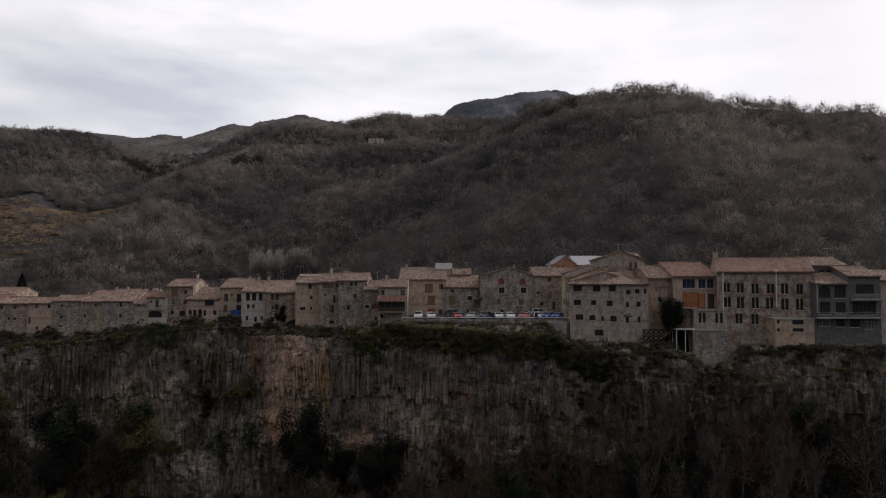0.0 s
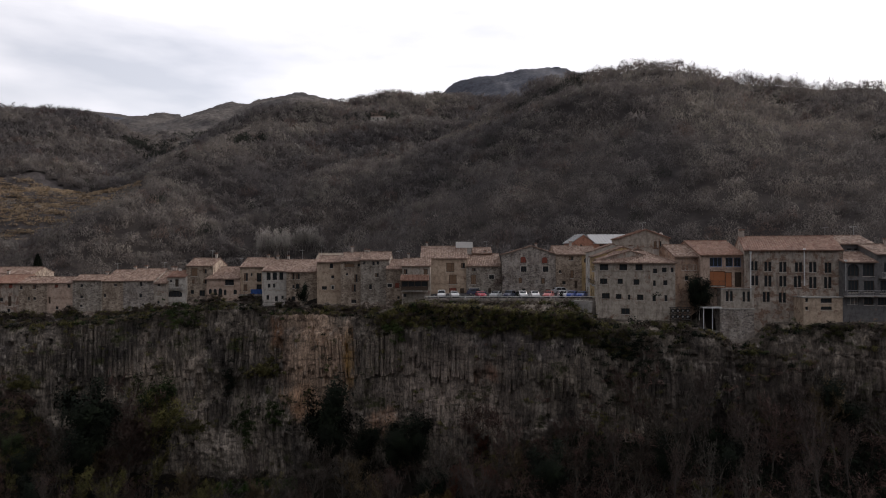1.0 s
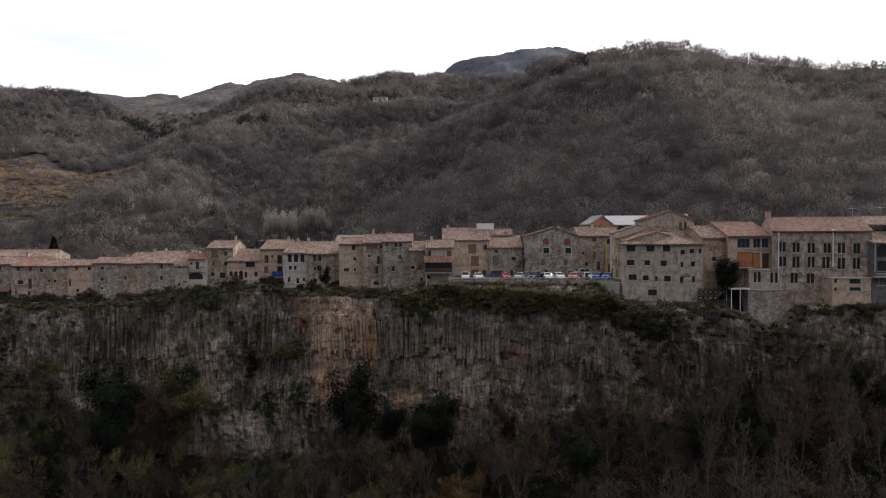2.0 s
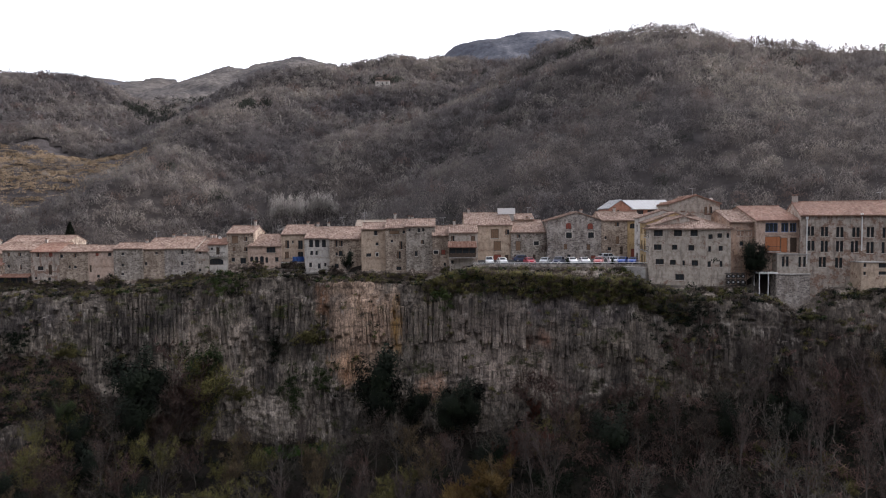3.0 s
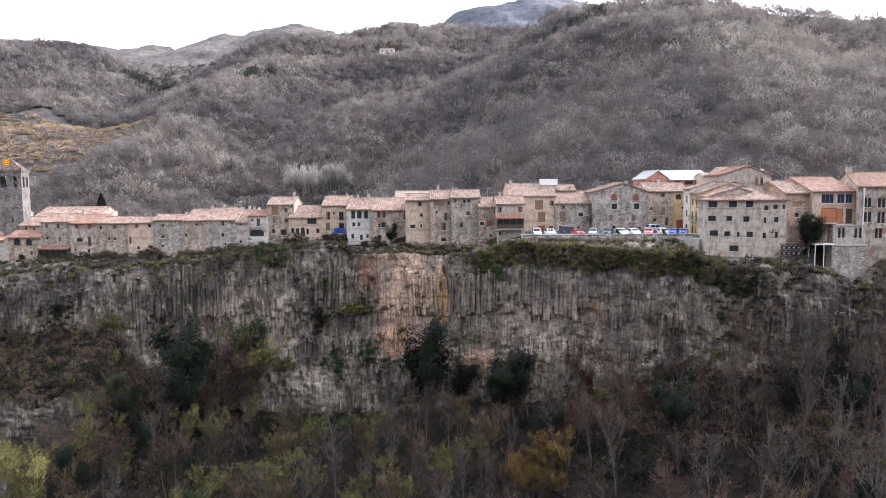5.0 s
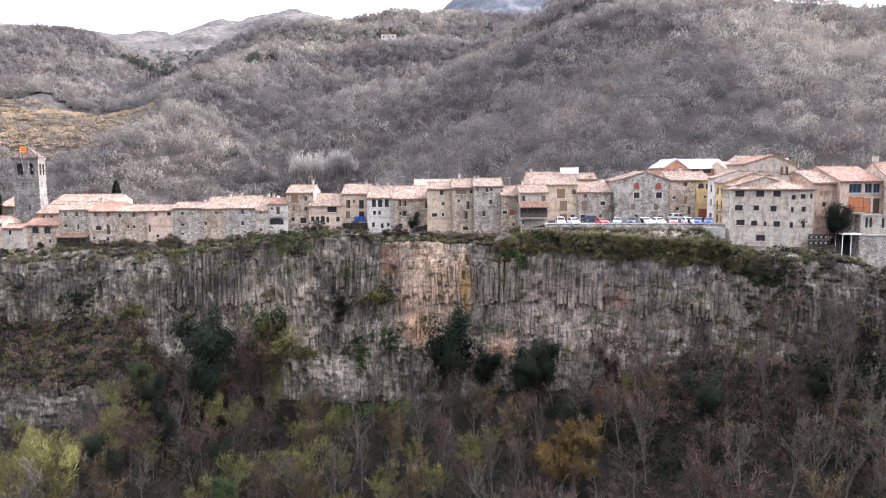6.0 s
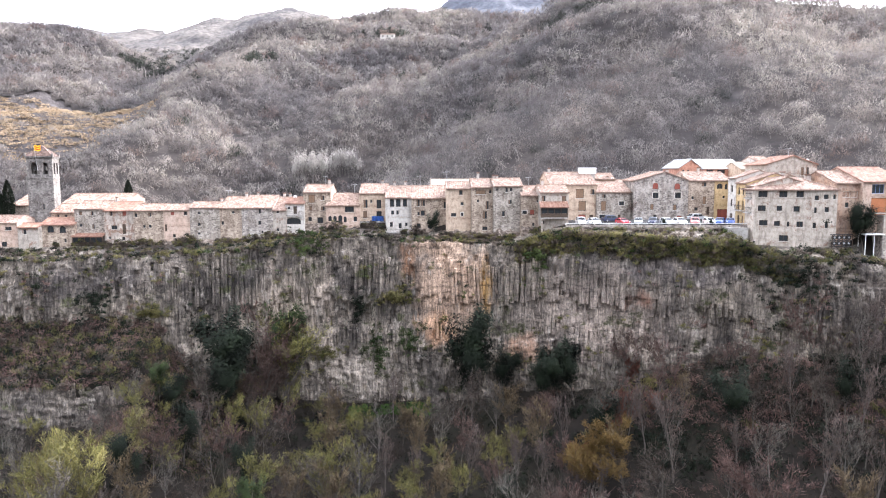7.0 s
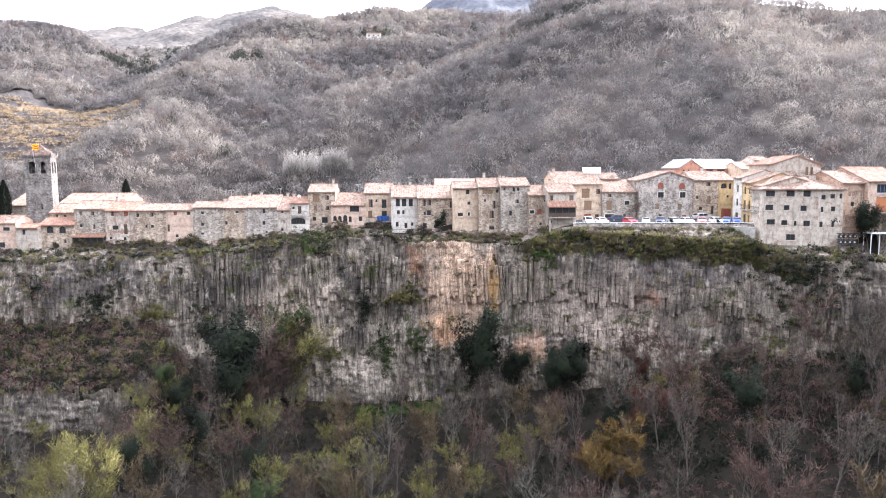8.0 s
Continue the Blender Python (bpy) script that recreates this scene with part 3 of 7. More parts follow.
def build_land():
    xs = np.concatenate([np.linspace(-3200, -700, 26)[:-1], np.linspace(-700, -200, 42)[:-1], np.linspace(-200, 140, 120)[:-1], np.linspace(140, 600, 40)[:-1], np.linspace(600, 2600, 16)])
    front = -np.concatenate([np.linspace(900, 250, 12)[:-1], np.linspace(250, 70, 14)[:-1], np.linspace(70, 2, 40), [13.2, 12.8, 0.6]])
    offs = np.concatenate([np.sort(front), [1.0, 1.98, 2.04, 3, 4, 5, 6, 7, 8, 9, 10, 11, 12, 13, 14.5, 16, 18, 20, 24, 32, 42, 52, 64], np.linspace(76, 1000, 150), np.linspace(1012, 3600, 60)])
    X, O = np.meshgrid(xs, offs)
    Yg = cliff_y(X) + O
    Z = land_points(X, Yg)
    nx = len(xs)
    idx = np.arange(len(offs) * nx).reshape(len(offs), nx)
    f = np.stack([idx[:-1, :-1], idx[:-1, 1:], idx[1:, 1:], idx[1:, :-1]], -1).reshape(-1, 4)
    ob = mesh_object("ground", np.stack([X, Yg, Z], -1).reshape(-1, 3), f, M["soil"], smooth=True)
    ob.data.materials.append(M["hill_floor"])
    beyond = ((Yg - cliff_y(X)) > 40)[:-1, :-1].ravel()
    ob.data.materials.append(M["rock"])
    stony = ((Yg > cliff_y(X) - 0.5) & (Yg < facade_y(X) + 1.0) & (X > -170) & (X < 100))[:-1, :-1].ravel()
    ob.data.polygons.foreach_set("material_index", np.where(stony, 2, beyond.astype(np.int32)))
    tagged(ob, "wooded gorge and hills with brown leaf litter and rough grass", "ground", kind="structure")


build_land()


# ---- the basalt cliff: a rock wall with standing columns ----
def hashed(i, j, k=0.0):
    v = math.sin(i * 127.1 + j * 311.7 + k * 74.7) * 43758.5453
    return v - math.floor(v)


def face_off(x, z, zt, seed):
    """How far the rock stands behind the cliff's line: fluted tiers with ragged lips over broken, set-back rock."""
    u = x + 0.9 * noise.noise(Vector((x / 6, z / 11, seed))) + 0.03 * (z - zt) * noise.noise(Vector((x / 30, 3, seed)))
    g = u / 0.92 + 0.8 * noise.noise(Vector((u / 2.7, 0, seed + 1)))
    col = math.floor(g)
    rib = 1 - (2 * (g - col) - 1) ** 2
    n = noise.noise(Vector((x / 13, 1, seed + 2)))
    jit = hashed(col, 3, seed) - 0.5
    lip_a = zt - 4.6 - 3.2 * n + 1.6 * jit
    lip_b = zt - 13.5 + 4.0 * noise.noise(Vector((x / 16, 5, seed))) + 2.6 * jit
    lip_c = zt - 22.5 + 4.0 * noise.noise(Vector((x / 12, 9, seed))) + 2.0 * jit
    tall = 1.6 + 3.4 * hashed(col, 7, seed)
    piece = hashed(col, math.floor(z / tall + hashed(col, 11, seed)), seed)
    if z > lip_a:
        out, flute, rough = 0.1, 0.10, 0.5
    elif z > lip_b:
        out, flute, rough = 0.75, 0.34, 0.30
    elif z > lip_c:
        out, flute, rough = 0.15, 0.24, 0.40
    else:
        out, flute, rough = 0.85 + 0.05 * (lip_c - z), 0.14, 0.85
    broken = max(0.0, noise.noise(Vector((x / 8, z / 5, seed + 4))))
    rough += 0.8 * broken
    flute *= 1 - 0.8 * broken
    big = noise.fractal(Vector((x / 15, z / 20, seed)), 1.0, 2.0, 3) * 1.7 - 1.8 * abs(noise.noise(Vector((x / 19, z / 60, seed + 6))))
    crag = noise.noise(Vector((x / 1.5, z / 1.1, seed + 9))) * rough * 0.55
    missing = 0.55 if piece > 0.9 else 0.0
    return big - out - flute * rib + (piece - 0.5) * 0.45 + missing + crag


def rock_wall(name, x0, x1, top, bottom, line, parent, seed, lift=0.0):
    """A broken rock face whose tiers stand out by different depths, over broad hollows and buttresses."""
    xs = np.concatenate([np.arange(x0, min(-160, x1), 0.6), np.arange(max(x0, -160), min(x1, 92), 0.23), np.arange(max(x0, 92), x1, 0.6)])
    n, rows = len(xs) - 1, 108
    v = np.zeros((rows + 1, n + 1, 3))
    for i, x in enumerate(xs):
        x = float(x)
        zt, zb, ly = top(x), bottom(x), line(x)
        for j in range(rows + 1):
            z = zb + (zt - zb) * j / rows
            v[j, i] = (x, ly - 0.6 + 1.2 * (j / rows) ** 3 + face_off(x, z, zt + lift, seed) * min(1, 0.25 + (rows - j) / 12), z)
        v[rows, i] = (x, ly + 3.2, zt + 0.12)
    idx = np.arange((rows + 1) * (n + 1)).reshape(rows + 1, n + 1)
    f = np.stack([idx[:-1, :-1], idx[:-1, 1:], idx[1:, 1:], idx[1:, :-1]], -1).reshape(-1, 4)
    return mesh_object(name, v.reshape(-1, 3), f, M["rock"], parent)


def column_mesh(rng, width, height, breaks):
    """One basalt column: stacked prisms with a faceted front, slightly turned and shifted at each joint."""
    vs, fs = [], []
    z = 0.0
    for k in range(breaks):
        h = height * (1 / breaks) * rng.uniform(0.75, 1.2) if k < breaks - 1 else height - z
        h = max(h, 0.2)
        ox, oy, w = rng.uniform(-0.06, 0.06) * width, rng.uniform(-0.16, 0.16), width * rng.uniform(0.85, 1.08)
        prof = [(-0.5, 0.9), (-0.52, 0.1), (-0.27, -0.34), (0.24, -0.38), (0.5, 0.06), (0.5, 0.9)]
        b = len(vs)
        top = rng.uniform(-0.15, 0.15)
        for dz, s in ((0, 1.0), (h, rng.uniform(0.93, 1.0))):
            for px, py in prof:
                vs.append((ox + px * w * s, oy + py * w * s, z + dz + (top * px if dz else 0)))
        for i in range(5):
            fs.append((b + i, b + i + 1, b + 7 + i, b + 6 + i))
        fs.append(tuple(b + 6 + i for i in range(6)))
        fs.append(tuple(b + 5 - i for i in range(6)))
        z += h
        if z >= height - 0.05:
            break
    return vs, fs


def build_cliff():
    cliff = thing("cliff", (0, 0, 0), "grey basalt cliff of standing columns with ochre stains", "cliff", kind="structure")
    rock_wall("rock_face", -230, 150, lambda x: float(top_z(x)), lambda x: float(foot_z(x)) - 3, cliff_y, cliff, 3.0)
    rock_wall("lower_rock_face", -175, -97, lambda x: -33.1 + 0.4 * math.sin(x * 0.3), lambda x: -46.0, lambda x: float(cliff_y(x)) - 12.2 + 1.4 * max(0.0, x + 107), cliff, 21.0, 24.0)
    rng = random.Random(5)
    protos = []
    for k in range(26):
        vs, fs = column_mesh(rng, 1.0, 10.0, rng.randint(2, 6))
        me = bpy.data.meshes.new("column")
        me.from_pydata(vs, [], fs)
        me.materials.append(M["rock"])
        protos.append(me)
    rest_v, rest_f = [], []
    near = 0
    for tier in range(4):
        x = -200.0
        while x < 140:
            w = rng.uniform(0.5, 1.15)
            zt, zf = float(top_z(x)), float(foot_z(x))
            hi = zt - (2.2 if x < -8 else 5.5) + 1.0 * noise.noise(Vector((x / 14, tier * 5.0, 1))) * 2
            cuts = [hi - 3, hi - 0.26 * (hi - zf) - 3, hi - 0.55 * (hi - zf) - 1, hi - 0.82 * (hi - zf), zf]
            a = cuts[tier] + 5.0 * noise.noise(Vector((x / 7, tier * 3.1, 4))) + rng.uniform(-1.2, 1.2)
            b = cuts[tier + 1] + 2.5 * noise.noise(Vector((x / 5, tier * 9.1, 6))) + rng.uniform(-0.6, 0.6)
            h = a - b
            gap = noise.noise(Vector((x / 11, tier * 7.7, 2))) + 0.25 * noise.noise(Vector((x / 2.5, tier, 8)))
            if gap > (-0.12, -0.16, -0.02, 0.12)[tier] and h > 2 and not (tier >= 1 and x < -104):
                y = float(cliff_y(x)) - 0.6 + face_off(x, b + 0.65 * h, zt, 3.0) + 0.38 + rng.uniform(-0.2, 0.2)
                tilt = 9 * noise.noise(Vector((x / 20, tier * 2.0, 5)))
                m = pose(x, y, b, 0, tilt, rng.uniform(-10, 10)) @ Matrix.Diagonal((w, w, h / 10.0, 1))
                if tier in (0, 1) and -62 < x < 30 and near < 300:
                    ob = new("column", rng.choice(protos))
                    ob.parent = cliff
                    ob.matrix_basis = m
                    near += 1
                else:
                    vs, fs = column_mesh(rng, 1.0, 10.0, rng.randint(2, 6))
                    o = len(rest_v)
                    rest_v += [m @ Vector(p) for p in vs]
                    rest_f += [tuple(o + i for i in f) for f in fs]
            x += w * 0.92
    tagged(mesh_object("column_mass", rest_v, rest_f, M["rock"], cliff), kind="stuff")


build_cliff()
# ---- woods ----
def sprays(rs, p, nrm, width, length, up):
    """Small tapering sprays of twigs at places p that lie across the directions nrm: verts, triangles and soft normals."""
    n = len(p)
    face = nrm + rs.normal(size=(n, 3)) * 0.45
    way = np.array([0, 0, up]) + rs.normal(size=(n, 3)) * 0.7
    way -= face * (way * face).sum(1)[:, None] / (face * face).sum(1)[:, None]
    way /= np.linalg.norm(way, axis=1)[:, None] + 1e-6
    side = np.cross(way, face)
    side /= np.linalg.norm(side, axis=1)[:, None] + 1e-6
    w, ln = width * rs.uniform(0.5, 1.4, (n, 1)), length * rs.uniform(0.5, 1.4, (n, 1))
    v = np.stack([p + side * w / 2 - way * ln * 0.4, p - side * w / 2 - way * ln * 0.4, p + way * ln * 0.6], 1)
    geo = np.cross(v[:, 1] - v[:, 0], v[:, 2] - v[:, 0])
    flip = (geo * nrm).sum(1) < 0
    v[flip] = v[flip][:, [1, 0, 2]]
    nn = nrm + rs.normal(size=(n, 3)) * 0.12
    nn /= np.linalg.norm(nn, axis=1)[:, None]
    return v.reshape(-1, 3), np.arange(3 * n).reshape(-1, 3), np.repeat(nn, 3, 0)


def crown_cloud(rs, centre, size, per, width, length, up=1.0, skin=(0.55, 1.1)):
    """Rounded bare crowns with ragged outlines and gaps."""
    n = len(centre)
    c, s = np.repeat(centre, per, 0), np.repeat(size, per, 0)
    d = rs.normal(size=(n * per, 3))
    d[:, 2] = np.abs(d[:, 2]) * 1.1 - 0.4
    d /= np.linalg.norm(d, axis=1)[:, None]
    lump = 1 + 0.22 * np.sin(d[:, :1] * 5 + c[:, :1]) * np.cos(d[:, 1:2] * 4 + c[:, 1:2])
    p = c + d * s * lump * rs.uniform(skin[0], skin[1], (n * per, 1)) ** 0.7
    nrm = d / s
    nrm /= np.linalg.norm(nrm, axis=1)[:, None]
    k = s[:, :1] / s[:, :1].mean()
    return sprays(rs, p, nrm, width * k ** 0.5, length * k, up)


def seen(x, y, z):
    """True where a hillside at x, y faces the gorge."""
    d = np.hypot(x + 20, y)
    ux, uy = (x + 20) / d, y / d
    rise = (land_z(x + 14 * ux, y + 14 * uy) - land_z(x - 14 * ux, y - 14 * uy)) / 28
    return rise > (z - 11) / d - 0.07


EVERGREEN = ((-50, 795, 50, 26), (-405, 1130, 60, 70), (-357, 840, 34, 40), (-190, 650, 16, 26), (70, 560, 40, 22), (-260, 1000, 30, 40))


def cell_value(i, j, k):
    """A steady random number for the cells i, j."""
    v = np.sin(i * 127.1 + j * 311.7 + k * 74.7) * 43758.5453
    return v - np.floor(v)


def crowns(x, y, size):
    """Which crown covers x, y (random numbers of its own) and how far it is to the middle of that crown."""
    gx, gy = np.floor(x / size), np.floor(y / size)
    best = np.full(x.shape, 9e9)
    ci, cj = np.zeros(x.shape), np.zeros(x.shape)
    for di in (-1, 0, 1):
        for dj in (-1, 0, 1):
            i, j = gx + di, gy + dj
            d = np.hypot((i + 0.5 + 0.8 * (cell_value(i, j, 1) - 0.5)) * size - x, (j + 0.5 + 0.8 * (cell_value(i, j, 2) - 0.5)) * size - y)
            near = d < best
            best, ci, cj = np.where(near, d, best), np.where(near, i, ci), np.where(near, j, cj)
    return best, cell_value(ci, cj, 3), cell_value(ci, cj, 4)


def hill_woods():
    """The woods of the hills: a low understory coloured dark for the shade between crowns, and leafless crowns that
    stand out of it one by one.
    """
    rs = np.random.RandomState(4)
    turn = np.radians(np.linspace(-46, 40, 433))
    reach = 215 * np.exp(np.linspace(0, math.log(2950 / 215), 271))
    tc, rc = turn[::3], reach[::3]
    X, Y = rc[:, None] * np.sin(tc)[None] - 20, rc[:, None] * np.cos(tc)[None]
    Z = land_points(X, Y)
    rows = np.stack([np.interp(turn, tc, z) for z in Z])
    k = np.linspace(0, len(rc) - 1, len(reach))
    lo = np.minimum(k.astype(int), len(rc) - 2)
    w = (k - lo)[:, None]
    z = rows[lo] * (1 - w) + rows[lo + 1] * w
    x, y = reach[:, None] * np.sin(turn)[None] - 20, reach[:, None] * np.cos(turn)[None]

    def field_edge(a, b):
        return np.maximum(np.maximum(a + 250, -432 - a), np.maximum(b - 585, 478 - b)) + 12 * np.sin(a / 17) * np.sin(b / 13)

    def height_at(a, b):
        """Height of the ground on the grid's own sheet."""
        t = np.clip((np.arctan2(a + 20, b) - turn[0]) / (turn[1] - turn[0]), 0, len(turn) - 1.001)
        r = np.clip(np.log(np.hypot(a + 20, b) / 215) / (math.log(2950 / 215) / 270), 0, 269.999)
        i, j = r.astype(int), t.astype(int)
        fi, fj = r - i, t - j
        return (z[i, j] * (1 - fj) + z[i, j + 1] * fj) * (1 - fi) + (z[i + 1, j] * (1 - fj) + z[i + 1, j + 1] * fj) * fi

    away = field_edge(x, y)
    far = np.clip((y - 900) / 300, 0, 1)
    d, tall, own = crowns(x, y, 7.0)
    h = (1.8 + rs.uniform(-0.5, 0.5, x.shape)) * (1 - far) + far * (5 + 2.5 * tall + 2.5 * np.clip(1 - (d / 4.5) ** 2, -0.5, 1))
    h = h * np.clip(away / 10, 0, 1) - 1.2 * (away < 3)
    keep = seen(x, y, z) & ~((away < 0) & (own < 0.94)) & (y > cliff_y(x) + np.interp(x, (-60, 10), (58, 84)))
    # slot 2: farthest ridges, with haze painted into their blue
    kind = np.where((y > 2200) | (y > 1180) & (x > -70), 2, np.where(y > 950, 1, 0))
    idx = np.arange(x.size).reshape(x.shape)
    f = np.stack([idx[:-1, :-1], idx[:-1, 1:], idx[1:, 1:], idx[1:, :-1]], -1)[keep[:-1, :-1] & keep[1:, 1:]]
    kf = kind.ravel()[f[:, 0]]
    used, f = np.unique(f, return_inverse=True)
    ob = mesh_object("hillside_understory", np.stack([x, y, z + h], -1).reshape(-1, 3)[used], f.reshape(-1, 4), M["understory_shade"], smooth=True)
    for mat in ("wood_grey", "far_haze_blue"):
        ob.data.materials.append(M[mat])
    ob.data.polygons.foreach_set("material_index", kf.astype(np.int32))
    tagged(ob, "understory of the hillside woods, coloured dark for the shade between crowns and haze blue far off", "woods", kind="stuff")

    # one crown for each cell of a jittered grid
    step = 8.2
    gx, gy = np.meshgrid(np.arange(-760, 640, step), np.arange(200, 1190, step))
    cx, cy = (gx + rs.uniform(-0.48, 0.48, gx.shape) * step).ravel(), (gy + rs.uniform(-0.48, 0.48, gx.shape) * step).ravel()
    ang = np.degrees(np.arctan2(cx + 20, cy))
    ok = (ang > -42) & (ang < 38.5) & (cy > cliff_y(cx) + np.interp(cx, (-60, 10), (60, 86))) & (np.hypot(cx + 20, cy) > 225)
    cx, cy = cx[ok], cy[ok]
    cz = height_at(cx, cy)
    edge = field_edge(cx, cy)
    ok = seen(cx, cy, cz) & ((edge > 3) | (rs.uniform(0, 1, len(cx)) < 0.13)) & ~((np.abs(cx + 76) < 13) & (np.abs(cy - 760) < 16))
    cx, cy, cz, edge = cx[ok], cy[ok], cz[ok], edge[ok]
    patch = np.array([noise.noise(Vector((a / 60, b / 60, 2))) for a, b in zip(cx, cy)])
    own, big = rs.uniform(0, 1, len(cx)), rs.uniform(0.75, 1.25, len(cx))
    green = sum(np.exp(-((cx - a) / c) ** 2 - ((cy - b) / e) ** 2) for a, b, c, e in EVERGREEN)
    sort = np.where((green > 0.35 + 0.5 * patch) & (own < 0.75), 3, np.where((patch > 0.32) & (own > 0.45) | (own < 0.06), 2, np.where(own > 0.985, 3, np.where(own > 0.93, 4, np.where(own > 0.5, 1, 0)))))
    size = np.stack([5.2 * big, 5.2 * big, 5.0 * big * rs.uniform(0.8, 1.25, len(cx))], 1) * np.where(edge < 3, 0.55, 1)[:, None]
    mid = np.stack([cx, cy, cz + 1.0 + size[:, 2] * 0.7], 1)
    words = (("bare_crowns", "wood_bare", "bare brown-grey crowns of the hillside woods"), ("grey_crowns", "wood_grey", "grey bare crowns of the hillside woods"), ("pale_crowns", "wood_pale", "pale bare crowns of the hillside woods"), ("evergreen_crowns", "leaf_far", "dark evergreen crowns among the hillside woods"), ("reddish_crowns", "wood_rust", "reddish-brown bare crowns of the hillside woods"))
    for k, (name, mat, label) in enumerate(words):
        for ya, yb, per, wide, long in ((0, 390, 250, 0.25, 1.35), (390, 620, 105, 0.5, 2.4), (620, 1190, 56, 0.95, 3.2)):
            s = (sort == k) & (cy >= ya) & (cy < yb)
            if s.sum():
                v, t, nn = crown_cloud(rs, mid[s], size[s], per, wide, long, 1.3, (0.5, 1.08))
                nn = nn + np.array([0, 0, 0.35])
                nn /= np.linalg.norm(nn, axis=1)[:, None]
                tagged(mesh_object(name, v, t, M[mat], normals=nn), label, "woods", kind="stuff")


def dry_fields():
    """Terraces of dry ochre grass on the hill beyond the church."""
    rs = np.random.RandomState(12)
    x, y = rs.uniform(-435, -250, 2600), rs.uniform(474, 588, 2600)
    keep = np.abs(((y + 0.12 * x + 6 * np.sin(x * 0.05)) % 30) - 15) < 14.5 - 3 * rs.uniform(0, 1, 2600)
    x, y = x[keep], y[keep]
    z = land_points(x, y)
    v, f, nn = crown_cloud(rs, np.stack([x, y, z + 0.3], 1), np.tile(np.array([[3.6, 3.6, 0.7]]), (len(x), 1)), 26, 0.8, 1.6)
    nn = nn * 0.3 + np.array([0, -0.25, 0.9])
    nn /= np.linalg.norm(nn, axis=1)[:, None]
    tagged(mesh_object("dry_grass", v, f, M["dry_grass"], normals=nn), "ochre dry grass on terraced fields", "grass", kind="stuff")


def crest_pines():
    rs = np.random.RandomState(3)
    for k in range(14):
        x = -72 + 66 * k / 13 + rs.uniform(-2, 2)
        y = 985 + rs.uniform(-8, 8)
        z = float(land_points(np.array([x]), np.array([y]))[0]) - 3.5
        h = rs.uniform(8, 14)
        e = thing("pine", (x, y, z), "small dark pine on the skyline of the hill", "tree", "pines on the crest")
        bm = bmesh.new()
        tube(bm, (0, 0, -1), (0, 0, h * 0.9), 0.25, 0.05, 6)
        part("trunk", bm, M["bark"], e)
        v, f, nn = crown_cloud(rs, np.array([[0, 0, h * 0.55]]), np.array([[h * 0.22, h * 0.22, h * 0.5]]), 160, 0.7, 1.5)
        mesh_object("crown", v, f, M["leaf_dark"], e, normals=nn)


hill_woods()
dry_fields()
crest_pines()
# ---- houses ----
def facade(parent, where, length, low, high, mat, wins, apex=None, name="wall", deep=0.35):
    """An outer wall with real openings. wins: (u, z, w, h, kind) with u along the wall and z the middle's height."""
    holes = []
    for u, z, w, h, kind in wins:
        holes.append((max(u - w / 2, 0.12), min(u + w / 2, length - 0.12), max(z - h / 2, low + 0.2), min(z + h / 2, high - 0.06), kind))
    us = sorted({0.0, length, *[a for o in holes for a in o[:2]]})
    zs = sorted({low, high, *[a for o in holes for a in o[2:4]]})
    vs, fs = [], []

    def quad(*p):
        b = len(vs)
        vs.extend(p)
        fs.append((b, b + 1, b + 2, b + 3))

    for a, b in zip(us, us[1:]):
        for c, d in zip(zs, zs[1:]):
            mu, mz = (a + b) / 2, (c + d) / 2
            if any(o[0] < mu < o[1] and o[2] < mz < o[3] for o in holes):
                continue
            quad((a, 0, c), (b, 0, c), (b, 0, d), (a, 0, d))
    for a, b, c, d, _ in holes:
        quad((a, 0, c), (a, 0, d), (a, deep, d), (a, deep, c))
        quad((b, 0, d), (b, 0, c), (b, deep, c), (b, deep, d))
        quad((a, 0, d), (b, 0, d), (b, deep, d), (a, deep, d))
        quad((b, 0, c), (a, 0, c), (a, deep, c), (b, deep, c))
    if apex:
        vs.extend(((0, 0, high), (length, 0, high), (apex[0], 0, apex[1])))
        fs.append((len(vs) - 3, len(vs) - 2, len(vs) - 1))
    wall = mesh_object(name, vs, fs, mat, parent)
    wall.matrix_basis = where
    for a, b, c, d, kind in holes:
        window(parent, where, a, b, c, d, kind, mat)
    return wall


FILL = {"A": "shutter_red", "t": "shutter_tan", "r": "shutter_red", "o": "orange_panel", "g": "shutter_red", "d": "frame", "s": "shutter"}


def arch_head(parent, a, b, c, d, wall_mat):
    """Rounds off the top of an opening."""
    w, h = b - a, d - c
    bm = bmesh.new()
    rise = min(w / 2, h * 0.45)
    for side in (-1, 1):
        k0 = [(a + b) / 2 + side * w / 2 * math.sin(i * math.pi / 12) for i in range(7)]
        z0 = [d - rise + rise * math.cos(i * math.pi / 12) for i in range(7)]
        for i in range(6):
            p = [bm.verts.new((k0[i + j], y, z)) for j, y, z in ((0, 0.004, d), (1, 0.004, d), (1, 0.004, z0[i + 1]), (0, 0.004, z0[i]))]
            bm.faces.new(p if side > 0 else p[::-1])
            bm.faces.new([bm.verts.new((k0[i + j], y, z0[i + j])) for j, y in ((0, 0.004), (1, 0.004), (1, 0.2), (0, 0.2))])
    return part("arch", bm, wall_mat, parent)


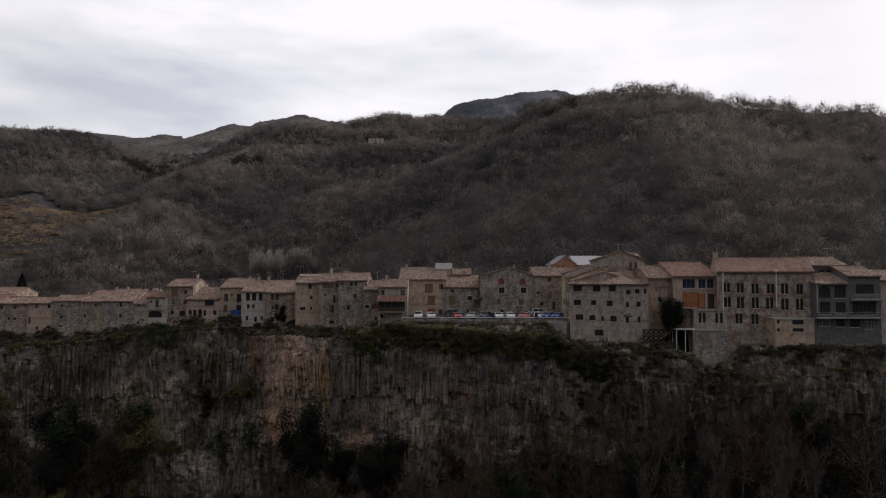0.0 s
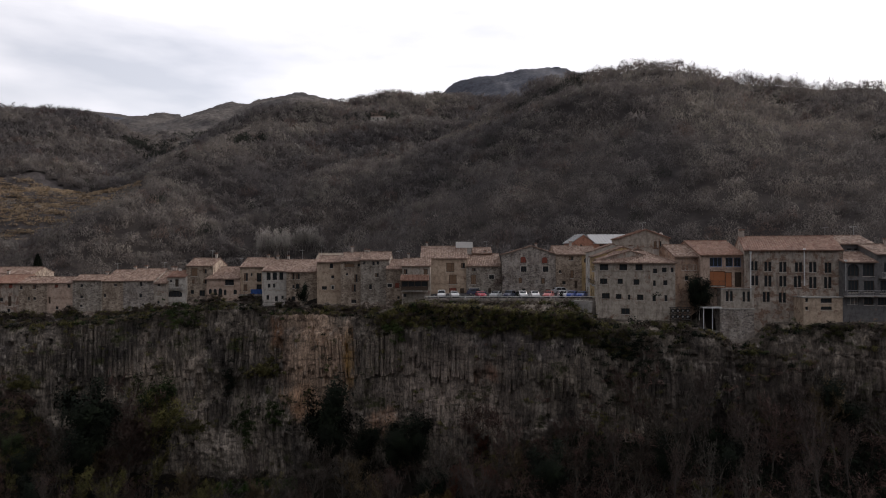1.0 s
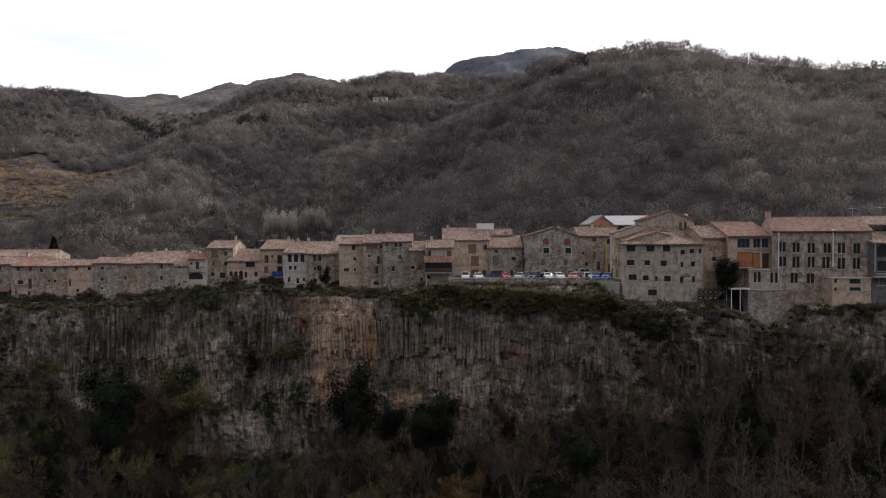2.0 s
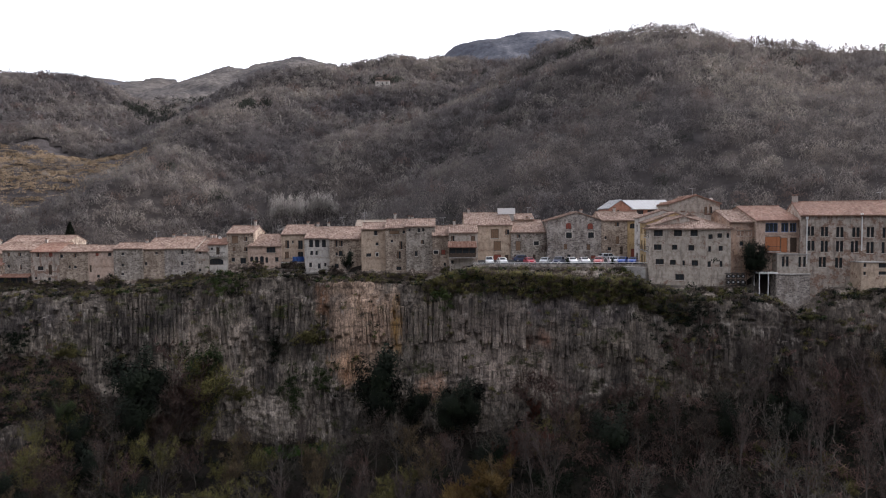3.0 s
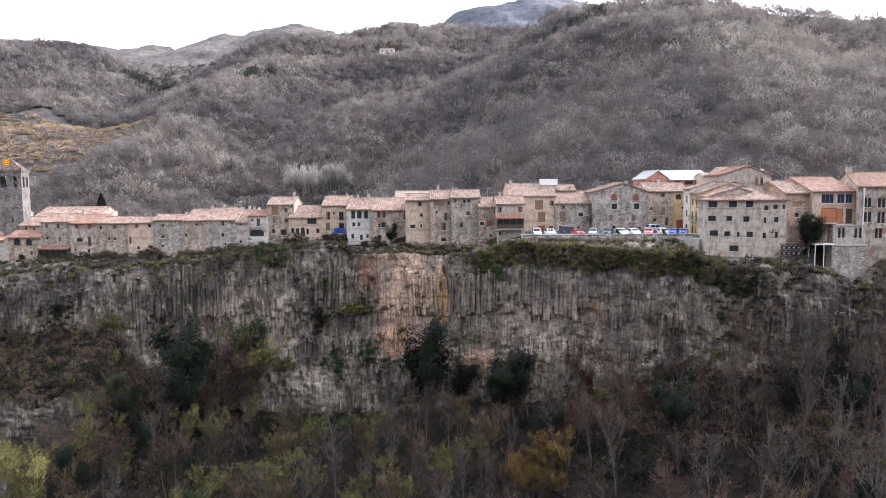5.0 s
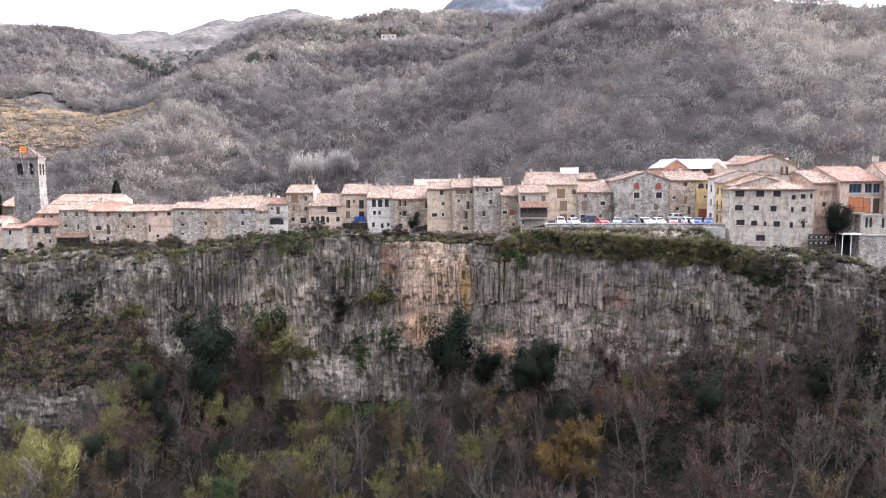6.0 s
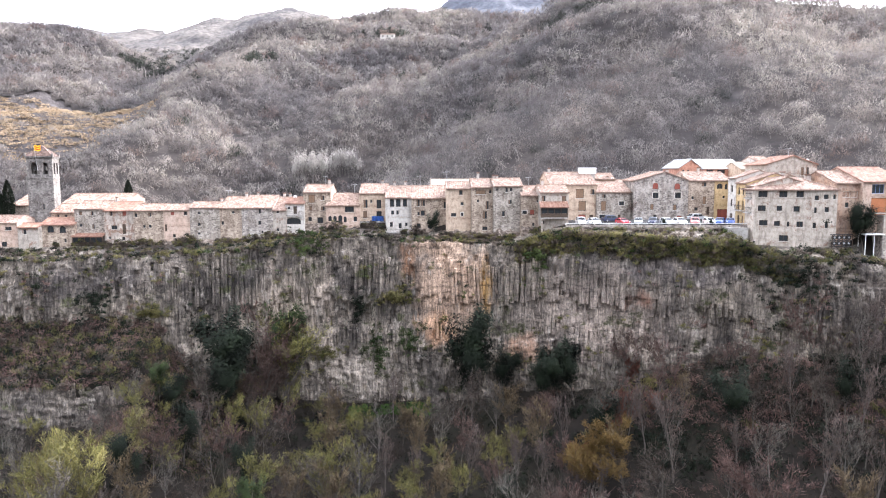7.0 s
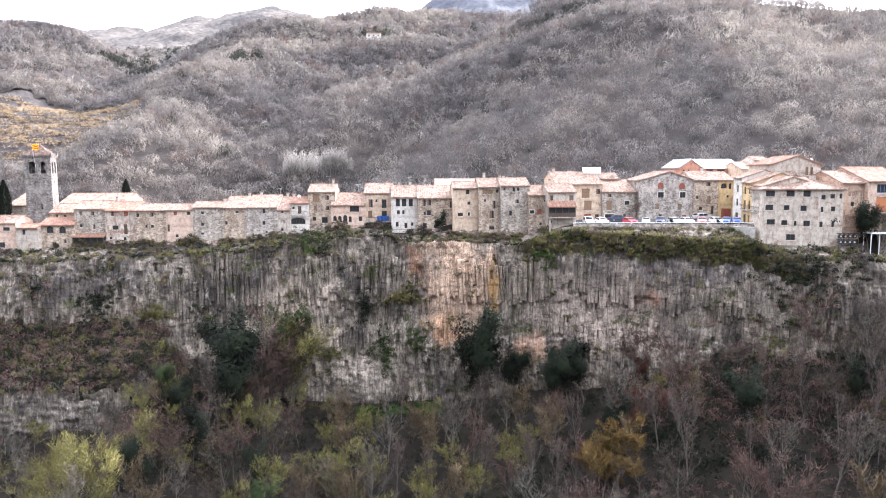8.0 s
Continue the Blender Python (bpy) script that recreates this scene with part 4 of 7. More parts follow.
def window(parent, where, a, b, c, d, kind, wall_mat):
    if kind == "O":
        arch_head(parent, a, b, c, d, wall_mat).matrix_basis = where
        return
    w, h = b - a, d - c
    t = min(0.09, w * 0.12)
    y0, y1 = 0.16, 0.24
    bm = bmesh.new()
    loops = [[bm.verts.new(p) for p in ((a + i, y, c + i), (b - i, y, c + i), (b - i, y, d - i), (a + i, y, d - i))] for i, y in ((0, y1), (0, y0), (t, y0), (t, y1))]
    for p, q in zip(loops, loops[1:] + loops[:1]):
        for k in range(4):
            bm.faces.new((p[k], p[(k + 1) % 4], q[(k + 1) % 4], q[k]))
    n = max(1, round(w / 0.75)) if kind != "d" else 1
    frame_mat = M["blue_frame" if kind == "u" else "surround" if kind == "b" else "frame"]
    win = part("door" if kind in "dg" else "window", bm, frame_mat, parent)
    win.matrix_basis = where
    if kind in FILL:
        m = max(n, 2) if kind != "d" else 1
        for k in range(m):
            xa, xb = a + t + (w - 2 * t) * k / m + 0.012, a + t + (w - 2 * t) * (k + 1) / m - 0.012
            if kind == "s" and m > 1 and k % 2 == 1 and (a * 7 + c * 3) % 2 < 1.2:
                continue
            bm = bmesh.new()
            box(bm, xa, xb, 0.10, 0.15, c + t, d - t)
            front = [f for f in bm.faces if f.calc_center_median().y < 0.101]
            got = bmesh.ops.inset_region(bm, faces=front, thickness=min(0.07, (xb - xa) * 0.2), depth=-0.03)
            part("shutter" if kind in "str" else "door_leaf", bm, M[FILL[kind]], win)
    else:
        for k in range(1, n):
            x = a + w * k / n
            bm = bmesh.new()
            box(bm, x - 0.03, x + 0.03, y0 + 0.005, y1 - 0.005, c + t, d - t)
            part("glazing_bar", bm, frame_mat, win)
    bm = bmesh.new()
    box(bm, a + t * 0.5, b - t * 0.5, 0.19, 0.20, c + t * 0.5, d - t * 0.5)
    part("pane", bm, wall_mat if kind == "b" else M["glass"], win)
    if kind in "aA":
        arch_head(win, a, b, c, d, wall_mat)
    if kind in "wsptuv" and w > 0.4:
        bm = bmesh.new()
        box(bm, a - 0.08, b + 0.08, -0.09, 0.12, c - 0.09, c - 0.002)
        part("sill", bm, M["surround"], win)
    if kind == "p":
        bm = bmesh.new()
        for q in ((a - 0.16, a - 0.002, c, d + 0.16), (b + 0.002, b + 0.16, c, d + 0.16), (a - 0.002, b + 0.002, d + 0.002, d + 0.16)):
            box(bm, q[0], q[1], -0.03, 0.04, q[2], q[3])
        part("surround", bm, M["surround"], win)


def tile_slope(vs, fs, rng, o, u, s, cut_l=0.0, cut_r=0.0, pitch=0.42):
    """Rows of barrel tiles on the slope from corner o, along u, up s; cut_l and cut_r: how far the upper corners come in."""
    o, u, s = Vector(o), Vector(u), Vector(s)
    lu, ls = u.length, s.length
    un, sn = u.normalized(), s.normalized()
    nn = un.cross(sn).normalized()
    cols, rows = max(2, int(lu / pitch)), max(2, int(ls / 0.55))
    sag = rng.uniform(0.02, 0.07)
    for i in range(cols):
        uc = (i + 0.5) / cols * lu
        end = rng.uniform(-0.05, 0.05)
        for j in range(rows):
            f = (j + 0.5) / rows
            if uc < cut_l * f - 0.1 or uc > lu - cut_r * f + 0.1:
                continue
            a, b = ls * j / rows + (end if j == 0 else -0.05), ls * (j + 1) / rows + 0.04
            k = rng.uniform(-0.03, 0.03)
            lift = 0.02 + rng.uniform(-0.012, 0.012) - sag * math.sin(math.pi * (i + 0.5) / cols) * math.sin(math.pi * f)
            n0 = len(vs)
            for dist, up in ((a, lift + 0.035), (b, lift)):
                for px, pz in ((-0.5, 0), (-0.3, 0.085), (0.28, 0.09), (0.5, 0)):
                    vs.append(o + un * (uc + k + px * pitch * 0.96) + sn * dist + nn * (pz + up))
            for q in range(3):
                fs.append((n0 + q, n0 + q + 1, n0 + 5 + q, n0 + 4 + q))
            if j == 0:
                fs.append((n0, n0 + 3, n0 + 2, n0 + 1))


def slab(vs, fs, pts, thick=0.14):
    b = len(vs)
    pts = [Vector(p) for p in pts]
    n = len(pts)
    vs.extend(pts)
    vs.extend(p - Vector((0, 0, thick)) for p in pts)
    fs.append(tuple(range(b, b + n)))
    fs.append(tuple(range(b + 2 * n - 1, b + n - 1, -1)))
    for i in range(n):
        j = (i + 1) % n
        fs.append((b + i, b + n + i, b + n + j, b + j))


def ridge_caps(vs, fs, rng, a, b):
    a, b = Vector(a), Vector(b)
    n = max(2, int((b - a).length / 0.5))
    w = (b - a).normalized()
    side = w.cross(Vector((0, 0, 1))).normalized()
    for i in range(n):
        p, q = a.lerp(b, i / n), a.lerp(b, (i + 1.08) / n)
        k = len(vs)
        for e, up in ((p, 0.02), (q, 0.05)):
            for x, z in ((-0.17, -0.02), (-0.1, 0.11), (0.1, 0.11), (0.17, -0.02)):
                vs.append(e + side * x + Vector((0, 0, z + up + rng.uniform(-0.01, 0.01))))
        for x in range(3):
            fs.append((k + x, k + x + 1, k + 5 + x, k + 4 + x))


def chimney(parent, x, y, z, h, w=0.55):
    bm = bmesh.new()
    box(bm, x - w / 2, x + w / 2, y - w / 2, y + w / 2, z - 1.2, z + h)
    box(bm, x - w / 2 - 0.07, x + w / 2 + 0.07, y - w / 2 - 0.07, y + w / 2 + 0.07, z + h + 0.003, z + h + 0.1)
    c = part("chimney", bm, M["chimney"], parent)
    bm = bmesh.new()
    for s in (-1, 1):
        box(bm, x + s * w * 0.3 - 0.07, x + s * w * 0.3 + 0.07, y - w / 2, y + w / 2, z + h + 0.103, z + h + 0.3)
    box(bm, x - w / 2 - 0.1, x + w / 2 + 0.1, y - w / 2 - 0.1, y + w / 2 + 0.1, z + h + 0.303, z + h + 0.38)
    part("chimney_cap", bm, M["tile_red"], c)


def aerial(parent, x, y, z, h):
    bm = bmesh.new()
    tube(bm, (x, y, z - 0.4), (x, y, z + h), 0.035, 0.03, 5)
    a = part("aerial", bm, M["wire"], parent)
    bm = bmesh.new()
    tube(bm, (x - 0.8, y, z + h - 0.1), (x + 0.7, y, z + h + 0.05), 0.03, 0.03, 4)
    for k in range(6):
        q = x - 0.75 + k * 0.26
        tube(bm, (q, y - 0.3, z + h - 0.09 + k * 0.026), (q, y + 0.3, z + h - 0.09 + k * 0.026), 0.02, 0.02, 4)
    part("aerial_bars", bm, M["wire"], a)


def dish(parent, x, y, z):
    bm = bmesh.new()
    tube(bm, (x, y, z - 0.6), (x, y, z + 0.25), 0.03, 0.03, 5)
    d = part("dish_mast", bm, M["wire"], parent)
    bm = bmesh.new()
    rings = [[bm.verts.new((x + r * math.cos(k * math.pi / 6), y - 0.12 + r * r * -0.35 + 0.02, z + 0.3 + r * math.sin(k * math.pi / 6))) for k in range(12)] for r in (0.1, 0.28, 0.45)]
    for p, q in zip(rings, rings[1:]):
        for k in range(12):
            bm.faces.new((p[k], p[(k + 1) % 12], q[(k + 1) % 12], q[k]))
    bm.faces.new(rings[0])
    part("dish", bm, M["white_paint"], d)


HOUSES = {}
WALL_WORDS = {"stone": "rubble stone", "stone_warm": "warm rubble stone", "stone_grey": "dark grey stone", "plaster_white": "white plastered", "plaster_grey": "grey plastered", "plaster_tan": "tan plastered", "plaster_pink": "faded pink plastered", "plaster_ochre": "ochre plastered", "plaster_orange": "orange plastered", "plaster_worn": "worn grey plastered", "render_dark": "dark grey rendered", "brick": "red brick"}
ROOF_WORDS = {"tile": "mottled clay tile roof", "tile_red": "red clay tile roof", "tile_pale": "pale tile roof", "metal": "pale metal roof"}


def house(key, x0, x1, y0, y1, base, eave, run, ridge, wall, roof, kind, wins, extra="", depth=None, low=None):
    rng = random.Random(key)
    length = math.hypot(x1 - x0, y1 - y0)
    turn = math.degrees(math.atan2(y1 - y0, x1 - x0))
    tokens = wins.split()
    storeys = max(1, round((eave - (base if base < 2 else 0)) / 2.9))
    e = thing("house", (x0, y0, base), f"{storeys}-storey {WALL_WORDS[wall]} house with a {ROOF_WORDS[roof]}{extra}", "house", "village houses", turn)
    ws = [(float(tokens[i]), float(tokens[i + 1]) - base, float(tokens[i + 2]), float(tokens[i + 3]), tokens[i + 4]) for i in range(0, len(tokens), 5)]
    h, r = eave - base, ridge - base
    low = low if low is not None else -4.5 if base < 2 else -(base + 0.5)
    flat = Matrix.Identity(4)
    vs, fs, tv, tf, rv, rf = [], [], [], [], [], []
    if kind == "gable":
        d = depth or 13.0
        mid = length * 0.53
        facade(e, flat, length, low, h, M[wall], ws, (mid, r))
        vs += [(0, 0, low), (0, d, low), (0, d, h), (0, 0, h), (length, 0, low), (length, d, low), (length, d, h), (length, 0, h), (mid, d, r)]
        fs += [(1, 0, 3, 2), (4, 5, 6, 7), (5, 1, 2, 8, 6)]
        o = 0.3
        for a, b in (((-o, -0.25, h - o * (r - h) / mid + 0.15), (mid, -0.25, r + 0.15)), ((length + o, -0.25, h - o * (r - h) / (length - mid) + 0.15), (mid, -0.25, r + 0.15))):
            sv = Vector(b) - Vector(a)
            back = Vector((0, d + 0.5, 0))
            if a[0] < b[0]:
                slab(rv, rf, [a, b, Vector(b) + back, Vector(a) + back])
                tile_slope(tv, tf, rng, Vector(a) + back, -back, sv)
            else:
                slab(rv, rf, [b, a, Vector(a) + back, Vector(b) + back])
                tile_slope(tv, tf, rng, a, back, sv)
        ridge_caps(tv, tf, rng, (mid, -0.25, r + 0.2), (mid, d, r + 0.2))
    elif kind == "flat":
        d = depth or 6.0
        facade(e, flat, length, low, h, M[wall], ws)
        vs += [(0, 0, low), (0, d, low), (0, d, h), (0, 0, h), (length, 0, low), (length, d, low), (length, d, h), (length, 0, h)]
        fs += [(1, 0, 3, 2), (4, 5, 6, 7), (5, 1, 2, 6)]
        slab(rv, rf, [(-0.1, -0.15, h + 0.2), (length + 0.1, -0.15, h + 0.2), (length + 0.1, d, h + 0.2), (-0.1, d, h + 0.2)], 0.2)
    else:
        d = depth or min(max(2 * run, 6.0), 14.0)
        facade(e, flat, length, low, h, M[wall], ws)
        vs += [(0, 0, low), (0, d, low), (0, d, h), (0, run, r), (0, 0, h), (length, 0, low), (length, d, low), (length, d, h), (length, run, r), (length, 0, h)]
        bh = r - (d - run) * (r - h) / run
        vs[2], vs[7] = (0, d, bh), (length, d, bh)
        fs += [(1, 0, 4, 3, 2), (5, 6, 7, 8, 9), (6, 1, 2, 7)]
        o, g = 0.35, 0.12
        sl = (r - h) / run
        a, b = (-g, -o, h - o * sl + 0.15), (-g, run, r + 0.15)
        slab(rv, rf, [a, (length + g, a[1], a[2]), (length + g, b[1], b[2]), b])
        slab(rv, rf, [b, (length + g, b[1], b[2]), (length + g, d + 0.3, bh - 0.3 * sl + 0.15), (-g, d + 0.3, bh - 0.3 * sl + 0.15)])
        if roof == "metal":
            for k in range(int(length / 0.9)):
                x = k * 0.9
                slab(tv, tf, [(x, a[1], a[2] + 0.06), (x + 0.08, a[1], a[2] + 0.06), (x + 0.08, b[1], b[2] + 0.06), (x, b[1], b[2] + 0.06)], 0.07)
        else:
            tile_slope(tv, tf, rng, a, (length + 2 * g, 0, 0), Vector(b) - Vector(a))
            rear = Vector((length + g, d + 0.3, bh - 0.3 * sl + 0.15))
            tile_slope(tv, tf, rng, rear, (-length - 2 * g, 0, 0), Vector((length + g, run, r + 0.15)) - rear)
            ridge_caps(tv, tf, rng, (-g, run, r + 0.2), (length + g, run, r + 0.2))
    for k, f in enumerate(fs):
        mesh_object("back_wall" if k == 2 else "side_wall", [vs[i] for i in f], [tuple(range(len(f)))], M[wall], e)
    cover = mesh_object("roof", rv, rf, M["concrete" if kind == "flat" else roof], e)
    if tv:
        tagged(mesh_object("tile_cover", tv, tf, M[roof], cover), kind="stuff")
    HOUSES[key] = (e, length, h, r, run)
    return e


# ---- the row of houses along the cliff's edge, from the church to the far end ----
house("row_0", -147.2, -138.5, 171.5, 171.5, -6.1, -0.1, 4.7, 1.4, "plaster_pink", "tile", "slope",
      "6.5 -1.4 1.56 0.85 w 5.3 -5.2 1.28 1.28 w")
house("row_1", -137.6, -132.7, 169.9, 169.9, -5.5, -1.1, 2.5, -0.3, "plaster_grey", "tile_red", "slope",
      "1.7 -2.1 0.7 1.13 w")
house("row_2", -133.2, -125.0, 171.5, 171.5, -6.0, -0.6, 4.2, 0.8, "stone_warm", "tile_red", "slope",
      "2.5 -1.6 1.56 1.7 a 5.4 -1.7 1.56 1.7 a 5.9 -4.4 0.57 0.85 w")
house("row_2b", -133.8, -127.2, 178.0, 178.0, -1.5, 2.0, 5.8, 3.9, "stone_warm", "tile", "slope",
      "1.8 1.2 0.59 0.74 w 3.7 1.2 0.74 0.74 w")
house("row_3", -125.4, -117.9, 172.8, 172.8, -5.5, 3.1, 5.4, 4.8, "stone", "tile", "slope",
      "1.5 2.1 0.72 1.0 s 4.2 2.1 0.72 1.0 s 1.4 -0.8 0.72 0.72 w 4.4 -1.1 0.57 1.15 s")
house("row_4", -118.0, -110.8, 172.1, 172.1, -6.2, 2.7, 5.9, 4.6, "plaster_worn", "tile_red", "slope",
      "1.7 2.0 0.71 1.0 s 4.9 2.1 1.0 1.14 r 2.3 -1.3 1.43 1.0 w 4.7 -1.7 0.86 2.42 d 1.1 -3.8 0.57 0.57 w 4.4 -4.0 0.71 0.86 w")
house("row_5", -110.7, -103.5, 171.5, 171.5, -5.1, 2.7, 4.5, 4.1, "stone_warm", "tile", "slope",
      "0.6 1.7 0.71 0.85 w 3.9 1.8 0.71 0.99 s 2.5 -1.0 0.57 0.71 w 3.9 -1.0 0.71 0.71 w")
house("row_6", -103.4, -97.1, 171.2, 171.2, -5.0, 2.8, 3.8, 4.0, "plaster_pink", "tile", "slope",
      "2.2 2.1 0.85 0.85 r 5.3 2.1 0.85 0.85 w 0.5 -1.4 0.57 1.7 d 2.4 -3.3 0.71 0.71 w")
house("row_7", -97.0, -89.9, 170.9, 170.9, -4.9, 3.4, 3.8, 4.6, "stone", "tile", "slope",
      "2.3 2.2 0.71 0.71 w 2.2 -0.6 0.71 0.71 w 2.1 -2.8 0.71 0.57 w")
house("row_8", -90.0, -84.7, 171.5, 171.5, -4.7, 3.2, 7.8, 5.7, "stone_warm", "tile", "slope",
      "0.7 -0.3 0.57 0.85 w 3.3 2.3 0.71 0.57 w 5.7 -0.2 0.57 0.85 w")
house("row_9", -84.6, -77.1, 171.2, 171.2, -4.7, 3.3, 8.2, 6.0, "stone_grey", "tile", "slope",
      "4.4 2.5 0.57 1.13 w 4.3 -0.3 0.71 0.99 w 4.9 -2.5 0.43 0.57 w 1.7 -3.1 0.28 0.57 w")
house("row_10", -77.2, -74.0, 171.5, 171.5, -3.4, 2.6, 9.0, 5.5, "plaster_grey", "tile", "slope",
      "1.3 -0.1 1.56 1.14 b 1.3 2.3 0.57 0.57 w 1.2 -2.0 0.57 0.71 w")
house("row_10b", -74.3, -69.7, 172.8, 172.8, -3.6, 4.2, 4.3, 5.6, "plaster_white", "tile_red", "slope",
      "1.8 0.0 3.86 1.57 a 0.9 3.2 0.57 0.57 w 2.4 2.7 0.86 1.86 d")
house("row_11", -70.0, -63.3, 174.1, 174.1, -1.1, 6.9, 5.8, 8.7, "stone_warm", "tile", "slope",
      "2.0 5.4 1.59 2.02 t 4.7 5.6 0.87 1.15 s 1.7 3.0 0.72 1.15 s 4.7 3.0 0.87 1.01 s 1.5 0.4 0.87 1.01 w 4.0 0.1 1.44 1.44 w")
house("row_12", -64.2, -55.9, 172.1, 172.1, -2.1, 3.7, 8.3, 6.4, "plaster_pink", "tile", "slope",
      "0.9 0.6 0.86 1.28 a 2.1 0.6 0.86 1.28 a 3.4 0.4 1.0 2.0 a 4.6 0.4 0.71 1.43 a 7.1 0.5 0.86 1.14 w 5.7 2.9 2.28 1.43 w 1.4 -1.5 1.0 0.57 a 3.6 -1.7 0.71 0.57 a 6.9 -1.7 0.86 0.57 a")
house("row_13", -56.1, -49.3, 172.8, 172.8, -0.5, 6.6, 7.1, 8.8, "plaster_tan", "tile", "slope",
      "1.5 4.2 1.0 2.0 s 2.9 4.8 0.43 0.72 w 4.8 4.1 1.15 2.15 w 1.4 1.5 1.0 1.72 s 4.8 1.7 1.29 1.29 w")
house("row_14", -49.5, -43.0, 168.8, 168.8, -3.0, 5.7, 8.1, 8.3, "plaster_white", "tile", "slope",
      "1.6 4.5 0.98 1.82 w 3.1 4.5 1.12 1.82 w 4.7 4.5 0.98 1.82 w 1.7 2.2 0.7 0.98 w 2.9 2.2 0.56 0.98 w 1.4 -0.7 0.7 1.12 w 3.5 -1.0 0.7 1.26 w 5.0 -0.7 0.56 0.84 w")
house("row_15", -43.2, -34.7, 167.3, 167.3, -2.1, 5.5, 9.0, 8.3, "stone_warm", "tile", "slope",
      "1.6 4.5 0.69 1.52 s 2.8 4.5 0.83 1.39 s 1.7 2.0 0.55 0.83 w 2.7 2.1 0.97 1.25 w 1.7 -0.9 0.97 1.11 w 4.4 -1.3 1.11 1.25 w 8.0 4.0 0.55 1.52 w")
house("row_15b", -38.3, -27.8, 175.4, 175.4, 1.2, 7.1, 8.7, 9.9, "plaster_tan", "tile_pale", "slope",
      "")
house("row_16", -35.0, -29.0, 163.1, 163.1, -3.0, 7.9, 4.4, 9.3, "plaster_tan", "tile", "slope",
      "3.4 7.1 0.81 1.08 w 3.7 4.5 0.68 0.68 w 1.7 1.9 1.22 0.81 w 3.7 2.0 0.54 0.81 p")
house("row_17", -29.2, -24.1, 161.5, 161.5, -3.2, 8.2, 6.0, 10.1, "stone_warm", "tile", "slope",
      "2.1 7.2 2.28 0.94 t 4.3 7.3 0.54 0.67 w 1.5 5.2 0.54 0.54 w 3.6 4.2 0.67 1.87 s 3.1 1.9 0.94 1.74 s 3.1 -1.2 1.2 0.8 w")
house("row_18", -24.3, -17.6, 159.7, 159.7, -3.2, 8.5, 5.6, 10.2, "stone", "tile", "slope",
      "0.8 7.8 0.4 0.53 w 3.0 7.7 0.53 0.93 w 4.0 7.8 0.53 0.79 w 3.8 5.0 0.79 0.93 s 2.3 2.3 0.66 1.19 w")
house("row_19", -18.2, -13.5, 157.8, 157.8, -1.0, 6.4, 6.1, 8.4, "stone_warm", "tile", "slope",
      "3.8 5.2 0.65 0.52 w 0.8 2.7 1.05 0.78 p 2.5 2.7 1.05 1.18 r 2.8 -0.1 0.52 0.65 w")
house("row_20", -14.4, -8.0, 154.9, 154.9, -1.3, 7.1, 4.9, 8.7, "plaster_grey", "tile", "slope",
      "0.8 5.9 0.77 1.15 s 5.3 5.9 0.9 1.15 s 0.6 0.6 0.77 0.77 w")
house("row_21", -10.5, 0.7, 164.1, 164.1, -1.3, 8.7, 9.0, 11.6, "plaster_tan", "tile", "slope",
      "7.1 6.7 1.9 2.18 t 10.1 7.1 0.95 1.22 s 7.7 3.8 1.77 2.31 t 7.7 1.1 1.77 1.36 r 9.9 0.6 0.95 2.18 d")
house("row_22", 0.4, 8.7, 163.4, 163.4, -1.1, 6.9, 9.0, 9.7, "stone", "tile", "slope",
      "1.8 6.1 0.81 0.81 s 1.7 3.8 1.22 2.3 t 6.0 4.4 1.22 0.95 p 1.9 1.3 2.3 0.95 p 5.5 1.1 0.68 1.22 d")
house("row_23", 8.7, 21.7, 161.8, 160.8, -0.4, 9.6, 6.2, 11.6, "stone_grey", "tile", "gable",
      "5.0 8.5 1.34 1.47 A 10.0 8.4 1.34 1.47 A 5.1 6.3 1.34 1.34 p 10.2 6.3 1.34 1.34 p 4.3 3.6 0.8 1.34 t 9.6 3.5 0.8 1.34 t 5.1 1.4 0.8 0.67 w 10.7 0.9 1.07 1.34 r")
house("row_24", 21.2, 27.3, 160.6, 160.6, 0.1, 9.6, 6.2, 11.6, "stone_warm", "tile", "slope",
      "3.6 8.8 1.06 0.93 s 3.8 5.1 0.8 1.86 t 1.9 3.1 0.8 0.8 w 4.7 2.7 0.67 1.86 d 1.0 5.7 0.53 0.67 w")
house("row_25", 27.2, 31.0, 160.6, 160.6, -0.2, 9.6, 5.8, 11.5, "plaster_ochre", "tile", "slope",
      "1.3 8.4 1.33 1.2 a 2.8 8.3 0.67 1.33 a 2.1 1.6 2.4 2.93 g 2.3 5.9 0.53 0.53 w")
house("row_28", 40.2, 45.2, 134.7, 134.7, -1.5, 9.2, 7.2, 11.5, "plaster_orange", "tile", "slope",
      "2.1 7.1 1.56 1.23 b 3.7 7.1 1.34 1.23 b 2.3 5.1 0.78 0.89 w")
house("row_29", 44.8, 53.4, 133.6, 133.6, 2.7, 9.5, 8.8, 12.3, "plaster_pink", "tile_red", "slope",
      "3.0 8.2 2.44 1.77 u 5.6 8.2 1.44 1.77 u 7.2 8.2 1.33 1.77 u 3.3 4.8 3.1 3.32 o 5.5 4.8 1.33 2.88 o 7.3 4.8 1.33 2.88 d")
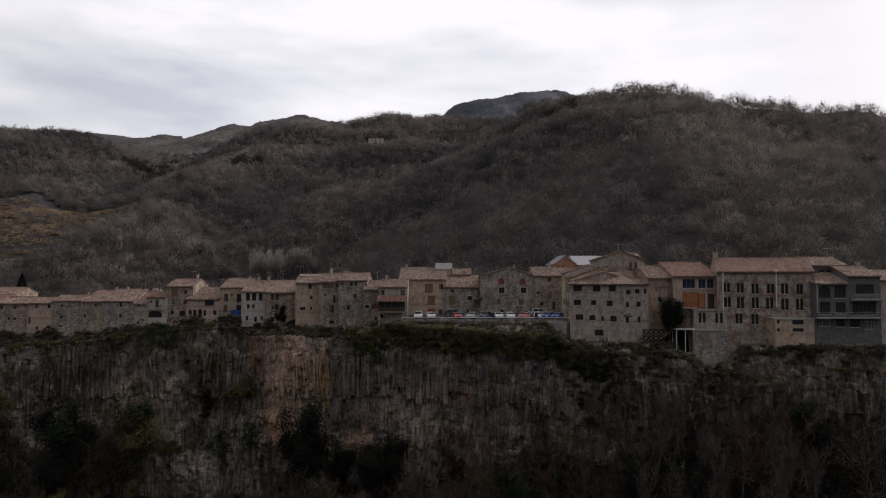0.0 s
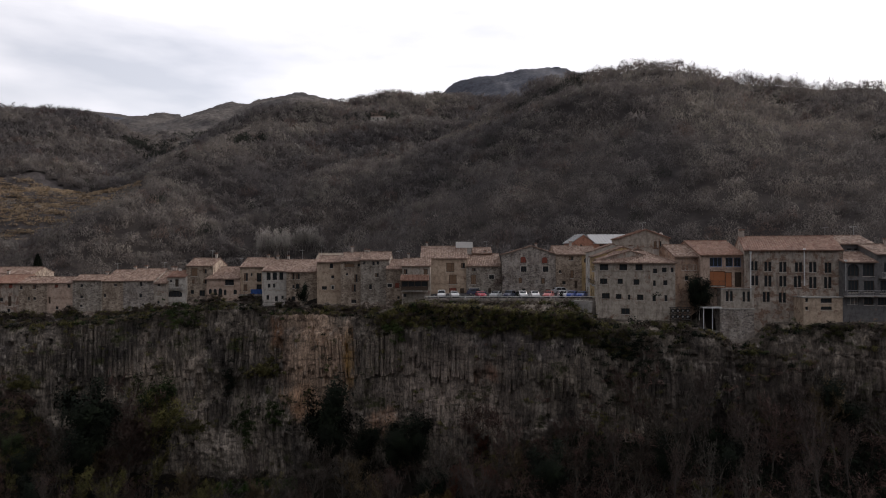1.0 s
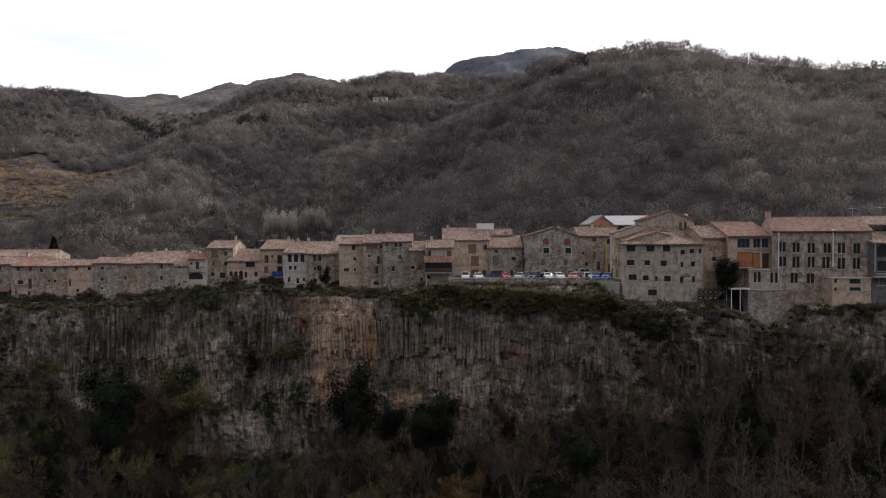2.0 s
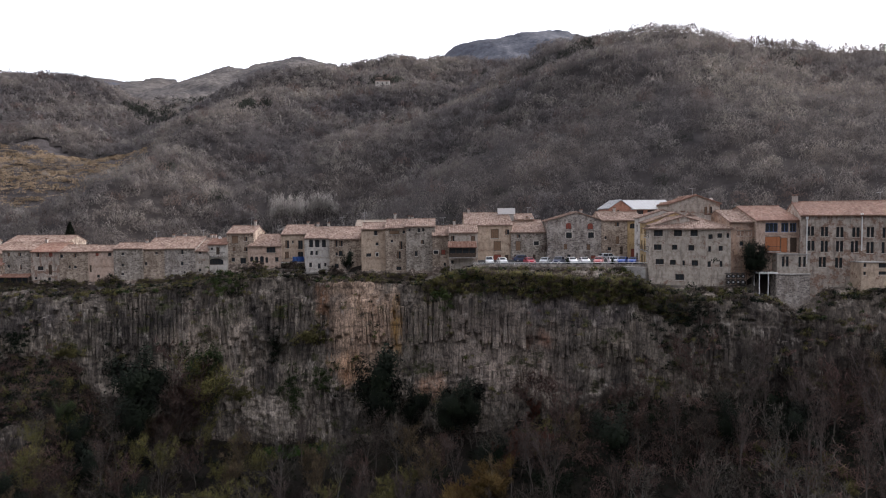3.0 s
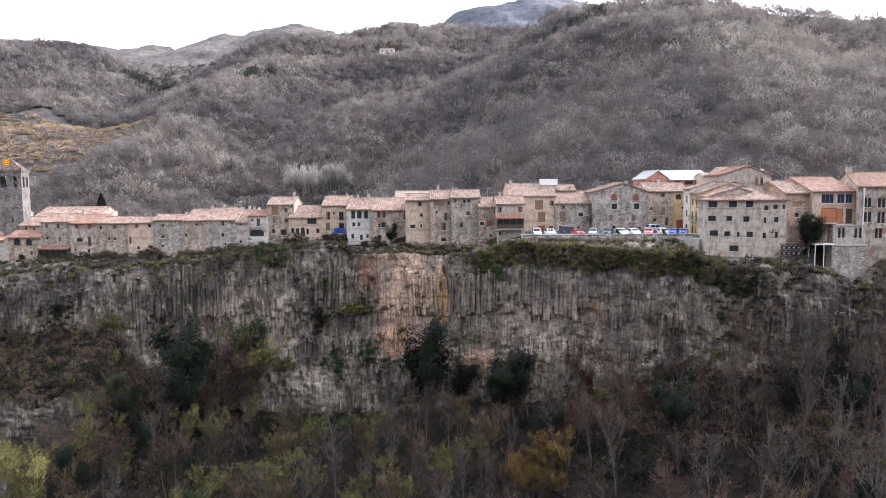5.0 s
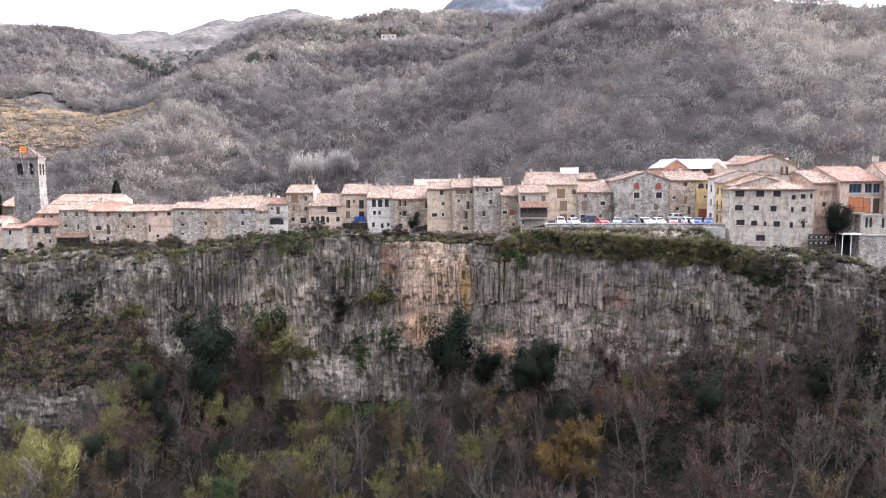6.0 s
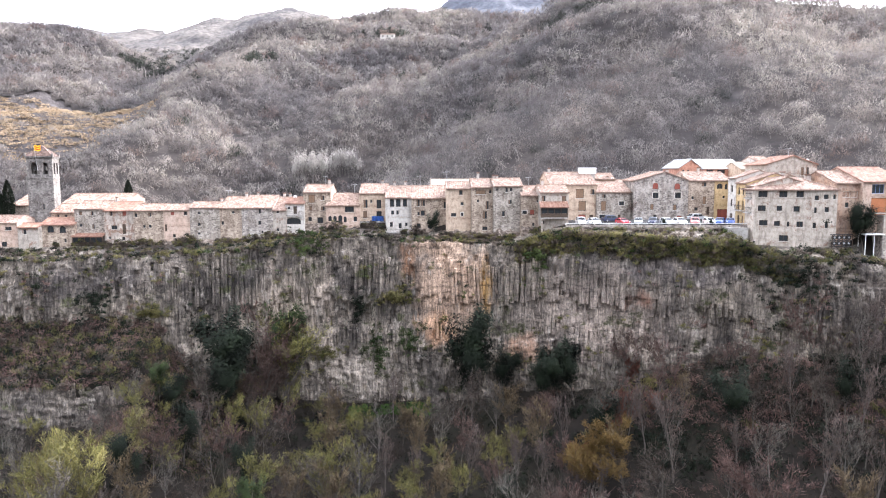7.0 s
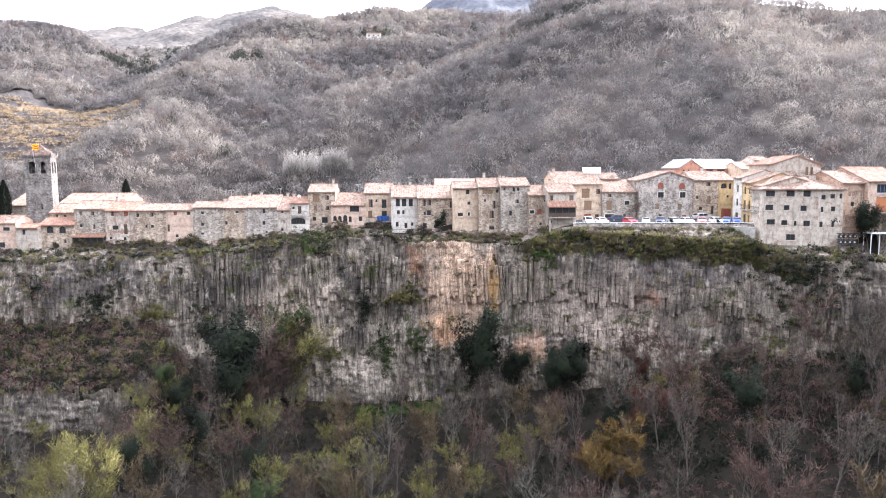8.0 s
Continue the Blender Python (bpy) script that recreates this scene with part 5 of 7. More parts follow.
house("row_30", 52.7, 68.9, 132.2, 127.3, -2.1, 10.4, 8.3, 13.1, "plaster_worn", "tile_red", "slope",
      "1.4 7.5 0.54 1.83 v 2.1 7.5 0.54 1.83 v 3.8 7.4 0.54 1.83 v 4.5 7.4 0.54 1.83 v 6.4 7.3 0.54 1.94 v 7.1 7.3 0.54 1.94 v 9.1 7.3 0.54 1.83 v 9.8 7.3 0.54 1.83 v 11.5 7.3 0.54 1.94 v 12.2 7.3 0.54 1.94 v 14.1 7.2 0.54 1.94 v 14.7 7.2 0.54 1.94 v 1.5 4.7 0.54 1.94 v 2.2 4.7 0.54 1.94 v 3.8 4.6 0.54 2.15 v 4.5 4.6 0.54 2.15 v 6.4 4.6 0.54 2.04 v 7.1 4.6 0.54 2.04 v 8.9 4.5 0.54 2.15 v 9.6 4.6 0.54 2.15 v 11.5 4.4 0.54 2.15 v 12.2 4.4 0.54 2.15 v 14.0 4.4 0.54 2.15 v 14.7 4.4 0.54 2.15 v 3.5 1.6 0.54 1.94 v 4.2 1.6 0.54 1.94 v 6.3 1.5 0.54 1.94 v 7.0 1.5 0.54 1.94 v")
house("terrace_block", 48.0, 54.3, 131.7, 131.7, -6.8, 3.0, 2.5, 3.8, "plaster_grey", "tile_red", "flat",
      "1.2 1.7 0.55 1.96 w 2.0 1.7 0.55 1.96 w 4.4 1.6 0.55 1.96 w 5.3 1.6 0.55 1.96 w")
house("lower_block", 60.9, 68.1, 126.2, 126.2, -1.6, 1.7, 2.5, 2.5, "plaster_tan", "tile", "flat",
      "4.2 1.2 2.09 0.84 w 4.2 -0.2 2.09 0.63 w 0.6 1.3 0.52 0.73 w 0.6 -0.2 0.52 0.63 w")
house("row_31", 68.2, 74.5, 126.2, 126.2, -3.1, 8.2, 5.2, 9.9, "render_dark", "tile", "slope",
      "1.9 6.8 2.09 2.3 a 4.7 6.8 2.09 2.3 w 1.9 3.8 1.88 2.3 w 4.8 3.8 1.88 2.09 w 1.8 1.1 2.09 1.46 b 4.7 1.1 1.67 1.46 w")
house("row_31b", 70.8, 77.8, 132.3, 132.3, 7.9, 11.6, 4.8, 13.2, "render_dark", "tile", "slope",
      "2.2 10.6 0.88 0.44 w 3.6 10.6 0.88 0.44 w 5.2 10.6 0.88 0.44 w")
house("row_32", 74.6, 80.5, 126.4, 126.4, -1.6, 9.6, 5.8, 11.4, "render_dark", "tile", "slope",
      "3.0 7.2 3.35 1.89 w 2.8 3.7 4.4 2.3 w 0.9 1.0 2.3 1.47 w 3.8 0.6 1.89 1.47 b")
house("row_33", 80.7, 87.4, 127.1, 127.1, -1.7, 8.8, 5.7, 10.6, "plaster_grey", "tile", "slope",
      "2.4 5.9 1.05 1.68 w 4.5 5.9 1.05 1.68 w 2.3 2.3 1.05 1.68 w")
house("gabled", 32.8, 43.1, 148.0, 146.7, 7.2, 13.1, 6.2, 14.9, "plaster_grey", "tile_red", "gable",
      "7.5 11.7 0.61 1.71 s 8.5 11.7 0.61 1.71 s")
house("workshop", 37.4, 49.8, 193.6, 193.6, 8.5, 12.7, 8.5, 15.4, "brick", "metal", "slope",
      "2.6 11.9 1.93 1.12 w 5.8 11.9 2.25 1.12 w 9.9 11.8 2.25 1.12 w")
house("church_nave", -138.9, -121.6, 192.3, 192.3, -1.5, 3.2, 9.0, 6.1, "stone_warm", "tile", "slope",
      "")
house("church_apse", -148.6, -143.2, 187.1, 187.1, -1.7, 3.5, 9.0, 6.4, "stone", "tile", "slope",
      "")
house("raised_block", 28.9, 40.8, 143.4, 142.1, 6.8, 8.5, 7.0, 10.8, "plaster_grey", "tile", "gable",
      "8.4 9.6 0.95 0.71 w")
house("workshop_end", 31.3, 37.5, 193.6, 193.6, 8.5, 13.0, 7.5, 15.2, "brick", "metal", "gable",
      "1.2 11.9 0.64 1.12 w 2.6 11.9 0.64 1.12 w")
house("behind_workshop", 45.2, 54.7, 185.8, 185.8, 8.6, 12.4, 6.1, 14.3, "plaster_tan", "tile_pale", "slope",
      "")
house("small_block", 50.1, 54.2, 188.4, 188.4, 12.4, 14.8, 3.7, 15.9, "plaster_white", "tile", "slope",
      "")
house("row_22b", 2.4, 7.0, 171.5, 171.5, 7.5, 9.9, 4.4, 11.3, "plaster_tan", "tile", "slope",
      "")
house("terrace_foot", 47.6, 54.1, 131.1, 131.1, -7.4, -0.8, 2.5, 0.0, "stone_grey", "tile", "flat",
      "")
# ---- rough rubble footings that carry the houses down to the rock ----
def footing(key, high):
    e, length, h, r, run = HOUSES[key]
    rng = random.Random(key)
    seed = rng.uniform(0, 90)
    cols, rows = max(4, int(length / 0.3)), 18
    v = np.zeros((rows + 1, cols + 1, 3))
    for i in range(cols + 1):
        u = length * i / cols
        top = high * (0.55 + 0.9 * abs(noise.noise(Vector((u / 2.6, seed, 0))))) + 0.35 * (hashed(math.floor(u / 0.7), seed) - 0.5)
        for j in range(rows + 1):
            z = -3.6 + (top + 3.6) * j / rows
            bump = 0.16 * noise.noise(Vector((u / 0.45, z / 0.35, seed))) + 0.3 * noise.noise(Vector((u / 1.9, z / 1.6, seed)))
            v[j, i] = (u, -0.22 - 0.26 * max(0.0, top - z) ** 0.9 + bump * min(1.0, (rows - j) / 3) + (0.2 if j == rows else 0), z)
    idx = np.arange((rows + 1) * (cols + 1)).reshape(rows + 1, cols + 1)
    f = np.stack([idx[:-1, :-1], idx[:-1, 1:], idx[1:, 1:], idx[1:, :-1]], -1).reshape(-1, 4)
    tagged(mesh_object("footing", v.reshape(-1, 3), f, M["footing"], e), "rough rubble footing")


for key, high in (("row_5", 0.6), ("row_6", 0.5), ("row_7", 0.7), ("row_8", 0.8), ("row_9", 0.7), ("row_10", 0.4), ("row_11", 0.4), ("row_13", 0.4), ("row_15", 0.5), ("row_16", 1.6), ("row_17", 1.3), ("row_18", 2.2), ("row_19", 0.6), ("row_20", 0.5)):
    footing(key, high)

# ---- the four-storey block at the cliff's edge, with a hipped roof ----
def hipped_block():
    base = -3.1
    foot = [Vector((25.4, 137.4, 0)), Vector((35.3, 134.4, 0)), Vector((39.9, 133.6, 0)), Vector((41.5, 146.0, 0)), Vector((27.2, 149.0, 0))]
    e = thing("apartment_block", (25.4, 137.4, base), "four-storey worn grey plastered block with a hipped clay tile roof", "building")
    foot = [p - foot[0] for p in foot]
    h = 7.9 - base
    front = [(1.5, 7.2, 1.7, 1.2), (5.2, 7.2, 1.5, 1.2), (8.2, 7.2, 1.35, 1.2), (1.4, 4.4, 1.45, 1.1), (4.6, 4.4, 1.0, 1.0), (7.7, 4.3, 1.1, 1.1), (1.8, 1.5, 1.55, 1.1), (4.3, 1.4, 1.1, 1.0), (6.3, 1.3, 0.45, 1.0), (8.4, 1.3, 1.2, 1.1), (5.6, -1.5, 1.65, 1.2)]
    side = [(0.9, 6.5, 0.8, 0.9), (2.6, 6.7, 0.9, 0.9), (4.1, 6.7, 0.5, 0.9), (0.75, 4.1, 0.5, 1.1), (2.8, 4.2, 0.8, 1.0), (0.7, 1.1, 0.65, 1.1), (2.9, 1.2, 0.55, 1.2)]
    for i, wins in ((0, front), (1, side), (2, []), (3, []), (4, [])):
        a, b = foot[i], foot[(i + 1) % 5]
        t = math.degrees(math.atan2(b.y - a.y, b.x - a.x))
        facade(e, pose(a.x, a.y, 0, 0, 0, t), (b - a).length, -4.5, h, M["plaster_block"], [(u, z - base, w, hh, "w") for u, z, w, hh in wins])
    up = Vector((0, 0, h + 0.12))
    mid = sum(foot, Vector()) / 5
    out = [p + (p - mid).normalized() * 0.45 + up for p in foot]
    top = [Vector((5.0, 5.3, h + 2.4)), Vector((10.8, 4.6, h + 2.4))]
    rv, rf, tv, tf = [], [], [], []
    rng = random.Random(27)
    for pts, cl, cr in (((out[0], out[1], top[1], top[0]), 1, 1), ((out[1], out[2], top[1]), 1, 1), ((out[2], out[3], top[1]), 1, 1), ((out[3], out[4], top[0], top[1]), 1, 1), ((out[4], out[0], top[0]), 1, 1)):
        slab(rv, rf, pts)
        u = pts[1] - pts[0]
        un = u.normalized()
        c0, c1 = (pts[3], pts[2]) if len(pts) == 4 else (pts[2], pts[2])
        l, r = (c0 - pts[0]).dot(un), u.length - (c1 - pts[0]).dot(un)
        s = c0 - pts[0] - un * l
        tile_slope(tv, tf, rng, pts[0], u, s, l, r)
        ridge_caps(tv, tf, rng, pts[1] + Vector((0, 0, 0.06)), c1 + Vector((0, 0, 0.06)))
    ridge_caps(tv, tf, rng, top[0] + Vector((0, 0, 0.06)), top[1] + Vector((0, 0, 0.06)))
    cover = mesh_object("roof", rv, rf, M["tile"], e)
    tagged(mesh_object("tile_cover", tv, tf, M["tile"], cover), kind="stuff")
    chimney(e, 13.6, 5.5, h + 1.2, 1.6, 1.0)
    chimney(e, 8.6, 6.0, h + 2.3, 1.1, 0.8)
    # weathered ledge line under the top windows
    a, b = foot[0], foot[1]
    bm = bmesh.new()
    box(bm, 0.1, (b - a).length - 0.1, -0.07, 0.02, h - 1.5, h - 1.42)
    part("string_course", bm, M["plaster_worn"], e).matrix_basis = pose(0, 0, 0, 0, 0, math.degrees(math.atan2(b.y - a.y, b.x - a.x)))


hipped_block()

# the short street of houses that faces the car park
house("street_white", 26.2, 26.2, 151.2, 147.4, 0.4, 10.2, 5.0, 11.8, "plaster_white", "tile", "slope", "1.9 8.0 0.8 1.5 w 1.9 5.0 0.8 1.5 w 1.9 1.6 1.3 2.3 d", depth=9)
house("street_ochre", 26.3, 26.3, 147.4, 143.0, 0.4, 9.2, 6.0, 11.2, "plaster_ochre", "tile", "slope", "1.2 7.6 0.8 1.5 w 3.2 7.6 0.8 1.5 w 1.2 4.6 0.8 1.9 d 3.2 4.6 0.8 1.9 d 1.4 1.5 1.0 2.1 d 3.2 1.6 0.8 1.6 s", depth=9)
house("street_grey", 26.4, 26.4, 143.0, 138.6, 0.4, 8.6, 6.0, 10.4, "plaster_grey", "tile", "slope", "1.2 7.2 0.9 1.7 d 3.1 7.2 0.9 1.7 d 1.2 4.3 0.9 1.9 d 3.1 4.3 0.9 1.9 d 1.2 1.4 0.9 2.0 d 3.1 1.4 0.9 2.0 d", depth=9)


def balcony(where, width, out, label, rail="dark_metal", slab_mat="concrete", turn=0.0, high=1.0):
    e = thing("balcony", where, label, "balcony", "house balconies", turn)
    bm = bmesh.new()
    box(bm, 0, width, -out, 0, -0.18, 0)
    part("slab", bm, M[slab_mat], e)
    for z in (high, high * 0.12):
        bm = bmesh.new()
        tube(bm, (0.03, -out + 0.04, z), (width - 0.03, -out + 0.04, z), 0.035, 0.035, 5)
        part("rail", bm, M[rail], e)
    n = int(width / 0.28)
    for k in range(n + 1):
        bm = bmesh.new()
        x = 0.04 + (width - 0.08) * k / n
        box(bm, x - 0.012, x + 0.012, -out + 0.03, -out + 0.054, 0, high)
        part("baluster", bm, M[rail], e)
    return e


for z in (6.3, 3.4):
    balcony((26.4, 142.6, z), 3.8, 0.8, "concrete balcony with a dark iron railing on a grey house", turn=-90)
balcony((26.3, 147.0, 3.6), 3.6, 0.6, "narrow balcony with a dark iron railing on an ochre house", turn=-90)
balcony((-56.0, 172.7, -0.2), 6.6, 1.3, "concrete balcony with a thin dark railing below a tan house")
balcony((-49.6, 168.7, -2.55), 5.8, 1.2, "concrete terrace ledge with a dark railing under a grey house", high=0.7)
balcony((68.3, 126.1, 2.1), 6.2, 1.1, "concrete balcony with a pale rail on a dark grey house", "wire")
balcony((74.7, 126.3, 2.1), 5.7, 1.1, "concrete balcony with a pale rail on a dark grey house", "wire")
balcony((74.9, 126.3, 5.4), 5.3, 0.9, "upper balcony with a pale rail on a dark grey house", "wire")
balcony((44.9, 133.5, 3.6), 4.2, 1.2, "terrace with a thin dark railing before orange shutters")
balcony((-74.0, 172.7, 1.3), 4.0, 0.5, "small balcony with a thin railing above a wide arched window")

# a blue sheet hung over a balcony
bm = bmesh.new()
cols, rows = 16, 6
grid = [[bm.verts.new((-53.0 + 2.9 * i / cols, 171.28 + 0.09 * math.sin(i * 1.3 + j * 0.4), 0.05 + 1.15 * j / rows - 0.1 * abs(math.sin(i * 0.7)) * (j == 0))) for i in range(cols + 1)] for j in range(rows + 1)]
for j in range(rows):
    for i in range(cols):
        bm.faces.new((grid[j][i], grid[j][i + 1], grid[j + 1][i + 1], grid[j + 1][i]))
bmesh.ops.solidify(bm, geom=bm.faces[:], thickness=0.02)
me = bpy.data.meshes.new("blue_tarpaulin")
bm.to_mesh(me)
bm.free()
me.materials.append(simple("blue_tarpaulin", (0.05, 0.13, 0.42), (0.08, 0.19, 0.52), 0.5))
tagged(new("blue_tarpaulin", me), "blue tarpaulin hung over the railing of a balcony", "tarpaulin")


# ---- the church tower ----
def church_tower():
    w, h, base = 5.9, 16.4, -0.5
    e = thing("church_tower", (-139.6, 178.9, base), "square grey stone church tower with an arched belfry and pyramid roof", "tower", turn=13.0)
    for i, (x, y, t) in enumerate(((0, 0, 0), (w, 0, 90), (w, w, 180), (0, w, 270))):
        wins = [(1.75, h - 2.7, 1.35, 2.9, "O"), (4.15, h - 2.7, 1.35, 2.9, "O")] + ([(3.4, 4.0, 0.35, 1.4, "w")] if i == 0 else [])
        facade(e, pose(x, y, 0, 0, 0, t), w, -2.5, h, M["stone_tower"], wins, deep=0.5)
    for z, o, t in ((h - 5.2, 0.14, 0.22), (h, 0.28, 0.26), (h - 0.25, 0.14, 0.2)):
        bm = bmesh.new()
        vs = [[bm.verts.new(p) for p in ((-k, -k, zz), (w + k, -k, zz), (w + k, w + k, zz), (-k, w + k, zz))] for k, zz in ((-0.02, z), (o, z), (o, z + t), (-0.02, z + t))]
        for p, q in zip(vs, vs[1:]):
            for k in range(4):
                bm.faces.new((p[k], p[(k + 1) % 4], q[(k + 1) % 4], q[k]))
        part("cornice", bm, M["stone_tower"], e)
    rv, rf, tv, tf = [], [], [], []
    rng = random.Random(3)
    tip = Vector((w / 2, w / 2, h + 3.1))
    cs = [Vector(p) for p in ((-0.1, -0.1, h + 0.3), (w + 0.1, -0.1, h + 0.3), (w + 0.1, w + 0.1, h + 0.3), (-0.1, w + 0.1, h + 0.3))]
    for i in range(4):
        a, b = cs[i], cs[(i + 1) % 4]
        slab(rv, rf, (a, b, tip))
        u = b - a
        tile_slope(tv, tf, rng, a, u, tip - a - u / 2, u.length / 2, u.length / 2, 0.36)
        ridge_caps(tv, tf, rng, b, tip)
    cover = mesh_object("roof", rv, rf, M["tile_dark"], e)
    tagged(mesh_object("tile_cover", tv, tf, M["tile_dark"], cover), kind="stuff")
    for i in range(4):
        p = cs[i]
        bm = bmesh.new()
        box(bm, p.x - 0.2, p.x + 0.2, p.y - 0.2, p.y + 0.2, h + 0.26, h + 1.0)
        part("pinnacle", bm, M["stone_tower"], e)
    for x in (1.85, 4.1):
        bm = bmesh.new()
        prof = ((0.05, 1.1), (0.22, 1.0), (0.28, 0.5), (0.42, 0.05), (0.45, 0.0))
        rings = [[bm.verts.new((x + r * math.cos(k * math.pi / 5), 1.0 + r * math.sin(k * math.pi / 5), h - 3.2 + z)) for k in range(10)] for r, z in prof]
        for p, q in zip(rings, rings[1:]):
            for k in range(10):
                bm.faces.new((p[k], p[(k + 1) % 10], q[(k + 1) % 10], q[k]))
        part("bell", bm, M["dark_metal"], e)
    f = thing("flagpole", (-137.0, 179.0, base + h - 3.4), "leaning flagpole with a small yellow and red striped flag", "flagpole")
    bm = bmesh.new()
    tube(bm, (0.2, 0, 0), (-0.35, -0.3, 6.3), 0.05, 0.03, 6)
    part("pole", bm, M["wire"], f)
    for k in range(5):
        bm = bmesh.new()
        vs = [[bm.verts.new((-0.3 + 1.7 * i / 10, -0.3 + 0.16 * math.sin(i * 1.1 + k * 0.3), 5.0 + 0.26 * j + 0.12 * math.sin(i * 0.8))) for i in range(11)] for j in (k, k + 1)]
        for i in range(10):
            bm.faces.new((vs[0][i], vs[0][i + 1], vs[1][i + 1], vs[1][i]))
        bmesh.ops.solidify(bm, geom=bm.faces[:], thickness=0.015)
        part("stripe", bm, FLAG[k % 2], f)


FLAG = (simple("yellow_flag_cloth", (0.75, 0.50, 0.03), (0.82, 0.58, 0.06)), simple("red_flag_cloth", (0.50, 0.03, 0.02), (0.58, 0.05, 0.04)))
church_tower()

# ---- chimneys, aerials and dishes on the roofs: (house, along, what, height) ----
for key, along, what, high in (
    ("row_4", 0.10, "c", 1.0), ("row_7", 0.95, "c", 0.6), ("row_8", 0.05, "a", 1.8), ("row_8", 0.9, "c", 0.8), ("row_9", 0.30, "c", 0.7), ("row_9", 0.93, "a", 1.8),
    ("row_10", 0.4, "c", 0.9), ("row_10b", 0.4, "d", 0.5), ("row_10b", 0.1, "c", 0.8), ("row_11", 0.85, "c", 1.2), ("row_11", 0.70, "a", 2.2), ("row_12", 0.75, "a", 2.4),
    ("row_13", 0.35, "a", 1.4), ("row_13", 0.8, "c", 0.7), ("row_14", 0.3, "c", 0.9), ("row_14", 0.72, "c", 1.0), ("row_14", 0.68, "a", 2.2), ("row_15", 0.25, "a", 2.6),
    ("row_16", 0.05, "a", 2.6), ("row_17", 0.38, "c", 1.3), ("row_18", 0.08, "c", 0.6), ("row_18", 0.2, "c", 0.5), ("row_19", 0.55, "a", 2.2), ("row_20", 0.2, "c", 1.0),
    ("row_21", 0.12, "c", 0.9), ("row_22", 0.6, "c", 0.8), ("row_22", 0.72, "d", 0.5), ("row_22b", 0.8, "a", 1.8), ("row_23", 0.62, "c", 0.8), ("row_24", 0.75, "c", 0.9),
    ("gabled", 0.5, "a", 1.8), ("gabled", 0.86, "d", 0.5), ("row_30", 0.03, "c", 1.3), ("row_30", 0.93, "a", 1.9), ("row_31b", 0.85, "a", 2.0), ("row_31", 0.03, "c", 1.4), ("row_32", 0.9, "c", 1.0),
):
    e, length, h, r, run = HOUSES[key]
    gable = key in ("gabled", "row_23")
    y = 2.0 if gable else run
    z = r - (abs(along - 0.53) / 0.5) * (r - h) if gable else r
    if what == "c":
        chimney(e, along * length, y, z, high, 0.95 if key == "row_30" else 0.55)
    elif what == "a":
        aerial(e, along * length, y, z, high)
    else:
        dish(e, along * length, y - 0.4, z)

# drain pipes down the long worn facade
for key, u, top, bottom in (("row_30", 1.1, 0.6, 9.2), ("row_30", 10.4, 0.1, 6.6), ("row_31", 0.4, 0.0, 5.2)):
    e, length, h, r, run = HOUSES[key]
    bm = bmesh.new()
    tube(bm, (u, -0.12, h - top), (u, -0.12, h - bottom), 0.11, 0.11, 8)
    part("drainpipe", bm, M["white_paint" if key == "row_30" else "wire"], e)
    bm = bmesh.new()
    box(bm, u - 0.22, u + 0.22, -0.3, 0.0, h - top - 0.02, h - top + 0.5)
    part("hopper", bm, M["white_paint"], e)


# ---- lean-to verandas ----
def veranda(where, width, deep, floor, low, high, label):
    e = thing("veranda", where, label, "veranda")
    bm = bmesh.new()
    box(bm, 0, width, -deep, 0, floor - 0.2, floor)
    part("floor_slab", bm, M["concrete"], e)
    n = max(2, round(width / 1.5))
    for k in range(n + 1):
        bm = bmesh.new()
        x = 0.08 + (width - 0.16) * k / n
        box(bm, x - 0.07, x + 0.07, -deep + 0.03, -deep + 0.17, floor, low)
        part("post", bm, M["frame"], e)
    bm = bmesh.new()
    box(bm, 0.02, width - 0.02, -deep + 0.05, -deep + 0.11, floor, floor + 0.9)
    part("parapet", bm, M["frame"], e)
    bm = bmesh.new()
    box(bm, 0.1, width - 0.1, -deep + 0.3, -deep + 0.32, floor + 0.9, low)
    part("glazing", bm, M["glass"], e)
    rv, rf, tv, tf = [], [], [], []
    a, b = Vector((-0.2, -deep - 0.3, low)), Vector((-0.2, 0, high))
    u = Vector((width + 0.4, 0, 0))
    slab(rv, rf, (a, a + u, b + u, b))
    tile_slope(tv, tf, random.Random(width), a, u, b - a)
    cover = mesh_object("roof", rv, rf, M["tile_red"], e)
    tagged(mesh_object("tile_cover", tv, tf, M["tile_red"], cover), kind="stuff")
    for x in (0.3, width - 0.3):
        bm = bmesh.new()
        box(bm, x - 0.15, x + 0.15, -deep + 0.1, -deep + 0.4, floor - 4.0, floor - 0.203)
        part("pier", bm, M["plaster_grey"], e)
    return e


veranda((-14.5, 154.8, 0), 6.0, 1.7, 1.75, 4.0, 5.2, "dark glazed timber veranda with a red tile lean-to roof")
veranda((-125.4, 172.7, 0), 7.2, 1.8, -5.7, -3.4, -2.7, "low dark glazed veranda under a stone house")

# ---- the car park on the cliff's edge ----
def lot_z(x):
    return 0.1 + 0.016 * (x + 9.2)


def edge_y(x):
    return 152.0 - (x + 9.2) / 32.6 * 10.0


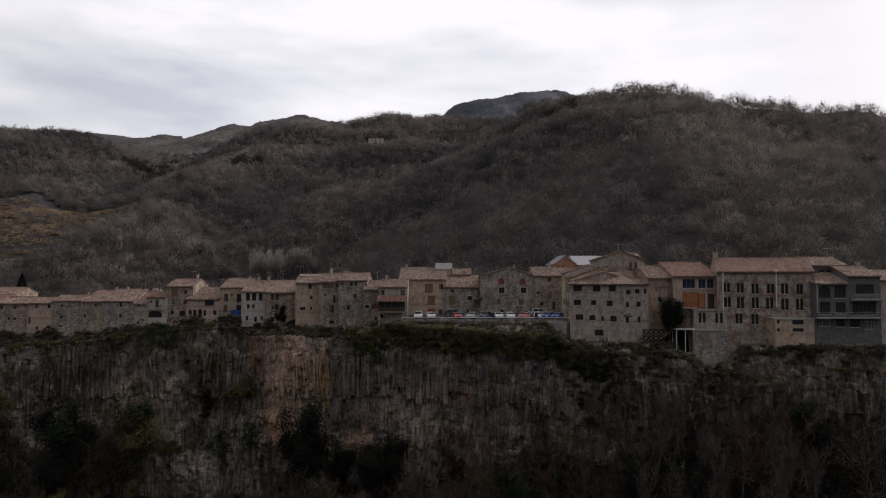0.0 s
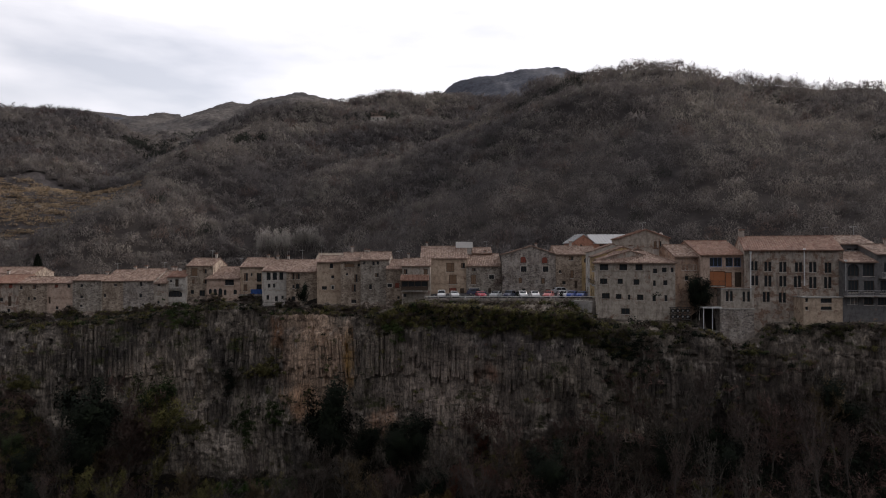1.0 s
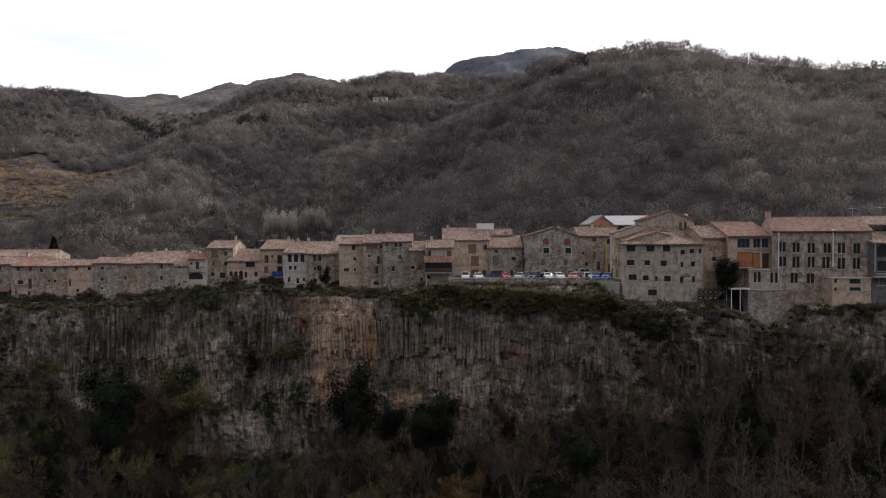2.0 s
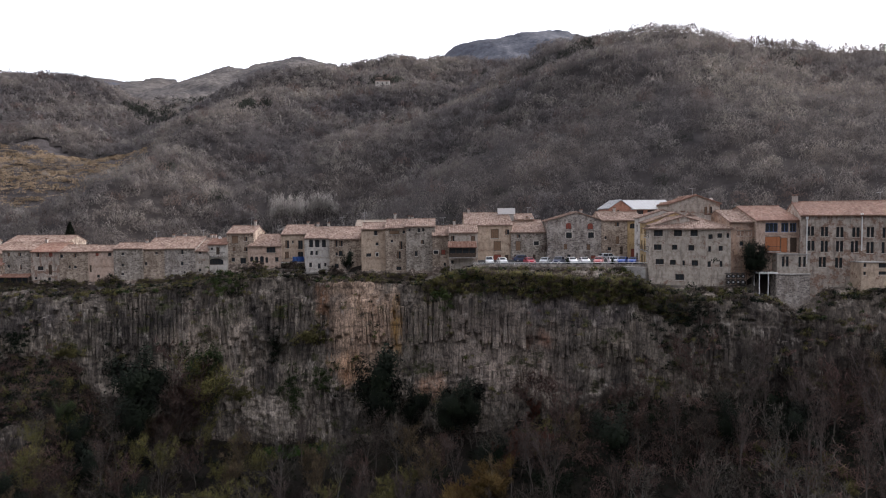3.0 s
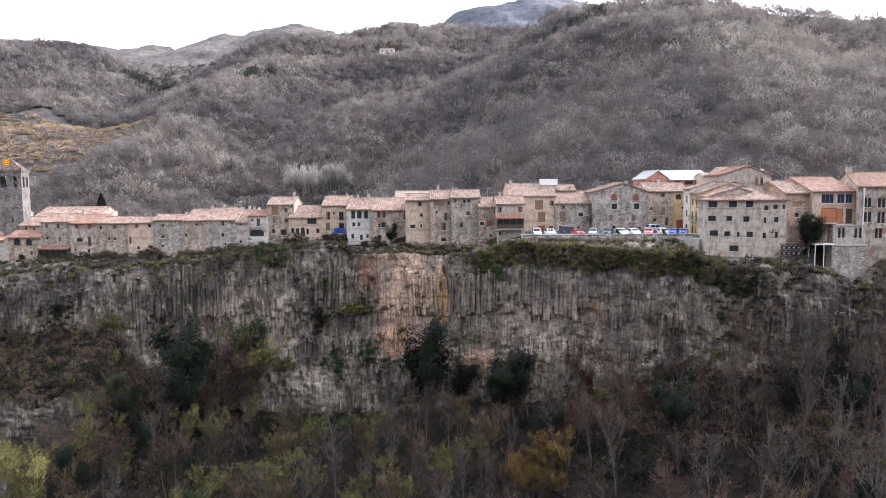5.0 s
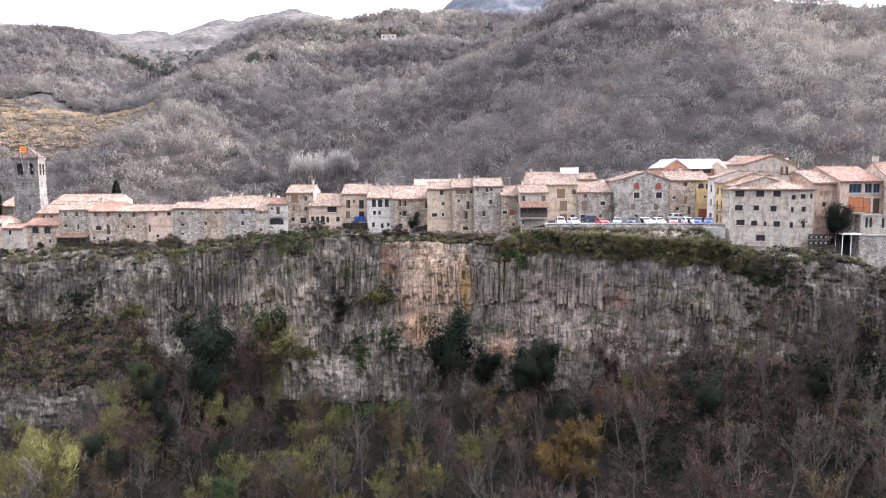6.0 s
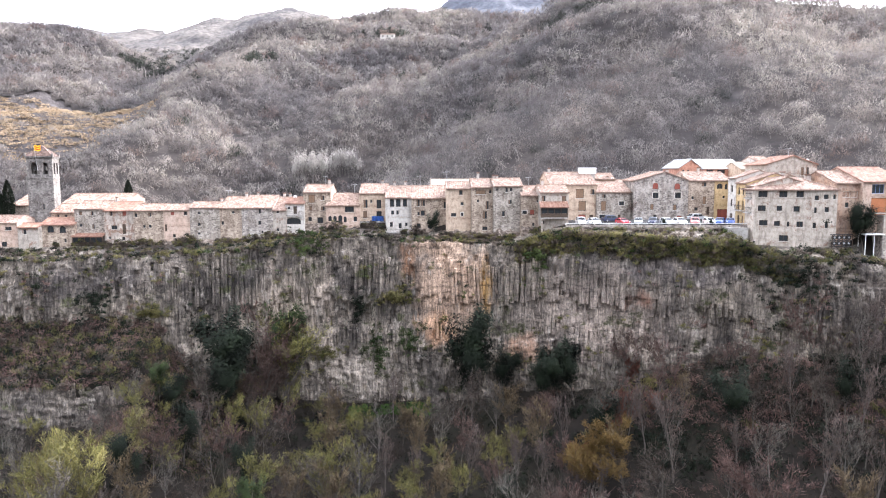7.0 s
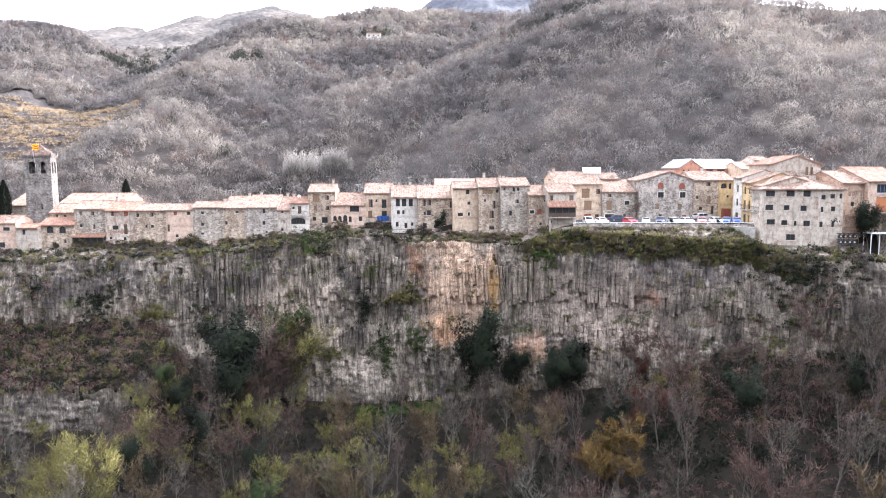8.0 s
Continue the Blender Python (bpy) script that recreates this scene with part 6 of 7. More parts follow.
xs = [-9.2 + 35.4 * k / 12 for k in range(13)]
bm = bmesh.new()
rows = [[bm.verts.new((x, edge_y(x) + 0.3, lot_z(x))) for x in xs], [bm.verts.new((x, 165, lot_z(x) + 0.3)) for x in xs]]
for a, b, c, d in zip(rows[0], rows[0][1:], rows[1][1:], rows[1]):
    bm.faces.new((a, b, c, d))
lot = part("car_park", bm, M["asphalt"], None)
tagged(lot, "grey asphalt car park between stone houses and the cliff", "car park", kind="structure")
bm = bmesh.new()
for a, b in zip(xs, xs[1:]):
    for y0, z0, z1 in ((edge_y, -2.6, 0.10),):
        v = [bm.verts.new(p) for p in ((a, y0(a), lot_z(a) + z0), (b, y0(b), lot_z(b) + z0), (b, y0(b), lot_z(b) + z1), (a, y0(a), lot_z(a) + z1), (b, y0(b) + 0.35, lot_z(b) + z1), (a, y0(a) + 0.35, lot_z(a) + z1), (b, y0(b) + 0.35, lot_z(b) + z0), (a, y0(a) + 0.35, lot_z(a) + z0))]
        for f in ((0, 1, 2, 3), (3, 2, 4, 5), (5, 4, 6, 7)):
            bm.faces.new([v[i] for i in f])
tagged(part("parapet_wall", bm, M["stone_grey"], None), "low grey stone parapet along the car park's edge", "wall", kind="structure")
rail = thing("guard_rail", (0, 0, 0), "white steel guard rail along the edge of the car park", "railing")
for a, b in zip(xs, xs[1:]):
    bm = bmesh.new()
    tube(bm, (a, edge_y(a) + 0.17, lot_z(a) + 0.42), (b, edge_y(b) + 0.17, lot_z(b) + 0.42), 0.07, 0.07, 6)
    part("rail", bm, M["white_paint"], rail)
    bm = bmesh.new()
    tube(bm, (a, edge_y(a) + 0.17, lot_z(a) + 0.09), (a, edge_y(a) + 0.17, lot_z(a) + 0.46), 0.05, 0.05, 6)
    part("post", bm, M["white_paint"], rail)
bm = bmesh.new()
box(bm, 0, 5.0, 0, 1.2, -5.6, 0.3)
foot = part("retaining_wall", bm, M["concrete"], None)
foot.matrix_world = pose(21.0, 141.6, 0, 0, 0, -42)
tagged(foot, "pale concrete retaining wall beside the grey block", "wall", kind="structure")


# ---- cars ----
def car(where, turn, paint, label, tall=1.0, long=4.1):
    e = thing("car", where, label, "car", "parked cars", turn)
    L, W, H = long, 1.74, 1.46 * tall
    side = [(-L / 2, 0.35), (-L / 2, 0.72), (-L / 2 + 0.1, 0.82), (-L * 0.24, 0.95), (-L * 0.10, H * 0.97), (L * 0.10, H), (L * 0.34, H * 0.95), (L / 2 - 0.08, 0.92), (L / 2, 0.7), (L / 2, 0.35), (L / 2 - 0.25, 0.24), (-L / 2 + 0.25, 0.24)]
    bm = bmesh.new()
    loops = []
    for s in (-1, -0.92, 0.92, 1):
        pinch = 0.0 if abs(s) < 1 else 0.04
        loops.append([bm.verts.new((x * (1 - pinch * 0.3), s * W / 2 * (1 - 0.16 * max(0, (z - 0.85) / (H - 0.85))), z - (pinch if z > 0.8 else -pinch))) for x, z in side])
    n = len(side)
    for p, q in zip(loops, loops[1:]):
        for k in range(n):
            bm.faces.new((p[k], q[k], q[(k + 1) % n], p[(k + 1) % n]))
    bm.faces.new(loops[0])
    bm.faces.new(loops[-1][::-1])
    part("body", bm, paint, e)
    for nm, a, b in (("windscreen", 3, 4), ("rear_window", 7, 6)):
        (xa, za), (xb, zb) = side[a], side[b]
        off = -0.02 if nm == "windscreen" else 0.02
        bm = bmesh.new()
        pts = []
        for f, wk in ((0.12, 0.44), (0.92, 0.38)):
            x, z = xa + (xb - xa) * f + off, za + (zb - za) * f + 0.02
            pts.append(((x, -W * wk, z), (x, W * wk, z)))
        v = [bm.verts.new(p) for p in (pts[0][0], pts[0][1], pts[1][1], pts[1][0])]
        bm.faces.new(v)
        bmesh.ops.solidify(bm, geom=bm.faces[:], thickness=0.02)
        part(nm, bm, M["glass"], e)
    for s in (-1, 1):
        for xa, xb in ((-L * 0.15, L * 0.06), (L * 0.09, L * 0.33)):
            bm = bmesh.new()
            z0, z1 = 0.95, H * 0.92
            y0, y1 = s * (W / 2 + 0.012), s * (W / 2 * 0.86 + 0.02)
            v = [bm.verts.new(p) for p in ((xa - 0.12 if xa < -0.3 else xa, y0, z0), (xb, y0, z0), (xb - (0.15 if xb > L * 0.2 else 0), y1, z1), (xa + (0.12 if xa < -0.3 else 0), y1, z1))]
            bm.faces.new(v)
            bmesh.ops.solidify(bm, geom=bm.faces[:], thickness=0.015)
            part("side_window", bm, M["glass"], e)
        for x in (-L * 0.31, L * 0.30):
            bm = bmesh.new()
            tube(bm, (x, s * (W / 2 - 0.17), 0.31), (x, s * (W / 2 + 0.015), 0.31), 0.31, 0.31, 14)
            wheel = part("wheel", bm, M["dark_metal"], e)
            bm = bmesh.new()
            tube(bm, (x, s * (W / 2 + 0.014), 0.31), (x, s * (W / 2 + 0.03), 0.31), 0.19, 0.17, 10)
            part("rim", bm, M["wire"], wheel)
        for x, mt, nm in ((-L / 2 - 0.005, M["white_paint"], "headlight"), (L / 2 + 0.005, M["shutter_red"], "tail_light")):
            bm = bmesh.new()
            box(bm, x - 0.02, x + 0.02, s * W * 0.36 - 0.16, s * W * 0.36 + 0.16, 0.6, 0.74)
            part(nm, bm, mt, e)
    return e


def paint_mat(name, col):
    m, n, l, s = material(name, 0.3)
    s.inputs["Base Color"].default_value = (*col, 1)
    s.inputs["Specular IOR Level"].default_value = 0.5
    s.inputs["Coat Weight"].default_value = 0.6
    return m


PAINT = {"white": paint_mat("white_car_paint", (0.72, 0.72, 0.72)), "silver": paint_mat("silver_car_paint", (0.42, 0.43, 0.44)), "red": paint_mat("red_car_paint", (0.45, 0.02, 0.04)), "navy": paint_mat("navy_car_paint", (0.02, 0.03, 0.07)), "blue": paint_mat("blue_car_paint", (0.03, 0.09, 0.38)), "pink": paint_mat("faded_red_car_paint", (0.55, 0.16, 0.15))}
for x, colour, turn, tall in ((-5.5, "white", 88, 1.15), (-2.7, "white", 96, 1.0), (3.1, "red", 98, 0.95), (6.3, "silver", 70, 1.0), (9.2, "navy", 64, 1.1), (11.9, "white", 95, 1.0), (14.4, "white", 92, 1.0), (17.3, "pink", 70, 1.0), (20.1, "white", 86, 1.0), (22.1, "blue", 60, 1.0), (24.0, "blue", 66, 0.95)):
    y = edge_y(x) + 2.9
    car((x, y, lot_z(x) + 0.01), turn, PAINT[colour], f"{colour if colour != 'pink' else 'faded red'} hatchback parked nose to the parapet", tall)
car((2.4, 157.3, lot_z(2.4) + 0.18), 186, PAINT["navy"], "dark navy estate car parked before a stone house", 1.05, 4.5)
car((21.8, 156.5, lot_z(21.8) + 0.18), 190, PAINT["silver"], "silver estate car parked across the back of the car park", 1.05, 4.5)

# ---- small built things by the grey block ----
rack = thing("fan_rack", (38.4, 133.0, -2.9), "dark steel rack holding two rows of round fans", "fan rack")
for z in (0.05, 1.2, 2.35):
    bm = bmesh.new()
    box(bm, 0, 4.1, -0.7, 0, z - 0.06, z + 0.06)
    part("shelf", bm, M["dark_metal"], rack)
for x in (0.05, 2.05, 4.05):
    bm = bmesh.new()
    box(bm, x - 0.06, x + 0.06, -0.76, -0.703, -1.6, 2.42)
    part("upright", bm, M["frame"], rack)
for row in range(2):
    for k in range(4):
        bm = bmesh.new()
        x, z = 0.62 + k * 0.95, 0.64 + row * 1.14
        tube(bm, (x, -0.1, z), (x, -0.55, z), 0.42, 0.42, 14)
        fan = part("fan", bm, M["dark_metal"], rack)
        bm = bmesh.new()
        tube(bm, (x, -0.552, z), (x, -0.6, z), 0.2, 0.16, 10)
        part("fan_hub", bm, M["wire"], fan)
perg = thing("pergola", (44.6, 131.6, -4.2), "white steel pergola on a small terrace", "pergola")
for x, y in ((0, 0), (3.3, 0), (0, 2.2), (3.3, 2.2), (1.7, 0)):
    bm = bmesh.new()
    box(bm, x - 0.06, x + 0.06, y - 0.06, y + 0.06, -0.8, 3.6)
    part("post", bm, M["white_paint"], perg)
bm = bmesh.new()
box(bm, -0.2, 3.5, -0.25, 2.4, 3.603, 3.85)
part("canopy", bm, M["white_paint"], perg)
bm = bmesh.new()
box(bm, -0.4, 3.8, -0.4, 3.0, -1.1, -0.803)
part("terrace_slab", bm, M["concrete"], perg)
tank = thing("roof_tank", (-1.9, 171.5, 11.0), "white boxy water tank behind a ridge", "tank")
bm = bmesh.new()
box(bm, 0, 4.2, 0, 1.8, 0.4, 1.9)
bmesh.ops.bevel(bm, geom=bm.edges[:], offset=0.08, segments=1)
part("shell", bm, M["white_paint"], tank)
bm = bmesh.new()
box(bm, 0.3, 3.9, 0.2, 1.6, -1.2, 0.397)
part("stand", bm, M["concrete"], tank)

# a pale farmhouse far up the hill
farm_z = float(land_points(np.array([-74.0]), np.array([770.0]))[0]) + 0.5
house("farm", -84, -68, 768, 768, farm_z, farm_z + 6.5, 5.0, farm_z + 8.1, "plaster_white", "tile", "slope", f"3 {farm_z + 4.5} 1.4 1.8 w 8 {farm_z + 4.5} 1.4 1.8 w 13 {farm_z + 4.5} 1.4 1.8 w", low=-5)
# ---- trees of the gorge and the village ----
def limb(bm, rng, p, way, length, radius, level, tips, spread, droop):
    segs = 4 if level < 1 else 2
    q, w = Vector(p), Vector(way).normalized()
    for k in range(segs):
        r0, r1 = radius * (1 - 0.7 * k / segs), radius * (1 - 0.7 * (k + 1) / segs)
        w = (w + Vector((rng.uniform(-1, 1), rng.uniform(-1, 1), rng.uniform(-0.3, 0.9) - droop)) * 0.15).normalized()
        e = q + w * (length / segs)
        if level < 3:
            tube(bm, q, e, max(r0, 0.03), max(r1, 0.025), (5, 3, 3)[level])
            for _ in range((3, 3, 2)[level] if k else (0, 1, 1)[level]):
                side = Vector((rng.gauss(0, 1), rng.gauss(0, 1), 0.2)).normalized()
                limb(bm, rng, q.lerp(e, rng.uniform(0.1, 1)), w * (1 - spread) + side * spread + Vector((0, 0, 0.08)), length * rng.uniform(0.42, 0.64) * (1.12 - 0.12 * k), r1 * 0.6, level + 1, tips, spread, droop)
        if level > 1:
            tips.append((q.lerp(e, 0.7), w, length))
        q = e


def twig_spray(rs, p, way, nrm, width, length):
    """Thin tapering twigs that grow from places p along the branches' directions."""
    n = len(p)
    way = way + rs.normal(size=(n, 3)) * 0.5 + np.array([0, 0, 0.08])
    way /= np.linalg.norm(way, axis=1)[:, None]
    side = np.cross(way, rs.normal(size=(n, 3)))
    side /= np.linalg.norm(side, axis=1)[:, None] + 1e-6
    w, ln = width * rs.uniform(0.6, 1.3, (n, 1)), length * rs.uniform(0.4, 1.4, (n, 1))
    v = np.stack([p + side * w / 2, p - side * w / 2, p + way * ln], 1)
    nn = nrm + rs.normal(size=(n, 3)) * 0.25
    nn /= np.linalg.norm(nn, axis=1)[:, None]
    return v.reshape(-1, 3), np.arange(3 * n).reshape(-1, 3), np.repeat(nn, 3, 0)


def tree_parts(name, seed, high, wide, twig_mat, bark, label, per=10, twig=(0.06, 1.1), leafy=False, spread=0.5):
    """A tree at the origin: one trunk with its limbs, and a crown of twigs or leaf clumps."""
    rng = random.Random(seed)
    e = thing(name, (0, 0, 0), label, "tree", "trees below the cliff")
    bm = bmesh.new()
    tips = []
    limb(bm, rng, (0, 0, -0.6), (rng.uniform(-0.08, 0.08), rng.uniform(-0.08, 0.08), 1), high * 0.78, high * 0.011 + 0.03, 0, tips, spread, 0.0)
    part("trunk", bm, M[bark], e)
    rs = np.random.RandomState(seed)
    c = np.array([t[0] for t in tips])
    w = np.array([t[1] for t in tips])
    per = max(3, int(per * 180 / len(c)))
    c, w = np.repeat(c, per, 0), np.repeat(w, per, 0)
    m = len(c)
    p = c + rs.normal(size=(m, 3)) * (np.array([0.05, 0.05, 0.05]) if leafy else np.array([0.018, 0.018, 0.024])) * high * wide
    heart = c.mean(0) - np.array([0, 0, high * 0.12])
    nrm = p - heart
    nrm /= np.linalg.norm(nrm, axis=1)[:, None] + 1e-6
    v, f, nn = sprays(rs, p, nrm, twig[0], twig[1], 0.25) if leafy else twig_spray(rs, p, w, nrm, twig[0], twig[1])
    mesh_object("crown", v, f, M[twig_mat], e, normals=nn)
    return e


KINDS = {
    "bare": [tree_parts("bare_tree", 11 + k, 13, 1.0, "wood_gorge", "bark", "bare grey-brown winter tree on the gorge slope", 6, (0.12, 1.0), spread=0.54) for k in range(3)],
    "pale": [tree_parts("bare_tree", 21 + k, 13, 0.8, "pale_gorge", "bark_pale", "pale grey bare tree with upright limbs on the gorge slope", 5, (0.11, 1.0), spread=0.52) for k in range(2)],
    "rust": [tree_parts("bare_tree", 31 + k, 12, 1.0, "rust_gorge", "bark", "reddish-brown bare tree on the gorge slope", 7, (0.12, 0.95), spread=0.52) for k in range(2)],
    "lime": [tree_parts("budding_tree", 41 + k, 12, 1.0, "wood_lime", "bark", "tree with yellow-green buds on the gorge slope", 12, (0.095, 0.8), spread=0.54) for k in range(3)],
    "gold": [tree_parts("golden_tree", 51, 11, 1.1, "wood_gold", "bark", "tree with golden-orange twigs on the gorge slope", 52, (0.10, 0.65), spread=0.6)],
    "bush": [tree_parts("russet_tree", 81, 12, 1.1, "russet_bush", "bark", "dense russet leafless tree below the cliff", 26, (0.10, 0.9), spread=0.5)],
    "red": [tree_parts("red_twigged_tree", 87, 9, 0.9, "red_gorge", "bark", "low tree with brick-red twigs below the cliff", 22, (0.10, 0.8), spread=0.45)],
    "tan": [tree_parts("tan_tree", 85 + k, 12, 0.8, "tan_gorge", "bark", "slim tan leafless tree with rising twigs on the gorge slope", 8, (0.11, 1.0), spread=0.40) for k in range(2)],
    "slender": [tree_parts("slender_tree", 91 + k, 13, 0.6, "slim_gorge", "bark_slim", "slender pinkish-brown leafless tree with upright limbs on the gorge slope", 3, (0.08, 0.9), spread=0.3) for k in range(3)],
    "dark": [tree_parts("evergreen_tree", 61 + k, 12, 1.0, "leaf_dark", "bark", "dark evergreen tree below the cliff", 26, (0.26, 0.5), True, 0.34) for k in range(2)],
    "green": [tree_parts("ivy_clad_tree", 71, 12, 0.7, "leaf_green", "bark", "tree wrapped in green ivy", 24, (0.22, 0.42), True, 0.3)],
}
USED = set()


def plant(rng, kind, x, y, scale, z=None):
    k = rng.choice(KINDS[kind])
    if z is None:
        z = float(land_points(np.array([x]), np.array([y]))[0])
    m = pose(x, y, z, rng.uniform(-4, 4), rng.uniform(-4, 4), rng.uniform(0, 360)) @ Matrix.Diagonal((scale, scale, scale * rng.uniform(0.9, 1.15), 1))
    if id(k) not in USED:
        USED.add(id(k))
        k.matrix_basis = m
        return k
    t = copy_thing(k, Matrix.Identity(4))
    t.matrix_basis = m
    return t


def gorge_trees():
    rng = random.Random(77)
    for kind, x, y, s in (("dark", -84.5, 158.5, 1.65), ("dark", -87.5, 155, 1.3), ("dark", -84, 152.5, 1.25), ("dark", -86, 149.5, 1.0), ("rust", -78.5, 160, 1.9), ("bush", -77.5, 157, 1.35), ("bush", -80, 154, 0.9), ("lime", -73.5, 159.5, 1.8), ("green", -72.5, 160.5, 1.5), ("green", -52, 162, 1.0), ("dark", -30.5, 152, 1.45), ("dark", -33, 150, 1.1), ("dark", -24, 149, 0.9), ("dark", -12, 143, 1.0), ("dark", -9, 141, 0.95), ("dark", -14.5, 141, 0.8), ("gold", -12.4, 116.5, 1.25), ("gold", -9.5, 115, 1.1), ("red", -1.5, 131, 0.8), ("red", -5, 126, 0.9), ("red", 2.5, 139, 0.6), ("red", -13, 121, 0.9), ("red", 4, 129, 0.6), ("lime", -101, 113, 1.35), ("lime", -97, 112, 1.1), ("lime", -105.5, 112, 1.15), ("lime", -93, 108, 0.9), ("pale", -99, 98, 0.9), ("pale", -103, 97.5, 0.9), ("rust", 1, 140, 0.95), ("rust", 5, 131, 1.0), ("green", -97, 147, 0.7), ("dark", -94, 146, 0.7)):
        plant(rng, kind, x, y, s)
    spots = []
    tries = 0
    while len(spots) < 430 and tries < 12000:
        tries += 1
        x = rng.uniform(-150, 80)
        d = 2.5 + 62 * rng.random() ** 0.9
        y = float(cliff_y(x)) - d
        if x < -102 and d < 20 or (-62 < x < 14 and d < 13 and rng.random() < 0.75):
            continue
        gap = 2.3 + 1.6 * rng.random()
        if any((x - a) ** 2 + (y - b) ** 2 < gap * gap for a, b in spots):
            continue
        spots.append((x, y))
        left = x < -22
        r = rng.random()
        if left:
            kind = "bare" if r < 0.20 else "lime" if r < (0.56 if x < -60 else 0.46) else "tan" if r < 0.68 else "pale" if r < 0.82 else "dark" if r < 0.87 else "rust" if r < 0.98 else "green"
        else:
            kind = "bare" if r < 0.34 else "rust" if r < 0.58 else "pale" if r < 0.82 else "tan" if r < 0.94 else "dark"
        near_foot = d < (34 if x < -93 else 12 if x < 30 else 3)
        if not near_foot and rng.random() < (0.12 if left else 0.40):
            kind = "slender"
        plant(rng, kind, x, y, (rng.uniform(0.35, 0.62) if near_foot else rng.uniform(0.6, 0.98)))


gorge_trees()


def clump_stuff(name, label, category, mat, points, size, per, leaf, seed, length=0.0):
    rs = np.random.RandomState(seed)
    c = np.array(points)
    s = np.repeat(np.array(size)[:, None], 3, 1) * np.array([1, 0.8, 0.75])
    v, f, nn = crown_cloud(rs, c, s, per, leaf, length, 0.6, (0.2, 1.1))
    return tagged(mesh_object(name, v, f, M[mat], normals=nn), label, category, kind="stuff")


def undergrowth():
    rng = random.Random(8)
    sets = {"scrub": [], "rust_gorge": [], "leaf_dark": [], "grass": []}
    for k in range(7000):
        x, d = (rng.uniform(-165, 95), rng.uniform(0.5, 85)) if k % 5 else (rng.uniform(0, 75), rng.uniform(0.5, 25))
        y = float(cliff_y(x)) - d
        n = noise.noise(Vector((x / 13, y / 13, 3))) + rng.uniform(-0.3, 0.3)
        key = "leaf_dark" if n < -0.10 else "grass" if n > 0.42 else "rust_gorge" if x > -15 and n > 0.05 else "scrub"
        sets[key].append((x, y))
    for _ in range(1300):
        x = rng.uniform(-106, -84)
        sets[rng.choice(("scrub", "rust_gorge", "leaf_dark", "grass"))].append((x, float(cliff_y(x)) - rng.uniform(1, 32)))
    for key, label in (("scrub", "brown leafless brambles and saplings on the gorge slope"), ("rust_gorge", "reddish bramble thickets on the gorge slope"), ("leaf_dark", "dark evergreen scrub on the gorge slope"), ("grass", "rough grass tussocks on the gorge slope")):
        p = np.array(sets[key])
        z = land_points(p[:, 0], p[:, 1])
        size = np.array([rng.uniform(0.8, 2.0) * (0.6 if key == "grass" else 1) for _ in p])
        clump_stuff("undergrowth", label, "undergrowth", key, np.stack([p[:, 0], p[:, 1], z + size * 0.5], 1), size, 28, 0.11 if key != "leaf_dark" else 0.3, 5, 1.2 if key != "leaf_dark" else 0.5)


undergrowth()


